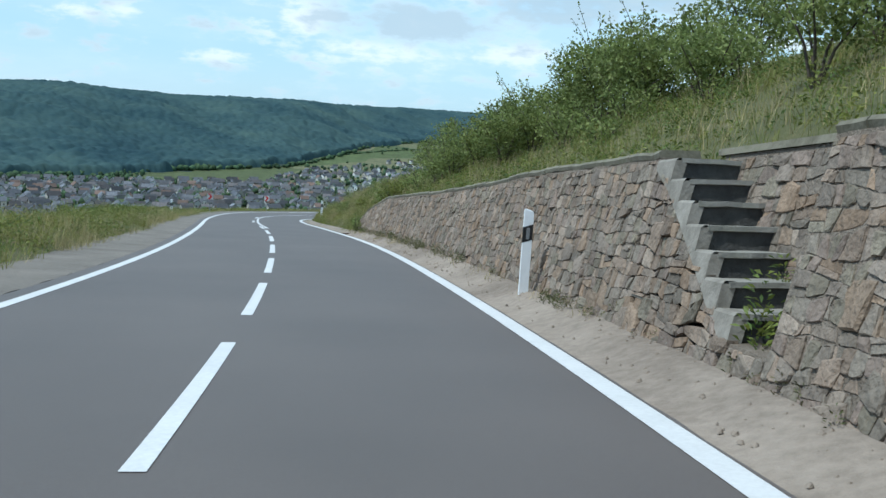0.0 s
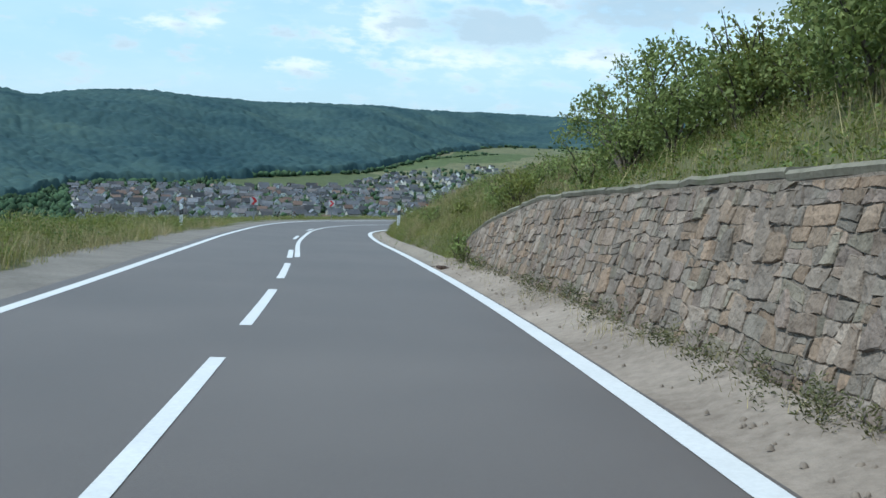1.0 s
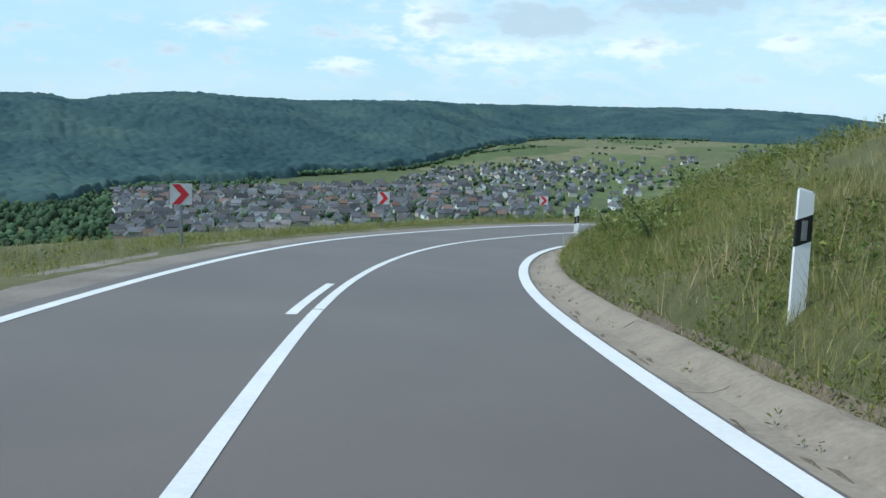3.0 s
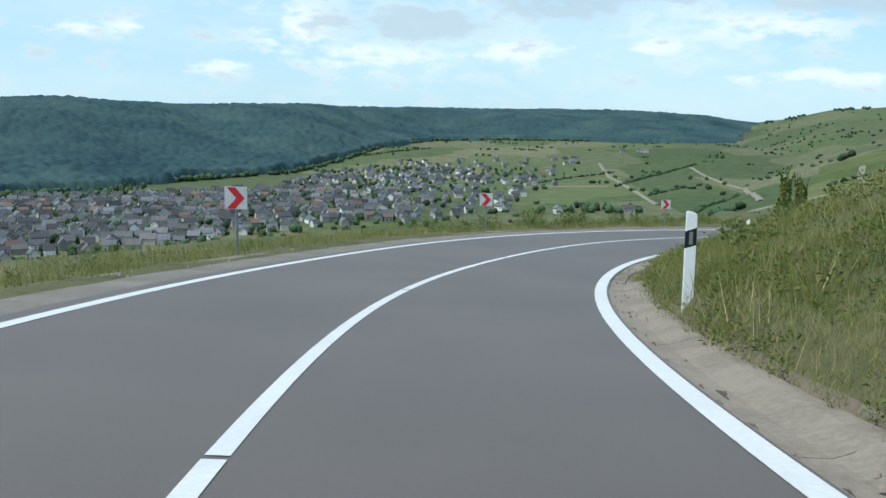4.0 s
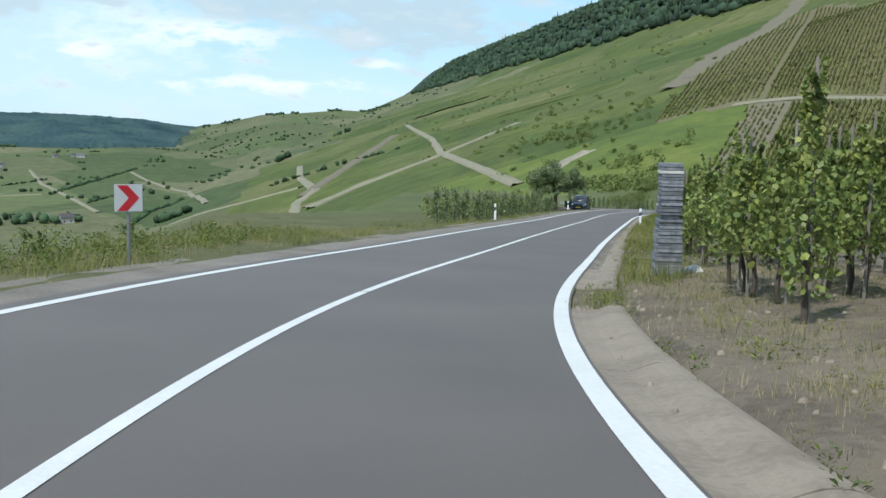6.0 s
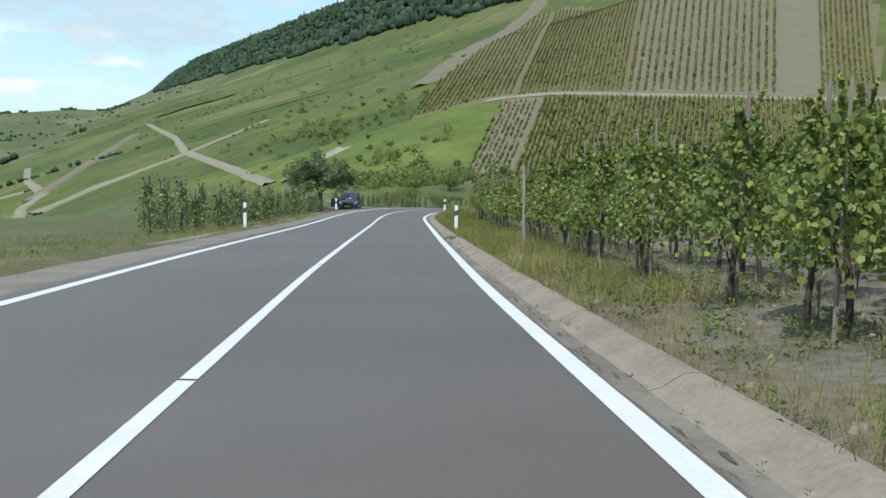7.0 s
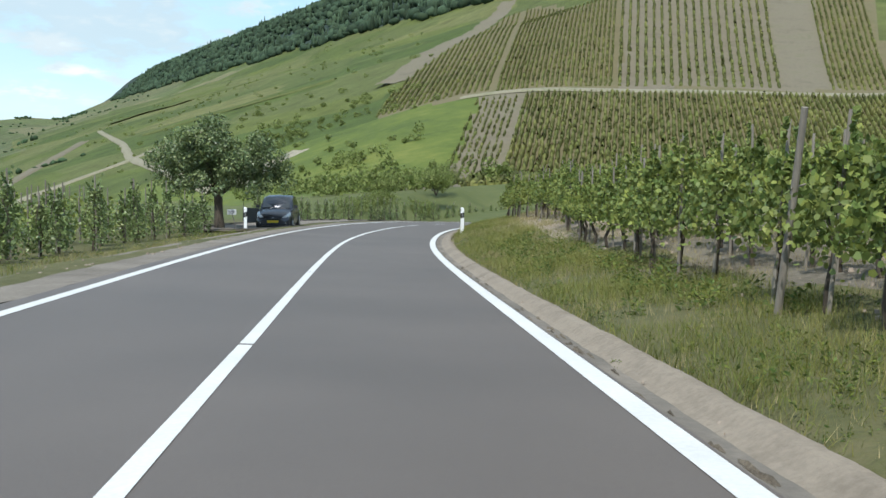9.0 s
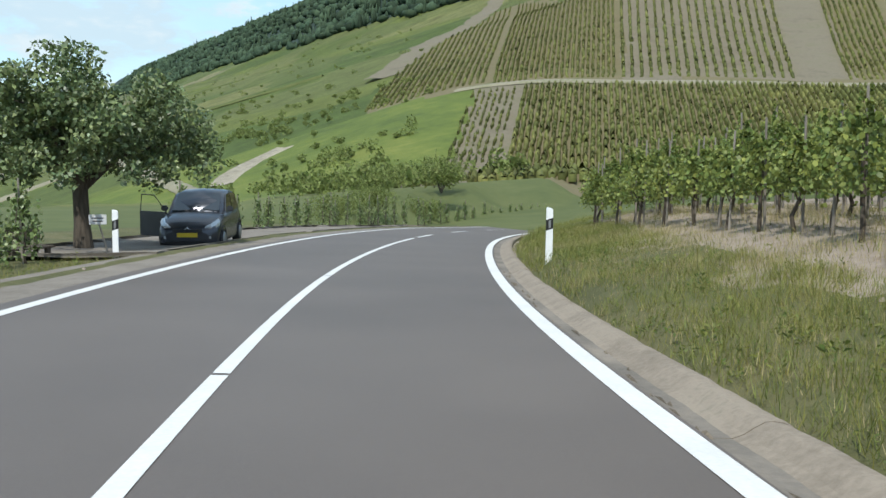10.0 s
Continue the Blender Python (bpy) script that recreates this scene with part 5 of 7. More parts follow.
        part("door_mirror", mir, CAR_PAINT, car)
        for y in (-1.12, 1.22):
            wh = bmesh.new()
            bmesh.ops.create_cone(wh, cap_ends=True, segments=24, radius1=0.29, radius2=0.29, depth=0.19)
            bmesh.ops.rotate(wh, verts=wh.verts, matrix=Matrix.Rotation(radians(90), 3, 'Y'))
            bmesh.ops.bevel(wh, geom=[e for e in wh.edges if len(e.link_faces) == 2 and any(len(f.verts) > 4 for f in e.link_faces)], offset=0.03, segments=2, affect='EDGES')
            bmesh.ops.translate(wh, verts=wh.verts, vec=(sx * 0.72, y, 0.29))
            tyre = part("tyre", wh, RUBBER, car)
            rim = bmesh.new()
            bmesh.ops.create_cone(rim, cap_ends=True, segments=16, radius1=0.19, radius2=0.165, depth=0.03)
            bmesh.ops.rotate(rim, verts=rim.verts, matrix=Matrix.Rotation(radians(90 * sx), 3, 'Y'))
            bmesh.ops.translate(rim, verts=rim.verts, vec=(sx * 0.825, y, 0.29))
            part("rim", rim, STEEL, tyre, "silver wheel rim")
            arch = bmesh.new()
            pts = [(sx * 0.79, y + 0.35 * math.cos(a), 0.29 + 0.35 * math.sin(a)) for a in np.linspace(0, math.pi, 9)]
            tube(arch, pts, [0.025] * 9, 6)
            part("wheel_arch", arch, TRIM, car)
    bm = bmesh.new()
    box(bm, -0.40, 0.40, -1.80, -1.70, 0.50, 0.60, 0.02)
    part("grille", bm, TRIM, car, "black grille")
    bm = bmesh.new()
    box(bm, -0.45, 0.45, -1.795, -1.70, 0.26, 0.36, 0.02)
    part("air_intake", bm, TRIM, car)
    bm = bmesh.new()
    box(bm, -0.26, 0.26, -1.82, -1.80, 0.385, 0.495, 0.005)
    part("number_plate", bm, PLATE, car, "plain yellow number plate")
    bm = bmesh.new()
    tube(bm, [(-0.07, -1.80, 0.58), (0, -1.81, 0.63), (0.07, -1.80, 0.58)], [0.012, 0.014, 0.012], 6)
    part("badge", bm, CHROME, car, "small chrome badge")
    bm = bmesh.new()
    tube(bm, [(-0.45, -0.80, 1.0), (-0.05, -0.77, 1.03), (0.4, -0.74, 1.04)], [0.008, 0.008, 0.006], 5)
    part("wiper", bm, TRIM, car)
    # the open door on the side away from the road
    door = bmesh.new()
    box(door, -0.03, 0.03, 0, 0.95, 0.28, 0.95, 0.02)
    d = part("door", door, CAR_PAINT, car, "open front door")
    d.matrix_local = pose(-0.80, -0.60, 0, 0, 0, 62)
    fr = bmesh.new()
    tube(fr, [(0, 0.03, 0.95), (0.02, 0.45, 1.38), (0.02, 0.90, 1.40), (0, 0.93, 0.95)], [0.02] * 4, 6)
    f = part("window_frame", fr, TRIM, d)
    return car


build_car()


# ---- leaves ----
def leaves(rng, centres, size, spread=0.5, sides=4, narrow=0.62, upright=0.15):
    """Leaf blades at the places given: bent polygons turned every way, longer than wide."""
    c = np.asarray(centres, float)
    n = len(c)
    r = np.random.RandomState(rng.randrange(1 << 30))
    nrm = r.normal(size=(n, 3))
    nrm[:, 2] = np.abs(nrm[:, 2]) * 0.7 + upright
    nrm /= np.linalg.norm(nrm, axis=1)[:, None]
    u = np.cross(nrm, r.normal(size=(n, 3)))
    u /= np.linalg.norm(u, axis=1)[:, None]
    v = np.cross(nrm, u)
    sz = size * r.uniform(1 - spread, 1 + spread, n)
    verts = []
    for k in range(sides):
        a = 2 * math.pi * k / sides
        rad = 0.5 * (1.0 if sides < 5 else (1.12, 0.95, 0.86, 0.9, 0.95)[k % 5])
        bend = -0.16 * math.cos(a) ** 2 if sides > 4 else -0.12 * (k % 2 == 0)
        verts.append(c + (u * math.cos(a) * rad + v * math.sin(a) * rad * narrow + nrm * bend) * sz[:, None])
    V = np.stack(verts, 1).reshape(-1, 3)
    F = np.arange(n * sides).reshape(n, sides)
    return V, F


def quick_mesh(name, V, F, mats, index=None):
    """A mesh from arrays of faces of one size."""
    me = bpy.data.meshes.new(name)
    n, k = F.shape
    me.vertices.add(len(V))
    me.vertices.foreach_set("co", np.asarray(V, np.float32).ravel())
    me.loops.add(n * k)
    me.loops.foreach_set("vertex_index", F.astype(np.int32).ravel())
    me.polygons.add(n)
    me.polygons.foreach_set("loop_start", np.arange(0, n * k, k, dtype=np.int32))
    for m in mats:
        me.materials.append(m)
    if index is not None:
        me.polygons.foreach_set("material_index", np.asarray(index, np.int32))
    me.update(calc_edges=True)
    me.validate()
    return me


# ---- vines, each tied to its own stake ----
def vine_cloud(rng, n, tall, wide, low=0.55):
    """Where the leaves of one staked vine hang: a leafy column with loose shoots at the top."""
    out = []
    for _ in range(n):
        q = rng.random()
        if q < 0.86:
            z = low + (tall - 0.2 - low) * rng.random() ** 0.85
            f = (z - low + 0.05) / (tall - low + 0.05)
            w = wide * (0.55 + 0.75 * math.sin(min(1, f * 1.15 + 0.22) * math.pi) ** 0.8)
            a, r = rng.uniform(0, 2 * math.pi), w * math.sqrt(rng.uniform(0.15, 1))
            lump = 1 + 0.35 * math.sin(3 * a + z * 5) * math.sin(z * 7)
            out.append((r * lump * math.cos(a), r * lump * math.sin(a), z))
        elif q < 0.95:
            k = rng.randrange(4)
            f = rng.random()
            out.append((0.10 * math.sin(k * 2.1) + 0.16 * f * math.cos(k * 1.9), 0.10 * math.cos(k * 2.4) + 0.16 * f * math.sin(k * 2.9), tall - 0.25 + 0.42 * f * (0.5 + 0.25 * (k % 3))))
        else:
            a = rng.uniform(0, 2 * math.pi)
            out.append((wide * 1.25 * math.cos(a), wide * 1.25 * math.sin(a), rng.uniform(0.45, 1.3)))
    return out


def build_vine(k, tall, wide, n, label, group, low=0.55, mat=None):
    rng = random.Random(40 + k)
    ob = thing("grapevine", label, "grapevine", group)
    bm = bmesh.new()
    x, y = rng.uniform(-0.08, 0.08), rng.uniform(-0.08, 0.08)
    tube(bm, [(0.05, 0.02, -0.15), (0.05 + x, 0.03 + y, 0.25), (0.02 - x * 0.4, y, 0.55), (0.0, 0.0, 0.85), (-x, -y, 1.2)], [0.042, 0.034, 0.032, 0.024, 0.012], 7)
    part("trunk", bm, BARK, ob)
    bm = bmesh.new()
    tube(bm, [(0.05, 0, 0.5), (0.22, 0.1, 0.9), (0.12, 0.05, 1.35)], [0.012, 0.01, 0.007], 5)
    tube(bm, [(0.0, 0, 0.5), (-0.2, -0.08, 0.85), (-0.1, -0.05, 1.3)], [0.012, 0.01, 0.007], 5)
    part("cane", bm, BARK, ob)
    bm = bmesh.new()
    tube(bm, [(-0.04, 0, -0.2), (-0.03 + x * 0.3, 0, tall + 0.14)], [0.024, 0.018], 6)
    part("stake", bm, WOOD_OLD, ob, "weathered grey wooden stake")
    V, F = leaves(rng, vine_cloud(rng, n, tall, wide, low), 0.073, 0.42, 5, 0.92, 0.05)
    part("foliage", quick_mesh("foliage", V, F, [mat or VINE_LEAF]), None, ob)
    return ob


def row_front(s):
    return float(np.interp(s, [104, 107, 111, 116, 160, 180, 188, 194, 200, 206, 212], [5.0, 4.3, 4.2, 4.2, 4.25, 4.6, 5.0, 5.9, 5.8, 5.1, 4.7]))


_rng = random.Random(77)
_kinds = [build_vine(k, (2.15, 2.25, 2.05, 2.5, 2.2)[k], (0.36, 0.38, 0.34, 0.22, 0.40)[k], 1380, "staked grapevine in full leaf beside the road", "vines above the road", 0.62) for k in range(5)]
_kinds += [build_vine(20 + k, (1.65, 1.8, 1.55, 1.9)[k], (0.36, 0.38, 0.34, 0.40)[k], 1080, "staked grapevine in full leaf beside the road", "vines above the road", 0.60) for k in range(4)]
_kinds.append(build_vine(7, 2.6, 0.20, 1050, "slender staked grapevine in full leaf beside the road", "vines above the road", 0.3))
_used = [False] * 10
_low = [build_vine(9 + k, (1.55, 1.85, 1.35)[k], (0.29, 0.27, 0.31)[k], 720, "low staked dark green grapevine in full leaf below the road", "vines below the road", 0.12, LOW_VINE_LEAF) for k in range(3)]
_low_used = [False] * 3
_slim = [build_vine(14 + k, (1.55, 1.8, 1.4)[k], (0.17, 0.20, 0.19)[k], 420, "slender staked grapevine below the road", "vines below the road", 0.15, LOW_VINE_LEAF) for k in range(3)]
_slim_used = [False] * 3


def plant(kinds, used, s, lat):
    k = _rng.randrange(len(kinds))
    if len(kinds) > 4:
        k = _rng.choice((9, 9, 9, 3)) if s < 119 else _rng.choice((0, 1, 2, 4)) if s < 140 + _rng.uniform(0, 16) else _rng.choice((5, 6, 7, 8))
    m = stand(s, lat, _rng.uniform(0, 360), -0.03, _rng.uniform(-3, 3))
    if used[k]:
        copy_thing(kinds[k], m)
    else:
        kinds[k].matrix_world = m
        used[k] = True


s = 107.2
while s < 214:
    for r in range(2):
        if s < 119 and (r == 1 or _rng.random() < 0.2):
            continue
        if 123.8 < s < 127.0 and r == 0:
            continue
        if _rng.random() < 0.93:
            plant(_kinds, _used, s + _rng.uniform(-0.2, 0.2) + 0.5 * r, row_front(s) + 1.3 * r + _rng.uniform(-0.2, 0.2))
    s += 2.0 if s < 118 else 1.25
for a, b, lat in ((157.5, 203.0, -7.6), (216.0, 268.0, -9.0)):
    s = a
    while s < b:
        if a > 210:
            plant(_slim, _slim_used, s, lat + _rng.uniform(-0.25, 0.25))
        else:
            plant(_low, _low_used, s, lat + _rng.uniform(-0.25, 0.25))
        s += _rng.uniform(1.15, 1.5)

# the rows behind, too many to count
_cs, _st = [], []
s = 118.0
while s < 214:
    for r in range(2, 8):
        lat = row_front(s) + 1.35 * r + _rng.uniform(-0.25, 0.25)
        p = at(s + _rng.uniform(-0.3, 0.3), lat)
        z = ground_z(s, lat) - 0.05
        n = 160 if r < 4 else 80
        _st.append((p.x, p.y, z))
        for x, y, h in vine_cloud(_rng, n, float(np.interp(s, [120, 140, 158, 214], [2.3, 2.15, 1.7, 1.75])) * _rng.uniform(0.9, 1.12), 0.38):
            _cs.append((p.x + x, p.y + y, z + h))
    s += 1.3
for a, b, l0, rows in ((157.5, 203.0, -8.9, 4),):
    s = a
    while s < b:
        for r in range(rows):
            lat = l0 - 1.4 * r
            if s < 157.5 + 5.0 * (r + 1):
                continue
            p = at(s, lat)
            z = ground_z(s, lat) - 0.05
            _st.append((p.x, p.y, z))
            for x, y, h in vine_cloud(_rng, 70, _rng.uniform(1.0, 1.6), 0.40, 0.2):
                _cs.append((p.x + x, p.y + y, z + h))
        s += 1.3
V, F = leaves(_rng, _cs, 0.135, 0.4, 4, 0.9)
tagged(new("vineyard_foliage", quick_mesh("vineyard_foliage", V, F, [VINE_LEAF])), "dense rows of leafy grapevines on the slope", "vines", kind="stuff")
V, F = [], []
for x, y, z in _st:
    o = len(V)
    h = _rng.uniform(1.35, 1.85)
    V += [(x - 0.025, y - 0.02, z - 0.2), (x + 0.025, y - 0.02, z - 0.2), (x, y + 0.03, z - 0.2), (x - 0.02, y - 0.02, z + h), (x + 0.02, y - 0.02, z + h), (x, y + 0.025, z + h)]
    F += [(o, o + 1, o + 4, o + 3), (o + 1, o + 2, o + 5, o + 4), (o + 2, o, o + 3, o + 5)]
tagged(new("vineyard_stakes", quick_mesh("vineyard_stakes", np.array(V), np.array(F), [WOOD_OLD])), "grey wooden vine stakes in rows", "stakes", kind="stuff")


# taller leaning poles among the vines, and a cup
def vine_pole(s, lat, lean_s, tall, thick):
    ob = thing("vineyard_pole", "tall leaning weathered wooden pole among the vines", "pole", "poles among the vines", where=Matrix.Translation(Vector((*at(s, lat).xy, ground_z(s, lat)))))
    d = at(s + lean_s, lat) - at(s, lat)
    bm = bmesh.new()
    tube(bm, [(-0.1 * d.x, -0.1 * d.y, -0.2), (d.x * 0.48 + 0.01, d.y * 0.48, tall * 0.5), (d.x, d.y, tall)], [thick, thick * 0.92, thick * 0.8], 9)
    part("shaft", bm, WOOD_OLD, ob)
    bm = bmesh.new()
    tube(bm, [(d.x * 0.6 - 0.06, d.y * 0.6, tall * 0.62), (d.x * 0.6 + 0.22, d.y * 0.6 + 0.05, tall * 0.64)], [0.012, 0.012], 6)
    part("peg", bm, WOOD_OLD, ob)


vine_pole(166.4, 4.2, 0.05, 2.25, 0.045)
vine_pole(151.5, 3.78, 0.42, 2.05, 0.048)
vine_pole(173.3, 4.05, -0.38, 2.0, 0.04)
cup = thing("white_cup", "small white plastic cup on a low stake among the vines", "cup", where=stand(153.2, 4.0))
bm = bmesh.new()
tube(bm, [(0, 0, -0.1), (0, 0, 0.66)], [0.012, 0.012], 6)
part("stake", bm, WOOD_OLD, cup)
bm = bmesh.new()
tube(bm, [(0, 0, 0.62), (0, 0, 0.69), (0, 0, 0.74), (0, 0, 0.78)], [0.034, 0.038, 0.042, 0.056], 12)
part("cup_body", bm, WHITE, cup)

# ---- bushes and the tree ----
def crown_points(rng, lobes, n):
    """Leaf places in the outer shells of a set of lobes."""
    out = []
    weights = [r * r for *_, r in lobes]
    tot = sum(weights)
    for (x, y, z, r), w in zip(lobes, weights):
        for _ in range(int(n * w / tot)):
            d = Vector((rng.gauss(0, 1), rng.gauss(0, 1), rng.gauss(0, 1))).normalized()
            q = r * rng.uniform(0.55, 1.08) * (1 + 0.25 * noise.noise(d * 2.5 + Vector((x, y, z))))
            out.append((x + d.x * q, y + d.y * q, z + d.z * q * 0.85))
    return out


def bush(name, label, where, tall, wide, n, seed, size=0.09, mat=None, twigs=4):
    rng = random.Random(seed)
    ob = thing(name, label, "bush", "bushes on the banks beside the road", where=where)
    tips = []
    for k in range(5):
        bm = bmesh.new()
        a = 2 * math.pi * k / 5 + rng.uniform(-0.4, 0.4)
        e = (wide * 0.55 * math.cos(a), wide * 0.55 * math.sin(a), tall * rng.uniform(0.55, 0.8))
        tube(bm, [(0, 0, -0.2), (e[0] * 0.35, e[1] * 0.35, e[2] * 0.45), e], [0.03 * min(1, tall), 0.02 * min(1, tall), 0.008], 6)
        part("stem", bm, BARK, ob)
        tips.append(e)
    lobes = [(x, y, z * 0.9, wide * rng.uniform(0.32, 0.45)) for x, y, z in tips]
    lobes += [(rng.uniform(-0.3, 0.3) * wide, rng.uniform(-0.3, 0.3) * wide, tall * rng.uniform(0.25, 0.78), wide * rng.uniform(0.3, 0.5)) for _ in range(5)]
    if tall < 1.2:
        lobes += [(rng.uniform(-0.45, 0.45) * wide, rng.uniform(-0.45, 0.45) * wide, tall * rng.uniform(0.08, 0.25), wide * rng.uniform(0.25, 0.4)) for _ in range(6)]
    pts = [p for p in crown_points(rng, lobes, n) if p[2] > 0.02]
    # loose twigs that stand out of the outline
    for k in range(twigs):
        bm = bmesh.new()
        a = rng.uniform(0, 2 * math.pi)
        b = Vector((wide * 0.4 * math.cos(a), wide * 0.4 * math.sin(a), tall * 0.75))
        e = b + Vector((wide * rng.uniform(0.1, 0.5) * math.cos(a), wide * rng.uniform(0.1, 0.5) * math.sin(a), tall * rng.uniform(0.15, 0.45)))
        tube(bm, [b, (b + e) / 2 + Vector((0, 0, 0.06)), e], [0.012, 0.008, 0.004], 5)
        part("twig", bm, BARK, ob)
        for f in np.linspace(0.25, 1, 16):
            q = b.lerp(e, f)
            pts.append((q.x + rng.uniform(-0.08, 0.08), q.y + rng.uniform(-0.08, 0.08), q.z + rng.uniform(-0.08, 0.08)))
    V, F = leaves(rng, pts, size * 1.15, 0.5, 4, 0.55)
    part("foliage", quick_mesh("foliage", V, F, [mat or BUSH_LEAF]), None, ob)
    return ob


_list = [(6, 8.5, 2.3, 1.5), (10.5, 9.5, 2.6, 1.7), (14, 7.6, 1.9, 1.4), (18.5, 6.9, 1.7, 1.3), (22, 8.2, 2.1, 1.5), (25.5, 6.3, 1.1, 1.0), (41.9, 2.9, 0.4, 0.35), (39.6, 2.36, 0.3, 0.2), (40.9, 2.42, 0.4, 0.26), (70.5, 3.5, 0.55, 0.7), (72.5, 3.7, 0.5, 0.6), (76, 3.4, 0.4, 0.5), (86, 3.6, 0.35, 0.5), (52.5, 3.3, 0.5, 0.5), (57, 3.6, 0.45, 0.55), (66.5, 6.5, 0.4, 0.6), (59, 6.2, 0.4, 0.6), (62.5, 4.6, 0.55, 0.7), (82, 5.6, 0.6, 0.7), (28.5, 7.3, 1.8, 1.3), (31.5, 6.2, 1.6, 1.3),
         (35.2, 5.2, 1.3, 1.0), (37.0, 5.0, 1.3, 0.9), (39.0, 4.8, 1.0, 0.8), (33.4, 5.6, 1.5, 1.2), (29.6, 5.6, 1.9, 1.3), (40.5, 5.8, 0.6, 0.8), (42.8, 6.3, 0.5, 0.7), (46, 5.9, 0.4, 0.6), (49.5, 6.6, 0.4, 0.6), (33, 8.6, 1.3, 1.3), (36.5, 8.2, 0.9, 1.0), (16, 10.5, 2.6, 1.9),
         (24, 10.5, 2.6, 1.9), (45, 4.3, 0.7, 0.8), (20, 5.4, 0.7, 0.8), (47.8, 4.6, 0.6, 0.7), (55, 5.2, 0.5, 0.7)]
_r2 = random.Random(17)
for _k in range(26):
    _s2 = _r2.uniform(8, 50)
    _q2 = 1.0 if _s2 < 36 else 0.35
    _list.append((_s2, _r2.uniform(5.2, 8.6), _q2 * _r2.uniform(0.8, 1.6), _r2.uniform(0.8, 1.2) * (0.4 + 0.6 * _q2)))
_far_bushes = [(38, 233, 2.0, 1.8), (41, 238, 2.6, 2.2), (44, 243, 2.2, 2.0), (47, 249, 3.0, 2.4), (52, 256, 2.4, 2.2), (57, 262, 3.0, 2.4), (36, 240, 1.8, 1.6), (49, 262, 2.6, 2.2), (43, 252, 2.2, 2.0), (55, 270, 2.8, 2.4)]
for k, (x, y, tall, wide) in enumerate(_far_bushes):
    bush("bush", "dense green leafy bush where the road bends away", pose(x, y, height(x, y) - 0.1, 0, 0, 50 * k), tall, wide, 1400, 420 + k, 0.17, twigs=3)
_list += [(228, 6.0, 2.0, 1.7), (232, 7.0, 2.5, 2.0), (236, 8.5, 1.8, 1.6), (240, -11.5, 2.2, 2.0), (246, -12.0, 2.6, 2.2), (252, -11.0, 2.0, 1.9)]
_list += [(31.5, 6.8, 2.1, 1.6), (34, 7.3, 1.6, 1.4), (26.8, 7.6, 2.6, 1.8), (28.6, 8.3, 2.7, 1.8), (24, 7.8, 2.4, 1.9), (36.6, 6.4, 1.2, 1.1)]
_list += [(110, -7.4, 0.5, 0.6), (112.5, -7.0, 0.6, 0.65), (114, -7.7, 0.65, 0.7), (116, -7.2, 0.6, 0.7), (118, -7.8, 0.6, 0.6), (120.5, -7.2, 0.5, 0.6), (123, -7.6, 0.45, 0.55), (126, -7.4, 0.4, 0.5), (130, -7.7, 0.35, 0.5)]
_list += [(35.6, 6.2, 1.3, 1.1), (39.6, 6.2, 1.3, 1.1), (43.6, 6.6, 0.9, 0.9), (38.4, 7.2, 1.5, 1.2)]
_list += [(9, 7.2, 2.2, 1.6), (12, 8.6, 2.6, 1.7), (7, 10.5, 3.0, 2.0), (13.5, 11.5, 3.0, 2.2)]
_pale = [(33.5, 5.9, 1.3, 1.0), (37.6, 6.0, 1.3, 1.0), (41.5, 6.4, 1.1, 0.9), (35.0, 6.7, 1.3, 1.0), (44.6, 4.5, 0.9, 0.75), (46.2, 4.9, 0.7, 0.7), (49.5, 3.8, 0.4, 0.45)]
for k, (s, lat, tall, wide) in enumerate(_pale):
    bush("bush", "pale yellow-green leafy shrub on the grassy bank", stand(s, lat, 70 * k), tall, wide, int(1100 * wide * tall), 320 + k, 0.08, BLOOM, 5)
for k, (s, lat, tall, wide) in enumerate(_list):
    lab = "dense green leafy bush where the road bends away" if s > 200 else "low leafy green bush on the verge above the valley" if lat < 0 else "dense dark green leafy bush on the slope above the wall" if tall > 1.6 else "low leafy green bush on the grassy bank"
    bush("bush", lab, stand(s, lat, 40 * k), tall, wide, int(1050 * wide * tall), 200 + k, 0.082 if tall > 1.6 else 0.07, twigs=7 if 30 < s < 43 else 3)


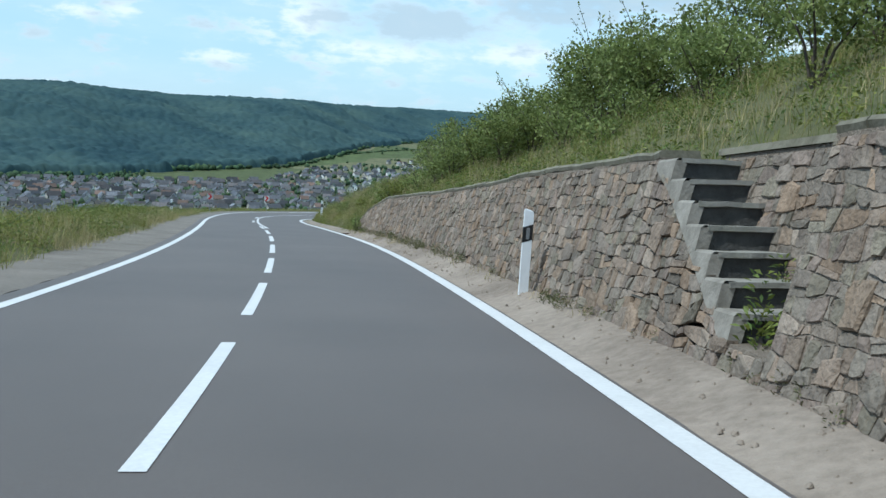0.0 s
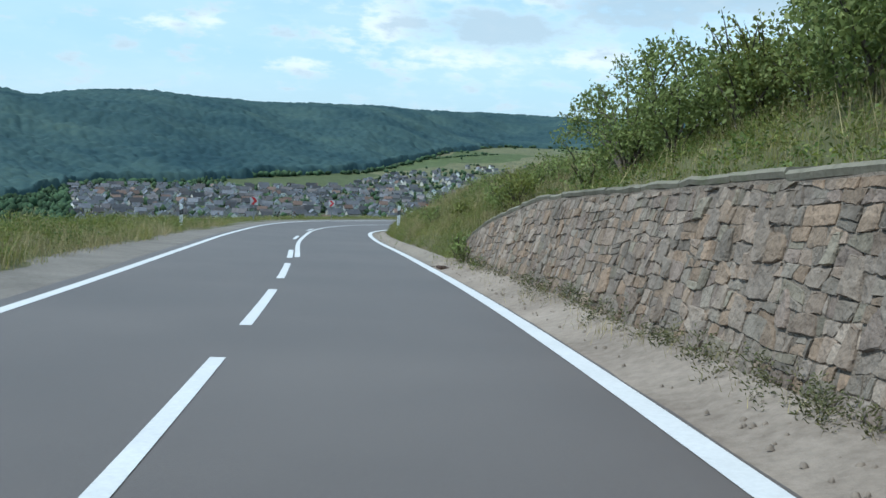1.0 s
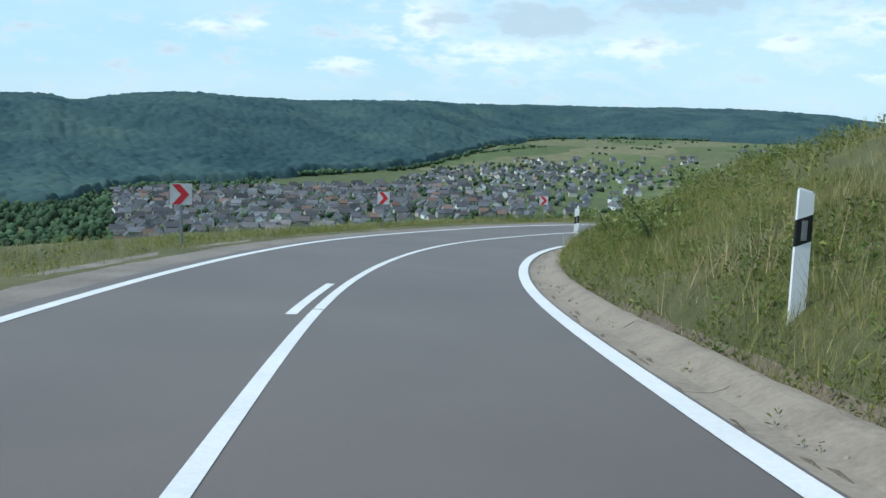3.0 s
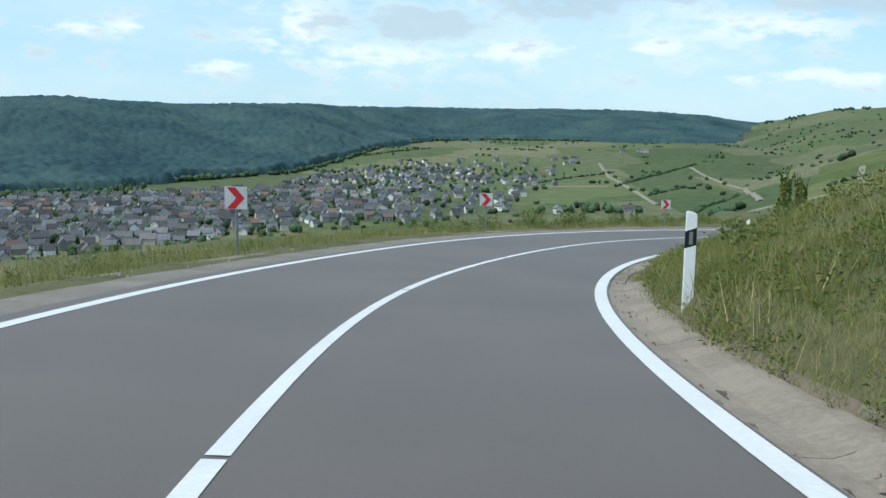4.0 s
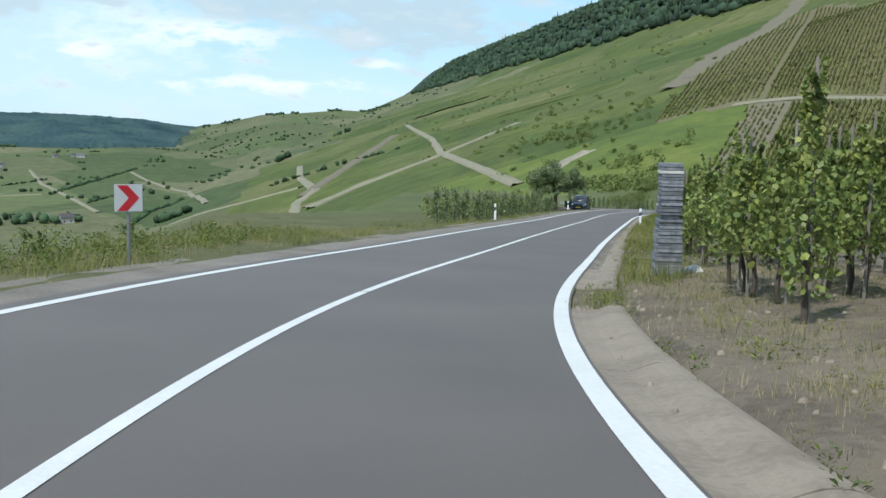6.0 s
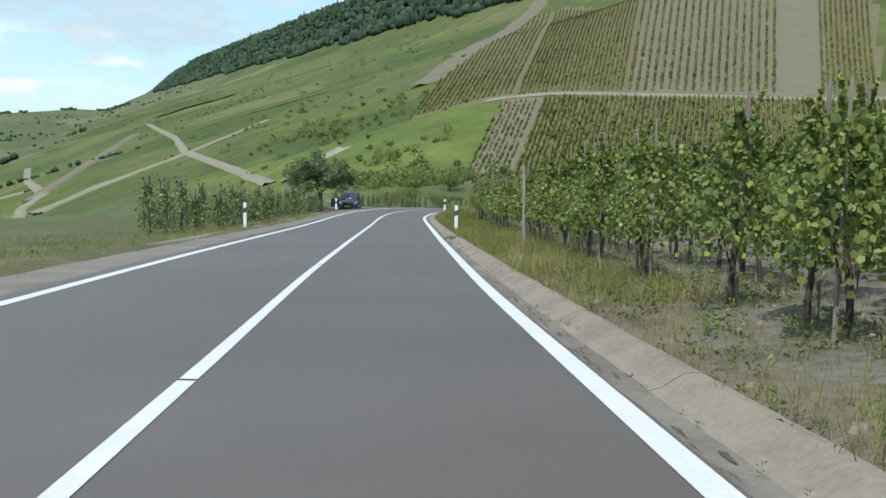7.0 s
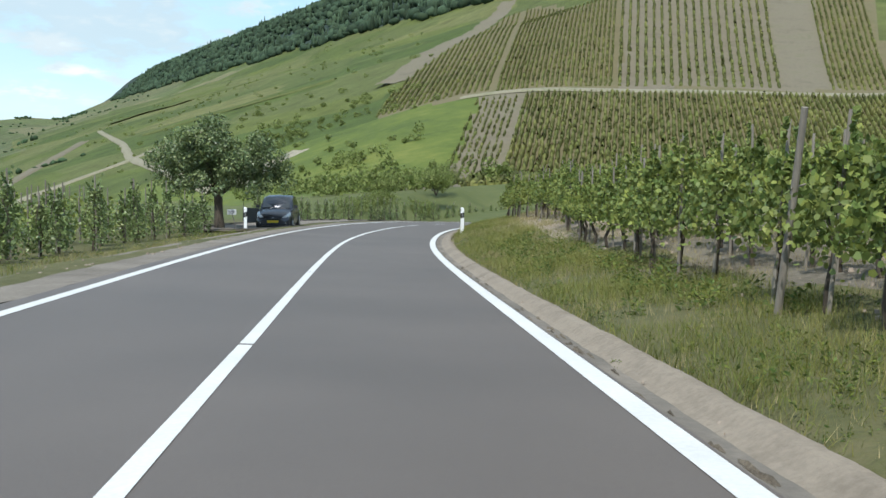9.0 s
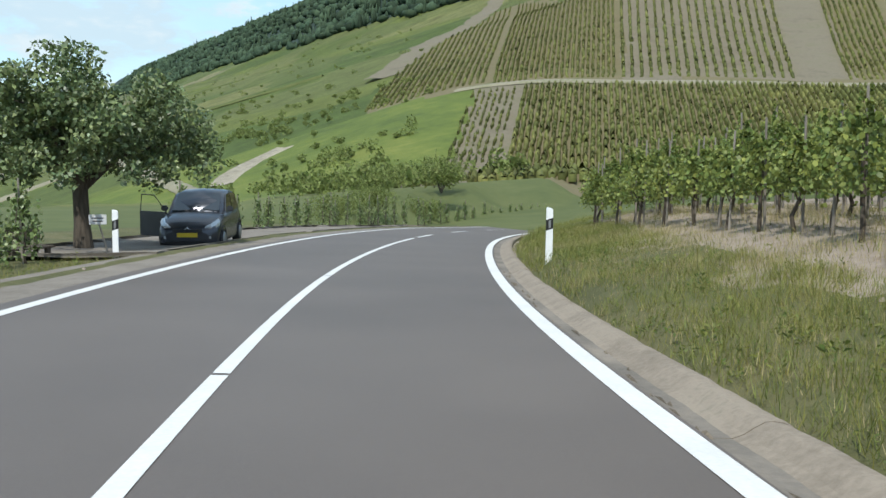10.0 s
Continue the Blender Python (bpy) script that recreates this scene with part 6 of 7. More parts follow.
def arching_shrub():
    """Tall open shrub: thin branches arch out of one stock, leafy towards their ends."""
    rng = random.Random(57)
    foot = stand(37.4, 5.1)
    ob = thing("arching_shrub", "tall open shrub with thin arching leafy branches behind the wall", "bush", "bushes on the banks beside the road", where=Matrix.Translation(foot.translation))
    o = foot.translation
    pts = []
    for s, lat, h in ((41.0, 5.0, 3.75), (41.4, 4.9, 3.4), (42.8, 5.0, 3.1), (40.2, 5.2, 4.0), (39.6, 4.8, 3.7), (38.6, 5.3, 4.35), (36.6, 5.3, 4.3), (35.6, 5.2, 4.1), (34.4, 5.2, 3.9), (33.6, 5.4, 3.7), (37.6, 5.6, 4.4)):
        e = at(s, lat, h) - o
        k = Vector((e.x * 0.35, e.y * 0.35, max(e.z * 0.85, 1.2)))
        line = [(1 - f) ** 2 * Vector((0, 0, -0.15)) + 2 * f * (1 - f) * k * 1.08 + f * f * e for f in [n / 7 for n in range(8)]]
        bm = bmesh.new()
        tube(bm, line, list(np.linspace(0.028, 0.005, 8)), 6)
        part("branch", bm, BARK, ob)
        for f in [0.35 + 0.65 * n / 59 for n in range(60)]:
            q = (1 - f) ** 2 * Vector((0, 0, -0.15)) + 2 * f * (1 - f) * k * 1.08 + f * f * e
            w = 0.17 * (1.15 - 0.6 * f)
            for _ in range(4):
                pts.append((q.x + rng.gauss(0, w), q.y + rng.gauss(0, w), q.z + rng.gauss(0, w)))
        for _ in range(3):
            f = rng.uniform(0.5, 0.9)
            q = (1 - f) ** 2 * Vector((0, 0, -0.15)) + 2 * f * (1 - f) * k * 1.08 + f * f * e
            t = q + Vector((rng.uniform(-0.5, 0.5), rng.uniform(-0.2, 0.6), rng.uniform(0.1, 0.45)))
            bm = bmesh.new()
            tube(bm, [q, (q + t) / 2 + Vector((0, 0, 0.04)), t], [0.008, 0.006, 0.003], 5)
            part("twig", bm, BARK, ob)
            for g in np.linspace(0.2, 1, 14):
                u = q.lerp(t, float(g))
                pts.append((u.x + rng.gauss(0, 0.06), u.y + rng.gauss(0, 0.06), u.z + rng.gauss(0, 0.06)))
    V, F = leaves(rng, pts, 0.095, 0.45, 4, 0.5)
    part("foliage", quick_mesh("foliage", V, F, [BUSH_LEAF]), None, ob)


arching_shrub()


def build_tree():
    rng = random.Random(31)
    ob = thing("roadside_tree", "broad-crowned leafy tree with a short dark trunk by the lay-by", "tree", where=stand(206.8, -7.95, 20))
    bm = bmesh.new()
    tube(bm, [(0, 0, -0.3), (0.02, 0, 0.0), (0.0, 0.02, 0.7), (-0.02, 0, 1.5), (0.03, 0, 2.3), (0.08, 0.1, 3.4)], [0.36, 0.25, 0.19, 0.18, 0.12, 0.05], 12)
    part("trunk", bm, BARK, ob)
    limbs = [(-2.2, 0.4, 2.7), (-1.3, -1.1, 3.5), (0.2, 0.8, 4.0), (1.6, -0.6, 3.5), (2.6, 0.4, 2.6), (0.6, -2.0, 2.8), (-0.4, 2.2, 3.0), (1.8, 1.6, 3.0), (-1.7, 1.5, 3.3)]
    lobes = []
    for x, y, z in limbs:
        bm = bmesh.new()
        tube(bm, [(0, 0, 1.45), (x * 0.35, y * 0.35, 1.75 + (z - 1.6) * 0.55), (x * 0.7, y * 0.7, z - 0.1), (x, y, z)], [0.09, 0.06, 0.035, 0.015], 7)
        part("limb", bm, BARK, ob)
        for f in (0.45, 0.7, 0.9, 1.08):
            for _ in range(2):
                lobes.append((x * f + rng.uniform(-0.4, 0.4), y * f + rng.uniform(-0.4, 0.4), 1.95 + (z - 1.8) * f + rng.uniform(-0.3, 0.4), rng.uniform(0.36, 0.66)))
    for _ in range(16):
        a, r = rng.uniform(0, 2 * math.pi), rng.uniform(0.2, 1.7)
        lobes.append((r * math.cos(a), r * math.sin(a), rng.uniform(3.1, 4.2) - 0.28 * r, rng.uniform(0.4, 0.7)))
    # low sprays that hang over the bench and the car
    for _ in range(16):
        a, r = rng.uniform(0, 2 * math.pi), rng.uniform(1.2, 2.5)
        lobes.append((0.25 + r * math.cos(a), r * math.sin(a), rng.uniform(1.75, 2.3), rng.uniform(0.28, 0.5)))
    lobes += [(-0.6, -0.4, 4.55, 0.42), (-0.2, 0.0, 4.65, 0.34), (-1.3, 0.2, 4.15, 0.4), (2.9, -0.2, 2.1, 0.4), (-2.4, 0.0, 2.2, 0.4), (2.7, -0.9, 1.8, 0.3)]
    V, F = leaves(rng, crown_points(rng, lobes, 25000), 0.125, 0.5, 4, 0.6)
    part("crown", quick_mesh("crown", V, F, [TREE_LEAF]), None, ob)


build_tree()

# bench and small sign under the tree
bench = thing("bench", "dark weathered wooden bench under the tree", "bench", where=stand(203.7, -8.0, 62, -0.2))
for k in range(3):
    bm = bmesh.new()
    box(bm, -0.75, 0.75, -0.22 + 0.155 * k, -0.09 + 0.155 * k, 0.41, 0.45, 0.008)
    part("seat_board", bm, BARK, bench)
for k in range(2):
    bm = bmesh.new()
    box(bm, -0.75, 0.75, 0.24 + 0.03 * k, 0.27 + 0.03 * k, 0.55 + 0.17 * k, 0.67 + 0.17 * k, 0.008)
    part("back_board", bm, BARK, bench)
for x in (-0.6, 0.6):
    bm = bmesh.new()
    box(bm, x - 0.05, x + 0.05, -0.2, -0.1, -0.2, 0.41, 0.008)
    part("leg", bm, BARK, bench)
    bm = bmesh.new()
    tube(bm, [(x, 0.18, -0.2), (x, 0.2, 0.45), (x, 0.30, 0.9)], [0.045, 0.045, 0.04], 6)
    part("back_post", bm, BARK, bench)
small_sign = thing("small_sign", "small white board on a leaning wooden post", "sign", where=stand(205.4, -7.0, 10))
bm = bmesh.new()
tube(bm, [(0.22, 0.1, -0.1), (0, 0, 0.78)], [0.022, 0.02], 6)
part("post", bm, WOOD_OLD, small_sign)
bm = bmesh.new()
box(bm, -0.19, 0.19, -0.035, -0.022, 0.70, 0.92, 0.004)
board = part("board", bm, SIGN_WHITE, small_sign)
bm = bmesh.new()
for k, w in enumerate((0.13, 0.11)):
    box(bm, -w, w, -0.038, -0.0352, 0.83 - 0.07 * k, 0.855 - 0.07 * k)
part("line_of_writing", bm, TRIM, board, "two dark bars of faded writing")


# ---- grass ----
def blades(rng_seed, pts, tall, wide=0.012, lean=0.35, plain=False):
    """Bent grass blades at the places given; tall is an array."""
    r = np.random.RandomState(rng_seed)
    p = np.asarray(pts, float)
    n = len(p)
    tall = np.asarray(tall, float) * r.uniform(0.6, 1.2, n)
    a = r.uniform(0, 2 * np.pi, n)
    d = np.stack([np.cos(a), np.sin(a), 0 * a], 1)
    t = np.stack([-np.sin(a), np.cos(a), 0 * a], 1)
    l = (r.uniform(0.1, 1, n) * lean * tall)[:, None]
    w = (wide * r.uniform(0.6, 1.4, n) * np.clip(tall / 0.35, 0.6, 1.6))[:, None]
    up = np.array([0, 0, 1.0]) * tall[:, None]
    V = np.stack([p - t * w, p + t * w, p + t * w * 0.7 + d * l * 0.35 + up * 0.6, p - t * w * 0.7 + d * l * 0.35 + up * 0.6, p + d * l + up], 1).reshape(-1, 3)
    o = np.arange(n)[:, None] * 5
    F = np.concatenate([o + np.array([0, 1, 2]), o + np.array([0, 2, 3]), o + np.array([3, 2, 4])])
    if plain:
        F = o + np.array([0, 1, 4])
    return V, F


def sow(name, label, zones, mat, seed, wide=0.012, clump=7, lean=0.35, plain=False):
    """zones: (s0, s1, lat0, lat1, blades per square metre, height)."""
    r = np.random.RandomState(seed)
    P, T = [], []
    for s0, s1, l0, l1, dens, tall in zones:
        m = int((s1 - s0) * (l1 - l0) * dens / clump)
        for s, lat in zip(r.uniform(s0, s1, m), r.uniform(l0, l1, m)):
            g = noise.noise(Vector((s * 0.35, lat * 0.5, seed)))
            if g < -0.42:
                continue
            p = at(s, lat)
            z = ground_z(s, lat)
            hh = tall * (1 + 0.9 * g) * (1 + 0.5 * noise.noise(Vector((s * 1.7, lat * 1.7, 4.0))))
            for dx, dy in r.normal(0, 0.10, (clump, 2)):
                P.append((p.x + dx, p.y + dy, z - 0.03))
                T.append(hh)
    V, F = blades(seed, P, T, wide, lean, plain)
    tagged(new(name, quick_mesh(name, V, F, [mat])), label, "grass", kind="stuff")


sow("verge_grass", "fine green grass on the verges and banks", [
    (4, 66, -8.0, -5.05, 100, 0.30), (66, 140, -7.6, -5.1, 100, 0.24), (140, 204, -7.3, -5.3, 60, 0.16), (150, 204, -10, -7.3, 20, 0.2),
    (0, 45, 3.45, 6.5, 110, 0.22), (0, 41, 3.22, 3.6, 240, 0.17), (0, 48, 6.5, 9, 50, 0.36), (41.4, 98, 2.55, 5.0, 70, 0.17), (42, 98, 5.0, 6.5, 90, 0.22), (44, 98, 6.5, 9, 60, 0.30), (99, 126, 3.1, 7.0, 90, 0.12), (90.4, 93.8, 2.1, 2.5, 300, 0.12), (119.3, 122.7, 1.95, 2.5, 260, 0.16), (156, 158.2, 1.95, 2.5, 260, 0.14), (123, 131, 2.5, 3.6, 160, 0.25),
    (126, 136, 2.5, 4.4, 90, 0.14), (136, 168, 2.48, 4.6, 200, 0.24), (162, 214, 2.45, 5.0, 150, 0.15), (185, 214, 5.2, 9, 60, 0.15), (214, 262, 2.6, 6, 70, 0.2)], GRASS, 3, 0.006, 10, 1.1, True)
sow("short_grass", "dense short grass on the cut bank", [(42, 102, 2.46, 3.4, 1000, 0.13), (44, 101, 3.4, 5.0, 800, 0.16), (162, 214, 2.46, 4.8, 620, 0.15), (136, 162, 2.46, 4.2, 380, 0.14), (101, 126, 3.0, 6.0, 90, 0.06), (126, 136, 2.46, 3.6, 160, 0.08)], GRASS, 8, 0.0055, 12, 1.2, True)
sow("dry_grass", "straw-coloured dry grass among the green", [
    (4, 66, -8.0, -5.1, 150, 0.32), (66, 140, -7.6, -5.1, 55, 0.2), (140, 204, -7.0, -5.2, 45, 0.14), (0, 36, 3.5, 10, 30, 0.36), (36, 46, 3.4, 9, 60, 0.34), (42, 66, 2.6, 9, 110, 0.36), (66, 84, 2.6, 9, 45, 0.28), (184, 214, 2.6, 5.2, 200, 0.13), (84, 98, 2.8, 9, 40, 0.24), (98, 112, 4.4, 9, 200, 0.20), (86, 98, 4.6, 9, 130, 0.24),
    (100, 136, 2.6, 7.0, 220, 0.08), (112, 130, 2.5, 4.0, 80, 0.12), (136, 165, 2.48, 6.0, 190, 0.14), (136, 156, 2.55, 4.2, 80, 0.30), (165, 214, 2.45, 5.4, 150, 0.14), (170, 214, 5.2, 9, 200, 0.15), (26, 41, 2.1, 2.44, 160, 0.16), (8, 26, 2.25, 2.44, 110, 0.13), (42, 98, 2.45, 3.2, 70, 0.15)], DRY, 4, 0.004, 8, 0.9, True)


# herbs: tufts of pointed leaves that stand up and bend outwards, on the banks, at the wall's foot, in the stair and under the vines
def herbs(name, label, zones, mat, seed, slim=0.17, longest=0.085):
    """zones: (s0, s1, lat0, lat1, tufts per square metre, height, leaves a tuft)."""
    r = np.random.RandomState(seed)
    base, out, size = [], [], []
    for s0, s1, l0, l1, dens, tall, count in zones:
        for _ in range(int((s1 - s0) * (l1 - l0) * dens)):
            s, lat = r.uniform(s0, s1), r.uniform(l0, l1)
            g = noise.noise(Vector((s * 0.6, lat * 0.8, seed * 1.7)))
            if g < -0.25:
                continue
            p = at(s, lat)
            z = ground_z(s, lat)
            if NEAR_END < s < FAR_START and 2.45 < lat < 3.6:
                z = at(s, lat, step_line(s)).z
            hh = tall * r.uniform(0.45, 1.25) * (1 + 0.8 * g)
            a = r.uniform(0, 6.283, count)
            up = r.uniform(0.0, 1.0, count)
            rad = hh * 0.55 * r.uniform(0.05, 1, count)
            base.append(np.stack([p.x + np.cos(a) * rad * 0.5, p.y + np.sin(a) * rad * 0.5, z - 0.02 + hh * 0.75 * up], 1))
            out.append(np.stack([np.cos(a), np.sin(a), r.uniform(0.15, 1.5, count)], 1))
            size.append(np.clip(hh * r.uniform(0.16, 0.36, count), 0.025, longest))
    B, D, L = np.concatenate(base), np.concatenate(out), np.concatenate(size)[:, None]
    D /= np.linalg.norm(D, axis=1)[:, None]
    side = np.cross(D, r.normal(size=D.shape))
    side /= np.linalg.norm(side, axis=1)[:, None]
    sag = np.array([0, 0, -1.0]) * L * r.uniform(0.05, 0.35, (len(L), 1))
    V = np.stack([B, B + D * L * 0.5 + side * L * slim, B + D * L + sag, B + D * L * 0.5 - side * L * slim], 1).reshape(-1, 3)
    F = np.arange(len(V)).reshape(-1, 4)
    tagged(new(name, quick_mesh(name, V, F, [mat])), label, "weeds", kind="stuff")


herbs("weeds", "leafy green weeds along the verge, bank and wall foot", [
    (42, 98, 2.46, 4.4, 22, 0.22, 16), (44, 98, 4.4, 7.0, 9, 0.32, 20), (0, 44, 3.35, 5.4, 12, 0.27, 22), (0, 46, 5.4, 8.5, 7, 0.42, 26), (37, 42.5, 2.1, 2.6, 12, 0.2, 18), (5.95, 6.6, 2.55, 3.1, 26, 0.36, 26), (6.6, 9.1, 2.9, 3.3, 26, 0.24, 20),
    (4, 66, -8.4, -5.3, 11, 0.42, 18), (66, 104, -8.4, -5.4, 7, 0.20, 14), (104, 134, -8.4, -5.6, 11, 0.36, 18), (142, 204, -7.4, -5.6, 5, 0.18, 14), (99, 130, 3.0, 7.0, 9, 0.10, 12), (128, 160, 2.55, 5.4, 12, 0.22, 18), (156, 214, 2.5, 5.2, 10, 0.14, 14), (165, 214, 2.5, 3.6, 7, 0.20, 16), (172, 190, 2.9, 4.4, 12, 0.32, 24), (43, 100, 2.36, 2.62, 26, 0.17, 16), (100, 205, 2.40, 2.62, 18, 0.13, 14), (158, 172, 2.7, 4.2, 7, 0.18, 24), (119.2, 122.8, 2.0, 2.5, 20, 0.14, 14), (128, 172, 1.98, 2.2, 4, 0.09, 12), (45, 72, 1.95, 2.15, 3, 0.10, 12)], WEED, 91)
herbs("foot_weeds", "half-dry brownish green weeds along the foot of the wall", [
    (18, 41.5, 2.24, 2.46, 46, 0.26, 34), (20, 41, 2.08, 2.26, 9, 0.12, 20), (2, 20, 2.32, 2.46, 22, 0.16, 24), (10.5, 11.6, 2.2, 2.44, 60, 0.24, 34)], FOOT_WEED, 93, 0.13, 0.045)
herbs("flowering_weeds", "yellow-green flowering weeds scattered over the bank", [
    (0, 44, 3.6, 8.5, 1.0, 0.42, 30), (42, 66, 3.0, 7.5, 1.6, 0.36, 28), (66, 98, 3.0, 7.5, 0.7, 0.36, 28), (4, 66, -8.4, -5.6, 1.6, 0.45, 28), (66, 140, -8.4, -5.6, 0.6, 0.22, 22), (100, 214, 2.6, 6.0, 0.5, 0.14, 18)], BLOOM, 92, 0.2)

# small stones and grit on the verge and under the vines
V, F = [], []
for s0, s1, l0, l1, m, r0 in ((4, 41, 1.92, 2.42, 420, 0.011), (100, 165, 2.6, 9.0, 1300, 0.022), (165, 214, 4.2, 8.0, 500, 0.028), (44, 200, 2.0, 2.25, 220, 0.014), (0, 200, -5.4, -4.6, 500, 0.018)):
    for _ in range(m):
        s, lat = _rng.uniform(s0, s1), _rng.uniform(l0, l1)
        p = at(s, lat)
        z = (ground_z(s, lat) if abs(lat) > 2.3 or s < 41 else at(s, lat).z) - (0.015 if lat < 0 else 0.0)
        q = r0 * _rng.uniform(0.5, 1.9)
        o = len(V)
        for k in range(4):
            a = k * 1.571 + _rng.uniform(-0.4, 0.4)
            V.append((p.x + q * math.cos(a) * 1.3, p.y + q * math.sin(a), z - 0.01))
        for k in range(4):
            a = k * 1.571 + _rng.uniform(-0.4, 0.4)
            V.append((p.x + q * 0.6 * math.cos(a) * 1.3, p.y + q * 0.6 * math.sin(a), z + q * _rng.uniform(0.5, 0.9)))
        F += [(o, o + 1, o + 5, o + 4), (o + 1, o + 2, o + 6, o + 5), (o + 2, o + 3, o + 7, o + 6), (o + 3, o, o + 4, o + 7), (o + 4, o + 5, o + 6, o + 7)]
tagged(new("loose_stones", quick_mesh("loose_stones", np.array(V), np.array(F), [SAND])), "small loose stones and grit beside the road", "gravel", kind="stuff")
strip("lay_by", 203.5, 244, -8.6, -5.1, 0.02, GRAVEL, "grey gravel lay-by beside the road", "lay-by", follow=True, ragged=0.25, thick=0.12)

# washed-down earth and leaf litter lying along the road's edge
V, F = [], []
for s0, s1, l0, l1, m in ((45, 100, 1.85, 2.0, 80), (128, 205, 1.85, 1.98, 190)):
    for _ in range(m):
        s, lat = _rng.uniform(s0, s1), l0 + (l1 - l0) * _rng.random() ** 2
        lo, wi, hi = _rng.uniform(0.05, 0.28), _rng.uniform(0.008, 0.022), _rng.uniform(0.001, 0.005)
        off = float(smooth(OFF_RIGHT, s)) - 1.70
        o = len(V)
        for k in range(7):
            a = k * 0.8976 + _rng.uniform(-0.25, 0.25)
            q = _rng.uniform(0.7, 1.15)
            V.append(tuple(at(s + lo * q * math.cos(a), lat + off + wi * q * math.sin(a), float(profile(s, lat)) - 0.022)))
        V.append(tuple(at(s + lo * _rng.uniform(-0.3, 0.3), lat + off, float(profile(s, lat)) + hi)))
        F += [(o + k, o + (k + 1) % 7, o + 7) for k in range(7)]
tagged(new("leaf_litter", quick_mesh("leaf_litter", np.array(V), np.array(F), [LITTER])), "dark washed-down earth and dry leaf litter along the road edge", "litter", kind="stuff")

# ---- far slope: vine rows, tracks, shrubs ----
def uv(a, b):
    """Plan coordinates on the facing slope: a away from the road, b to the right."""
    return -24 + a * 0.588 + b * 0.809, 124 + a * 0.809 - b * 0.588


def vine_rows(name, a0, a1, b0, b1, pitch, tall, wide, gap, seed, label):
    """Rows up the slope between b0 and b1, counted along the terrace track; they spread a little uphill."""
    rng = np.random.RandomState(seed)
    V, F = [], []
    for b in np.arange(b0, b1, pitch):
        end = a1 if a1 < 350 else float(np.interp(b, [-17, 10, 23, 72], [800, 680, 578, 545]))
        aa = np.arange(a0, end, 2.3) + rng.uniform(0, 1)
        bb = b + (0.045 + 0.0019 * b) * (aa - 350)
        x, y = uv(aa, bb + rng.normal(0, 0.13, len(aa)))
        z = land(x, y) + 0.1
        near = np.sqrt(((x[:, None] - RP[None, ::16, 0]) ** 2 + (y[:, None] - RP[None, ::16, 1]) ** 2).min(1))
        cut = np.interp(aa, STRIP_A, STRIP_K)
        for i in range(len(aa) - 1):
            if rng.rand() < gap or near[i] < 15 or (a0 > 350 and bb[i] / aa[i] < cut[i]):
                continue
            o = len(V)
            for j in (i, i + 1):
                h = tall * rng.uniform(0.75, 1.2) * min(1.0, 0.3 + 0.05 * max(0.0, min(aa[j] - a0, near[j] - 15)))
                w = wide * rng.uniform(0.6, 1.2)
                V += [(x[j] - 0.809 * w / 2, y[j] + 0.588 * w / 2, z[j] - 0.6), (x[j] - 0.809 * w / 2, y[j] + 0.588 * w / 2, z[j] + 0.55 * h), (x[j], y[j], z[j] + h),
                      (x[j] + 0.809 * w / 2, y[j] - 0.588 * w / 2, z[j] + 0.55 * h), (x[j] + 0.809 * w / 2, y[j] - 0.588 * w / 2, z[j] - 0.6)]
            for q in range(4):
                F.append((o + q, o + q + 1, o + 6 + q, o + 5 + q))
            F.append((o + 4, o + 3, o + 1, o))
    tagged(new(name, quick_mesh(name, np.array(V), np.array(F), [ROWS])), label, "vineyard", kind="stuff")


vine_rows("vineyard_rows", 150, 346, -6.5, 116, 1.65, 1.5, 0.80, 0.07, 1, "close vine rows running straight up the steep slope")
vine_rows("vineyard_rows", 165, 346, -22, -8, 1.75, 0.9, 0.5, 0.40, 2, "young sparse vine rows on bare soil")
vine_rows("vineyard_rows", 357, 556, -16.5, 20, 1.55, 1.5, 0.75, 0.08, 3, "close vine rows running straight up the steep slope")
vine_rows("vineyard_rows", 357, 540, 22, 73, 2.75, 1.6, 0.95, 0.08, 4, "wide-set vine rows running up the steep slope")
vine_rows("vineyard_rows", 357, 540, 88, 106, 1.9, 1.5, 0.80, 0.08, 5, "close vine rows running straight up the steep slope")
vine_rows("vineyard_rows", 362, 556, -62, -18, 2.0, 1.2, 0.9, 0.12, 6, "thin young vine rows on the steep slope")


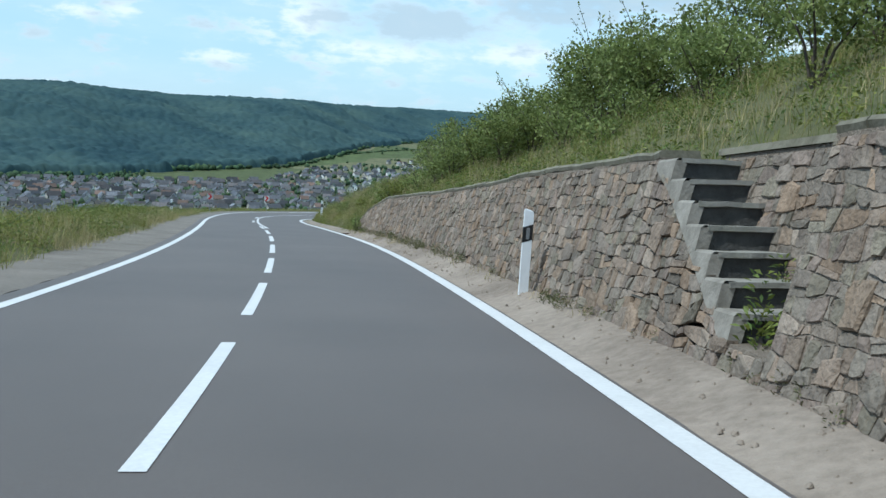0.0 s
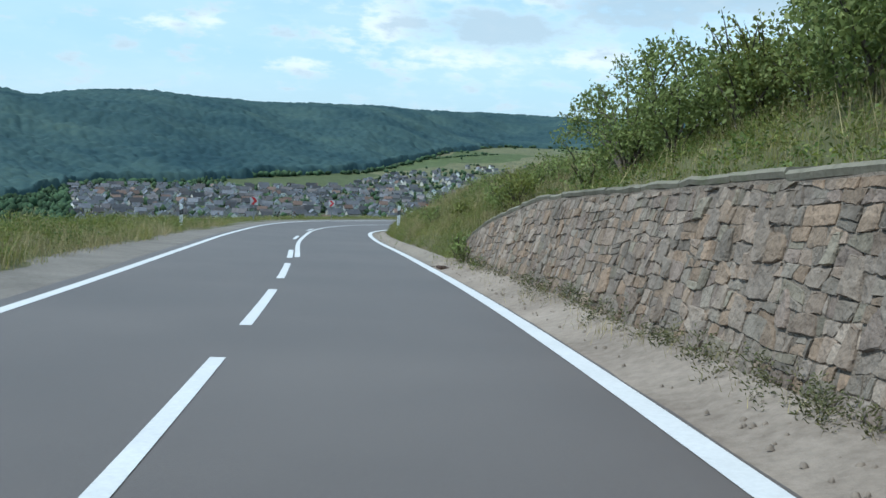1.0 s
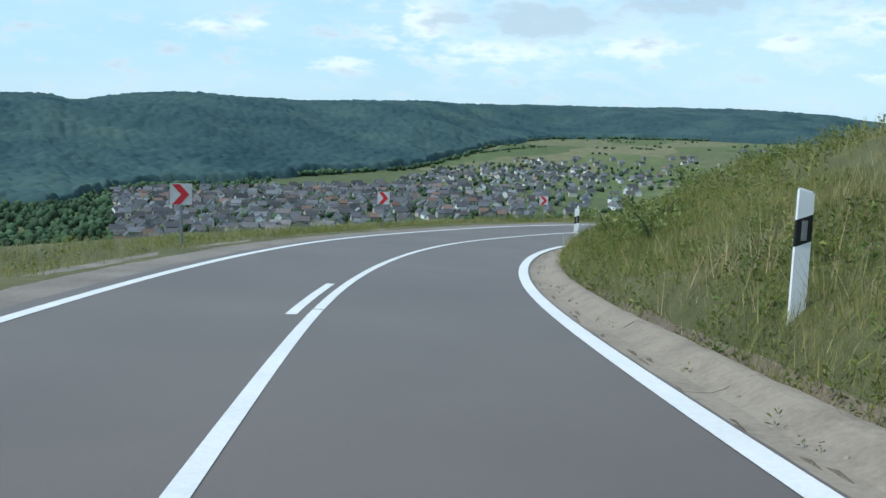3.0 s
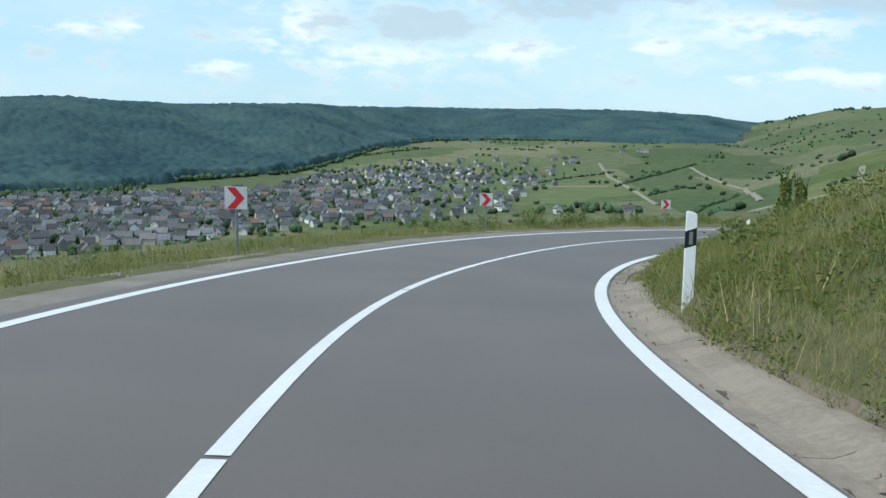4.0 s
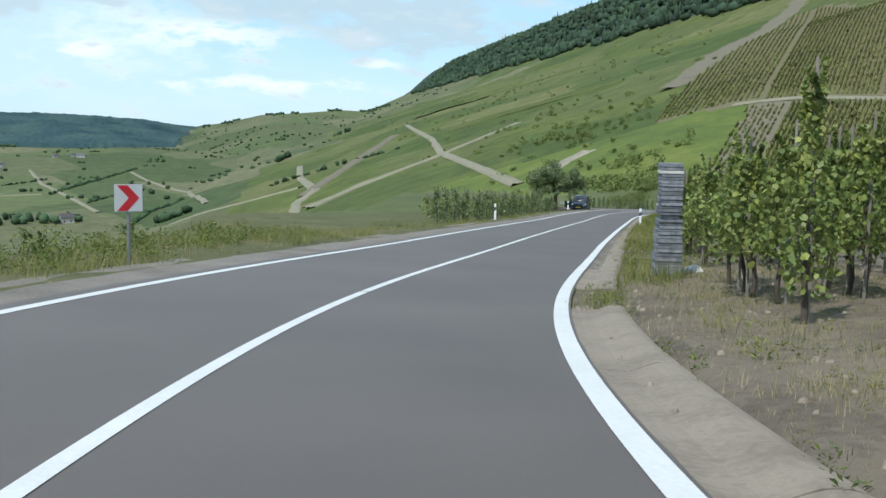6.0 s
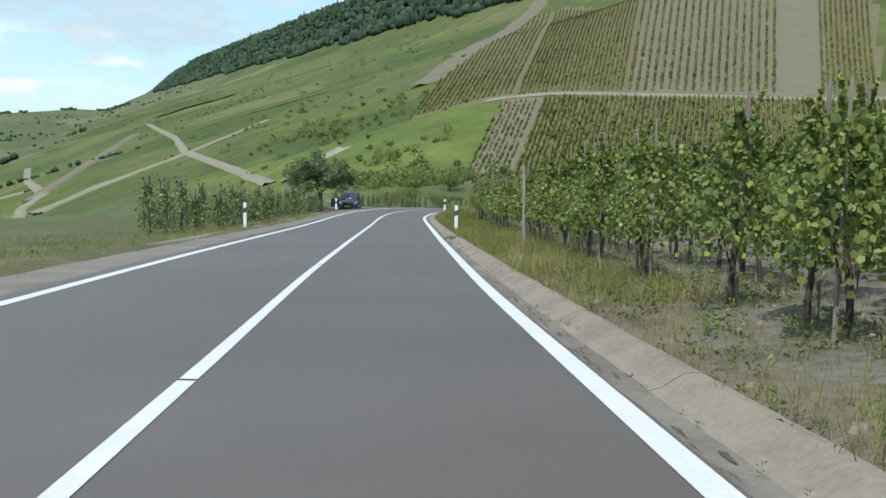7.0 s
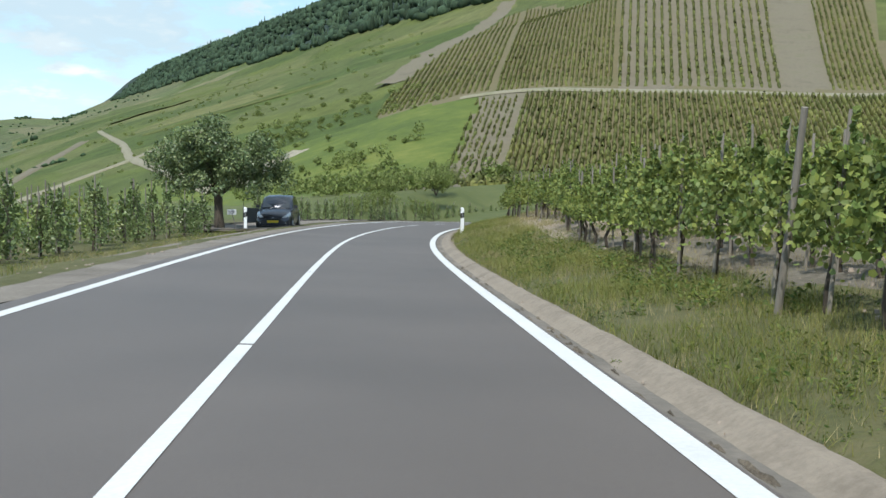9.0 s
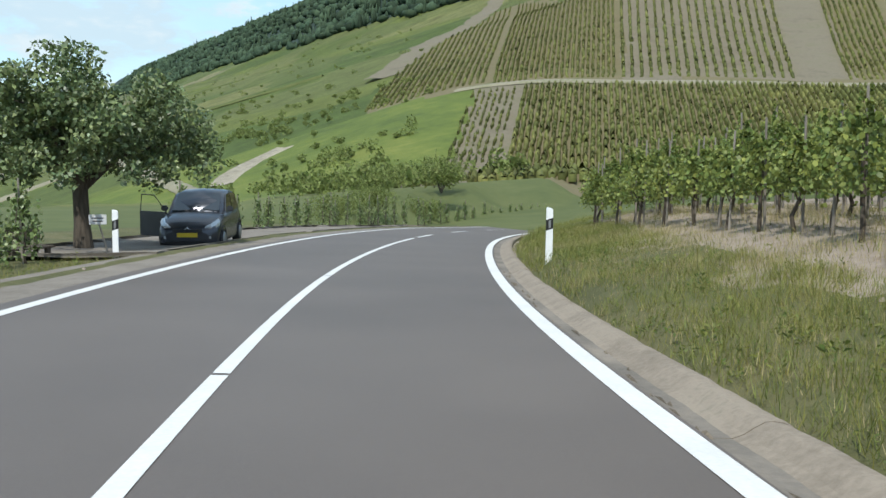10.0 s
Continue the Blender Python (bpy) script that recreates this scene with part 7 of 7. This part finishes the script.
def track(label, pts, wide, lift=0.5, mat=None, name="farm_track"):
    pts = [Vector((*p, 0)) for p in pts]
    V, F = [], []
    line = []
    for a, b in zip(pts[:-1], pts[1:]):
        n = max(2, int((b - a).length / 6))
        line += [a.lerp(b, i / n) for i in range(n)]
    line.append(pts[-1])
    for i, p in enumerate(line):
        d = (line[min(i + 1, len(line) - 1)] - line[max(i - 1, 0)]).normalized()
        q = Vector((-d.y, d.x, 0)) * wide / 2 * (1 + 0.3 * noise.noise(p * 0.05) + 0.25 * noise.noise(p * 0.31))
        hs = [height(p.x + q.x * f, p.y + q.y * f) for f in (1, 0, -1)]
        for f, h, g in zip((1.5, 1, 0, -1, -1.5), (hs[0], *hs, hs[2]), (-1.6, 0, 0, 0, -1.6)):
            V.append((p.x + q.x * f, p.y + q.y * f, max(h, (hs[0] + hs[2]) / 2) + lift + g * min(1.0, lift + 0.3)))
    for i in range(len(line) - 1):
        for k in range(4):
            F.append((i * 5 + k, i * 5 + k + 1, i * 5 + 6 + k, i * 5 + 5 + k))
    ob = new(name, quick_mesh(name, np.array(V), np.array(F), [mat or TRACK]))
    tagged(ob, label, "track", kind="structure")


track("pale farm track crossing the vineyard slope", [(225, 1250), (150, 830), (114, 662), (89, 497), (76, 415)], 3.6, 0.45)
track("pale farm track along the vineyard terrace", [uv(356, -28), uv(351, 24), uv(349, 72), uv(352, 120)], 4.0, 0.2)
track("bare tan strip running up the slope", [(208, 560), (300, 672), (400, 775), (510, 905)], 12, 0.3, BARE)
track("pale farm track winding down between vineyards", [(85, 1120), (60, 900), (48, 713), (30, 661), (12, 520)], 4.5, 0.5)
track("pale farm track along a vineyard terrace", [(-40, 905), (-14, 869), (18, 821), (47, 788)], 4.5, 0.6)
track("pale farm track along a vineyard terrace", [(29, 616), (59, 627), (110, 651), (170, 690)], 3.5, 0.5)
track("pale farm track in the valley", [(-279, 1922), (-222, 1614), (-178, 1438), (-113, 1154)], 4.5, 1.0)
track("pale farm track in the valley", [(-113, 1883), (-73, 1667), (-22, 1416), (-10, 1037)], 4.5, 1.0)
track("pale farm track in the valley", [(-313, 1299), (-277, 1368), (-200, 1420)], 5, 1.0)
track("pale bare scar above the lay-by", [(80, 405), (88, 418), (98, 429), (110, 436)], 5.5, 0.2, SCAR)

track("bare strip between vineyard plots", [(38, 697), (83, 822), (178, 1092)], 7, 0.7, BARE)
track("narrow pale farm track on the slope", [(30, 597), (65, 637), (109, 646)], 4, 0.8)
track("green hedge bank along a terrace", [(169, 847), (202, 819), (240, 765), (266, 748)], 6, 0.9, MEADOW, "terrace_bank")
track("green hedge bank along a terrace", [(265, 1392), (334, 1267), (465, 1313)], 9, 1.2, MEADOW, "terrace_bank")

# the river along the foot of the wooded hill
track("grey-blue river in the valley", [(-1500, 500), (-1080, 700), (-900, 830), (-760, 960)], 90, 0.9, RIVER, "river")


# ---- crowns: jittered solids of twenty faces ----
_bm = bmesh.new()
bmesh.ops.create_icosphere(_bm, subdivisions=1, radius=1.0)
_bm.verts.ensure_lookup_table()
ICO_V = np.array([v.co[:] for v in _bm.verts])
ICO_F = np.array([[v.index for v in f.verts] for f in _bm.faces])
_bm.free()


def crowns(name, label, P, wide, tall, mat, seed, cone=None, smooth_it=True):
    """Many tree crowns as one: P places on the ground, wide and tall arrays."""
    r = np.random.RandomState(seed)
    n = len(P)
    V = np.repeat(ICO_V[None], n, 0) * (1 + r.normal(0, 0.24, (n, 12, 1)))
    if cone is not None:
        c = np.asarray(cone)[:, None]
        V[:, :, 0] *= np.where(c, np.clip(0.75 - 0.65 * ICO_V[None, :, 2], 0.05, 2), 1)
        V[:, :, 1] *= np.where(c, np.clip(0.75 - 0.65 * ICO_V[None, :, 2], 0.05, 2), 1)
    V[:, :, 0] *= wide[:, None] / 2
    V[:, :, 1] *= wide[:, None] / 2
    V[:, :, 2] = (V[:, :, 2] + 0.86) * tall[:, None] / 1.86
    a = r.uniform(0, 6.283, n)[:, None]
    x, y = V[:, :, 0].copy(), V[:, :, 1].copy()
    V[:, :, 0] = x * np.cos(a) - y * np.sin(a)
    V[:, :, 1] = x * np.sin(a) + y * np.cos(a)
    V += np.asarray(P)[:, None, :]
    F = (ICO_F[None] + (np.arange(n) * 12)[:, None, None]).reshape(-1, 3)
    me = quick_mesh(name, V.reshape(-1, 3), F, [mat])
    if smooth_it:
        smooth_mesh(me)
    return tagged(new(name, me), label, "trees", kind="stuff")


def scatter(n, az0, az1, d0, d1, seed, cx=-27.0, cy=57.0):
    r = np.random.RandomState(seed)
    az = np.radians(r.uniform(az0, az1, n))
    d = np.sqrt(r.uniform(d0 ** 2, d1 ** 2, n))
    return cx + d * np.sin(az), cy + d * np.cos(az), r


# wood on the hills across the valley
def crown_bumps(x, y, cell, seed):
    """Height of a roof of round crowns, one in every cell, unequal in place and size."""
    i0, j0 = np.floor(x / cell), np.floor(y / cell)
    best = np.zeros_like(x)
    for di in (-1, 0, 1):
        for dj in (-1, 0, 1):
            i, j = i0 + di, j0 + dj
            h = [np.modf(np.abs(np.sin(i * a + j * b + seed) * 4375.85))[0] for a, b in ((12.98, 78.23), (39.34, 11.13), (73.15, 52.23), (26.65, 93.71))]
            d2 = (x - (i + 0.5 + 0.7 * (h[0] - 0.5)) * cell) ** 2 + (y - (j + 0.5 + 0.7 * (h[1] - 0.5)) * cell) ** 2
            best = np.maximum(best, np.sqrt(np.clip(1 - d2 / (cell * (0.55 + 0.35 * h[2])) ** 2, 0, 1)) * (0.55 + 0.75 * h[3]))
    return best


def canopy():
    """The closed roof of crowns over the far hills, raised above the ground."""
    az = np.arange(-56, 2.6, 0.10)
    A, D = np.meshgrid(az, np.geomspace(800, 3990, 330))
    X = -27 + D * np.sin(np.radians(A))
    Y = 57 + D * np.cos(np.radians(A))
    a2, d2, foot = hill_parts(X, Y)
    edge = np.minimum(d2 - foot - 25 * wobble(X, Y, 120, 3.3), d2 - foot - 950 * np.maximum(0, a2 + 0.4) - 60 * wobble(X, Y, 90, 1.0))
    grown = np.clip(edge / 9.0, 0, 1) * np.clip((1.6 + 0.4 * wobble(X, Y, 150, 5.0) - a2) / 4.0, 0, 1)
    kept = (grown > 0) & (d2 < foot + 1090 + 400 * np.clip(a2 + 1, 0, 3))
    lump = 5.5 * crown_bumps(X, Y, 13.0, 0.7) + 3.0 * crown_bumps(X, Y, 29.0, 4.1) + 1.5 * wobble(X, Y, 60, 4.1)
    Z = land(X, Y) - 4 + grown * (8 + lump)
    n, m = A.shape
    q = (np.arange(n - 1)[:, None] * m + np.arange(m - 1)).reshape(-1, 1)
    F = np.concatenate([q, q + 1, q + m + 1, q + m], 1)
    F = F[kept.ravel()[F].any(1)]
    return smooth_mesh(quick_mesh("far_wood", np.stack([X, Y, Z], 2).reshape(-1, 3), F, [HAZED_CROWN]))


tagged(new("far_wood", canopy()), "dense broadleaf wood covering the far hills, its green blued by haze", "trees", kind="stuff")
# wood on the crest of the vineyard slope
x, y, r = scatter(33000, 8, 46, 850, 4400, 23)
c = slope_plane(x, y)
ok = (c > 120 + 6 * wobble(x, y, 120, 3.3)) & (c < 250)
x, y = x[ok], y[ok]
z = land(x, y)
spr = (wobble(x, y, 90, 8.0) + r.normal(0, 0.4, len(x))) > 0.35
crowns("ridge_wood", "dark mixed wood with spruces along the crest of the vineyard slope", np.stack([x, y, z - 1.5], 1), np.where(spr, r.uniform(5.5, 9, len(x)), r.uniform(10, 20, len(x))),
       np.where(spr, r.uniform(12, 23, len(x)), r.uniform(8, 17, len(x))), SPRUCE, 24, spr)

# hedges, valley trees and trees between the houses
HEDGES = (((-189, 1417), (-164, 1655), (-109, 1966)), ((-298, 1424), (-276, 1575), (-226, 1721)), ((-133, 1277), (-100, 1436)), ((-736, 1845), (-715, 2020), (-675, 2140)),
          ((-80, 1000), (-60, 1180), (-30, 1300)), ((40, 930), (90, 905), (130, 850)))
P, Wd, Tl = [], [], []
r = np.random.RandomState(25)


def dot(px, py, w, t):
    P.append((px, py))
    Wd.append(w)
    Tl.append(t)


for az in np.arange(-46, -8, 0.10):
    dd = float(np.interp(az, HILL_AZ, HILL_FOOT)) * (1 + 0.05 * float(wobble(-27 + 1200 * math.sin(radians(az)), 57 + 1200 * math.cos(radians(az)), 300, 2.0))) - r.uniform(-15, 12)
    if r.rand() < 0.7:
        dot(-27 + dd * math.sin(radians(az)), 57 + dd * math.cos(radians(az)), r.uniform(7, 12), r.uniform(5, 9))
VILLAGE_AZ = [-46, -42, -34, -26, -24.3, -20.4, -17, -13.2, -9]
VILLAGE_NEAR = [620, 640, 680, 790, 810, 850, 870, 960, 1500]
VILLAGE_FAR = [900, 1080, 1130, 1200, 1400, 1680, 1900, 2000, 2000]
xs, ys, _ = scatter(8200, -50, -9, 540, 1700, 26)
for px, py in zip(xs, ys):
    az, dd = math.degrees(math.atan2(px + 27, py - 57)), math.hypot(px + 27, py - 57)
    n0, n1 = np.interp(az, VILLAGE_AZ, VILLAGE_NEAR), np.interp(az, VILLAGE_AZ, VILLAGE_FAR)
    odds = 0.45 if n0 < dd < n1 else 0.9 if az < -40 or dd < n0 and az < -30 else 0.25 if dd < n0 else 0.0
    if dd > n1 and az < -33:
        odds = 0.8
    if r.rand() < odds * np.interp(az, [-26, -19, -13, -9.5], [1, 0.55, 0.22, 0.03]):
        dot(px, py, r.uniform(3.5, 7.5), r.uniform(3.5, 7.5))
xs, ys, _ = scatter(1500, -52, -40.5, 520, 1050, 29)
for px, py in zip(xs, ys):
    if r.rand() < 0.8 and (math.degrees(math.atan2(px + 27, py - 57)) < -41.5 or math.hypot(px + 27, py - 57) < 640):
        dot(px, py, r.uniform(4, 8), r.uniform(4, 9))
for px, py in ((-160, 1065), (-150, 1050), (-170, 1040), (-140, 1042), (-178, 1058), (-185, 1075), (-128, 1060), (-190, 1030), (-208, 1012), (-40, 995), (-30, 990), (-48, 1001), (95, 1480), (105, 1492), (112, 1500), (240, 1900), (262, 1905)):
    for _k in range(3):
        dot(px + r.uniform(-6, 6), py + r.uniform(-6, 6), r.uniform(6, 10), r.uniform(6, 10))
xs, ys, _ = scatter(90, -24, 2, 1200, 2800, 27)
for px, py in zip(xs, ys):
    for _k in range(r.randint(1, 6)):
        dot(px + r.uniform(-25, 25), py + r.uniform(-8, 8), r.uniform(4, 9), r.uniform(3, 6))
for az in np.arange(0.9, 15.0, 0.10):
    if wobble(np.array([az * 40.0]), np.array([0.0]), 30, 1.0)[0] > 0.3:
        for _k in range(2):
            dd = 2950 * (1 + 0.05 * r.uniform(-1, 1)) + 900 + r.uniform(-60, 60)
            dot(-27 + dd * math.sin(radians(az)), 57 + dd * math.cos(radians(az)), r.uniform(7, 14), r.uniform(5, 10))
xs, ys, _ = scatter(60, 0.5, 14, 1500, 3600, 31)
for px, py in zip(xs, ys):
    for _k in range(r.randint(1, 5)):
        dot(px + r.uniform(-45, 45), py + r.uniform(-12, 12), r.uniform(5, 10), r.uniform(3, 7))
for line in HEDGES:
    for (ax, ay), (bx, by) in zip(line[:-1], line[1:]):
        for f in np.arange(0, 1, 5.0 / math.hypot(bx - ax, by - ay)):
            if r.rand() < 0.75:
                dot(ax + (bx - ax) * f + r.normal(0, 1.2), ay + (by - ay) * f + r.normal(0, 1.2), r.uniform(3.5, 7), r.uniform(2.0, 4.5))
P = np.array(P)
z = land(P[:, 0], P[:, 1])
crowns("valley_trees", "scattered trees and hedges on the valley fields", np.column_stack([P, z - 0.4]), np.array(Wd), np.array(Tl), CROWN, 28)

# shrubs on the near slope: uneven clumps of leaf sprays
_spots2 = []
_clumps = [(238, 1018), (258, 1060), (278, 1102), (299, 1140), (319, 1178), (183, 666), (204, 684), (340, 1190), (132, 480), (160, 514), (178, 515), (153, 445), (102, 387), (113, 511), (120, 520), (136, 531), (128, 525), (212, 1602), (253, 1500), (182, 529), (144, 473), (176, 650), (135, 487), (100, 381), (158, 653), (157, 453), (130, 496), (83, 354), (92, 331), (150, 520), (120, 470), (190, 600), (112, 420), (88, 370), (70, 345), (165, 560), (140, 560), (60, 310), (105, 400)]
for cx_, cy_ in _clumps:
    for _k in range(r.randint(2, 7)):
        _spots2.append((cx_ + r.normal(0, 9), cy_ + r.normal(0, 13), r.uniform(1.8, 4.5), r.uniform(1.2, 3.4)))
for _k in range(130):
    a, k = r.uniform(300, 1400), r.uniform(-0.46, -0.10)
    px, py = uv(a, k * a)
    if -30 < float(slope_plane(px, py)) < 116:
        q = 1 + a / 1300
        _spots2.append((px, py, r.uniform(1.4, 3.6) * q, r.uniform(0.9, 2.4) * q))
for cx_, cy_ in ((84, 342), (79, 330), (92, 350), (70, 318), (98, 372), (76, 312), (50, 262), (58, 284), (64, 300), (70, 326), (44, 262), (52, 276), (74, 345), (60, 310)):
    for _k in range(5):
        _spots2.append((cx_ + r.normal(0, 5), cy_ + r.normal(0, 6), r.uniform(2.5, 5), r.uniform(2.0, 4.0)))
_cs, _sz = [], []
for px, py, w, t in _spots2:
    z0 = height(px, py) - 0.2
    lobes = [(r.uniform(-0.35, 0.35) * w, r.uniform(-0.35, 0.35) * w, t * r.uniform(0.25, 0.75), w * r.uniform(0.18, 0.34)) for _q in range(5)]
    for x, y, h, rad in lobes:
        d = r.normal(size=(24, 3))
        d /= np.linalg.norm(d, axis=1)[:, None]
        for v in d:
            _cs.append((px + x + v[0] * rad, py + y + v[1] * rad, z0 + max(0.1, h + v[2] * rad * 0.8)))
V, F = leaves(random.Random(4), _cs, 0.6, 0.5, 4)
tagged(new("slope_shrubs", quick_mesh("slope_shrubs", V, F, [BUSH_LEAF])), "scrubby green bushes scattered over the steep slope", "bushes", kind="stuff")


# ---- the village in the valley ----
def house_kind(k, w, l, eave, ridge, roof):
    bm = bmesh.new()
    pts = [(-w / 2, 0), (w / 2, 0), (w / 2, eave), (0, ridge), (-w / 2, eave)]
    f = [bm.verts.new((x, -l / 2, z - (1.5 if z == 0 else 0))) for x, z in pts]
    g = [bm.verts.new((x, l / 2, z - (1.5 if z == 0 else 0))) for x, z in pts]
    bm.faces.new(f)
    bm.faces.new(g[::-1])
    for a, b in ((0, 1), (1, 2), (4, 0)):
        bm.faces.new((f[b], f[a], g[a], g[b]))
    wall_me = bpy.data.meshes.new("wall")
    bm.to_mesh(wall_me)
    bm.free()
    wall_me.materials.append(RENDER_WALL)
    bm = bmesh.new()
    o, t = 0.6, 0.35
    e = eave - o * (ridge - eave) / (w / 2)
    sec = [(-w / 2 - o, e), (0, ridge), (w / 2 + o, e), (w / 2 + o, e + t), (0, ridge + t), (-w / 2 - o, e + t)]
    f = [bm.verts.new((x, -l / 2 - o, z)) for x, z in sec]
    g = [bm.verts.new((x, l / 2 + o, z)) for x, z in sec]
    bm.faces.new((f[0], f[1], f[4], f[5]))
    bm.faces.new((f[1], f[2], f[3], f[4]))
    bm.faces.new((g[5], g[4], g[1], g[0]))
    bm.faces.new((g[4], g[3], g[2], g[1]))
    for a in range(6):
        b = (a + 1) % 6
        bm.faces.new((f[b], f[a], g[a], g[b]))
    roof_me = bpy.data.meshes.new("roof")
    bm.to_mesh(roof_me)
    bm.free()
    roof_me.materials.append(roof)
    spots = []
    for side in (-1, 1):
        spots += [(side * w / 2 - 0.06, side * w / 2 + 0.06, q, q + 1.2) for q in (-l / 4 - 0.6, l / 4 - 0.6)]
        spots += [(q - 0.6, q + 0.6, side * l / 2 - 0.06, side * l / 2 + 0.06) for q in (-w / 4, w / 4)]
    wins = []
    for spot in spots:
        bm = bmesh.new()
        box(bm, *spot, 1.0, 2.5)
        wins.append(bpy.data.meshes.new("window"))
        bm.to_mesh(wins[-1])
        bm.free()
        wins[-1].materials.append(PANE)
    bm = bmesh.new()
    box(bm, w * 0.12, w * 0.12 + 0.8, l * 0.2, l * 0.2 + 0.8, eave, ridge + 1.0)
    chim_me = bpy.data.meshes.new("chimney")
    bm.to_mesh(chim_me)
    bm.free()
    chim_me.materials.append(ROOF_RED)
    return wall_me, roof_me, wins, chim_me


_houses = [house_kind(0, 6.2, 8.4, 4.6, 7.4, ROOF), house_kind(1, 6.8, 9.0, 4.8, 7.8, ROOF), house_kind(2, 6.2, 8, 4.4, 7.2, ROOF_RED), house_kind(3, 7.4, 11.5, 5.2, 8.4, ROOF), house_kind(4, 5.6, 7, 2.8, 5.2, ROOF), house_kind(5, 10, 18, 5.0, 7.8, ROOF)]


def house(x, y, turn, k):
    me = _houses[k]
    ob = thing("house", ("white rendered village house with a dark slate roof", "white rendered village house with a brown tiled roof")[k == 2], "house", "houses of the village in the valley", where=pose(x, y, height(x, y), 0, 0, turn))
    part("wall", me[0], None, ob)
    roof = part("roof", me[1], None, ob)
    for win in me[2]:
        part("window", win, None, ob)
    part("chimney", me[3], None, roof)


r = np.random.RandomState(61)
_placed = []
_tries = 0
while len(_placed) < 285 and _tries < 20000:
    _tries += 1
    az = r.uniform(-41.5, -9)
    dmin, dmax = np.interp(az, VILLAGE_AZ, VILLAGE_NEAR), np.interp(az, VILLAGE_AZ, VILLAGE_FAR)
    d = math.sqrt(r.uniform(dmin ** 2, dmax ** 2))
    if r.rand() > np.interp(az, [-31, -24, -18, -13, -10], [1, 0.75, 0.42, 0.25, 0.15]):
        continue
    if r.rand() > np.interp(d, [600, 1000, 1250, 2000], [1, 1, 0.42, 0.10]):
        continue
    x, y = -27 + d * math.sin(radians(az)), 57 + d * math.cos(radians(az))
    if any((x - a) ** 2 + (y - b) ** 2 < 12.5 ** 2 for a, b in _placed):
        continue
    _placed.append((x, y))
    turn = 35 + 30 * float(wobble(np.array([x]), np.array([y]), 150, 2)[0]) + r.choice([0, 90]) + r.normal(0, 6)
    house(x, y, turn, int(r.choice([0, 1, 2, 3, 4], p=[0.32, 0.26, 0.12, 0.15, 0.15])))
for x, y, t, k in ((-276, 2261, 20, 5), (-245, 2300, 60, 0), (-230, 2290, 80, 5), (-197, 1021, 30, 1), (-255, 1022, 70, 0), (-132, 1049, 110, 3), (-420, 960, 45, 5), (-330, 880, 10, 5)):
    house(x, y, t, k)

# the rest of the village, past counting
_V, _Fq, _idx = [], [], []
r = np.random.RandomState(62)
_more = 0
_tries = 0
while _more < 520 and _tries < 30000:
    _tries += 1
    az = r.uniform(-41.5, -9)
    dmin, dmax = np.interp(az, VILLAGE_AZ, VILLAGE_NEAR), np.interp(az, VILLAGE_AZ, VILLAGE_FAR)
    d = math.sqrt(r.uniform(dmin ** 2, dmax ** 2))
    if r.rand() > np.interp(az, [-31, -24, -18, -13, -10], [1, 0.75, 0.42, 0.25, 0.15]):
        continue
    if r.rand() > np.interp(d, [600, 1000, 1250, 2000], [1, 1, 0.42, 0.08]):
        continue
    x, y = -27 + d * math.sin(radians(az)), 57 + d * math.cos(radians(az))
    if any((x - a) ** 2 + (y - b) ** 2 < 11.5 ** 2 for a, b in _placed):
        continue
    _placed.append((x, y))
    _more += 1
    z = height(x, y)
    t = radians(35 + 30 * float(wobble(np.array([x]), np.array([y]), 150, 2)[0]) + r.choice([0, 90]) + r.normal(0, 6))
    w, l, e, rd = r.uniform(2.5, 3.7), r.uniform(3.2, 5.4), r.uniform(3.0, 5.0), r.uniform(2.2, 3.4)
    o = len(_V)
    for px, py, pz in ((-w, -l, -1), (w, -l, -1), (w, l, -1), (-w, l, -1), (-w, -l, e), (w, -l, e), (w, l, e), (-w, l, e), (0, -l, e + rd), (0, l, e + rd),
                       (-w - 0.5, -l - 0.5, e - 0.3), (w + 0.5, -l - 0.5, e - 0.3), (w + 0.5, l + 0.5, e - 0.3), (-w - 0.5, l + 0.5, e - 0.3), (0, -l - 0.5, e + rd + 0.15), (0, l + 0.5, e + rd + 0.15)):
        _V.append((x + px * math.cos(t) - py * math.sin(t), y + px * math.sin(t) + py * math.cos(t), z + pz))
    for q, m in (((0, 1, 5, 4), 0), ((1, 2, 6, 5), 0), ((2, 3, 7, 6), 0), ((3, 0, 4, 7), 0), ((4, 5, 8, 8), 0), ((6, 7, 9, 9), 0), ((10, 14, 15, 13), 1), ((11, 12, 15, 14), 1)):
        _Fq.append(tuple(dict.fromkeys(o + i for i in q)))
        _idx.append(m)
tagged(new("village_houses", mesh_of("village_houses", _V, _Fq, [RENDER_WALL, ROOF], _idx)), "crowded white village houses with slate roofs", "houses", kind="stuff")
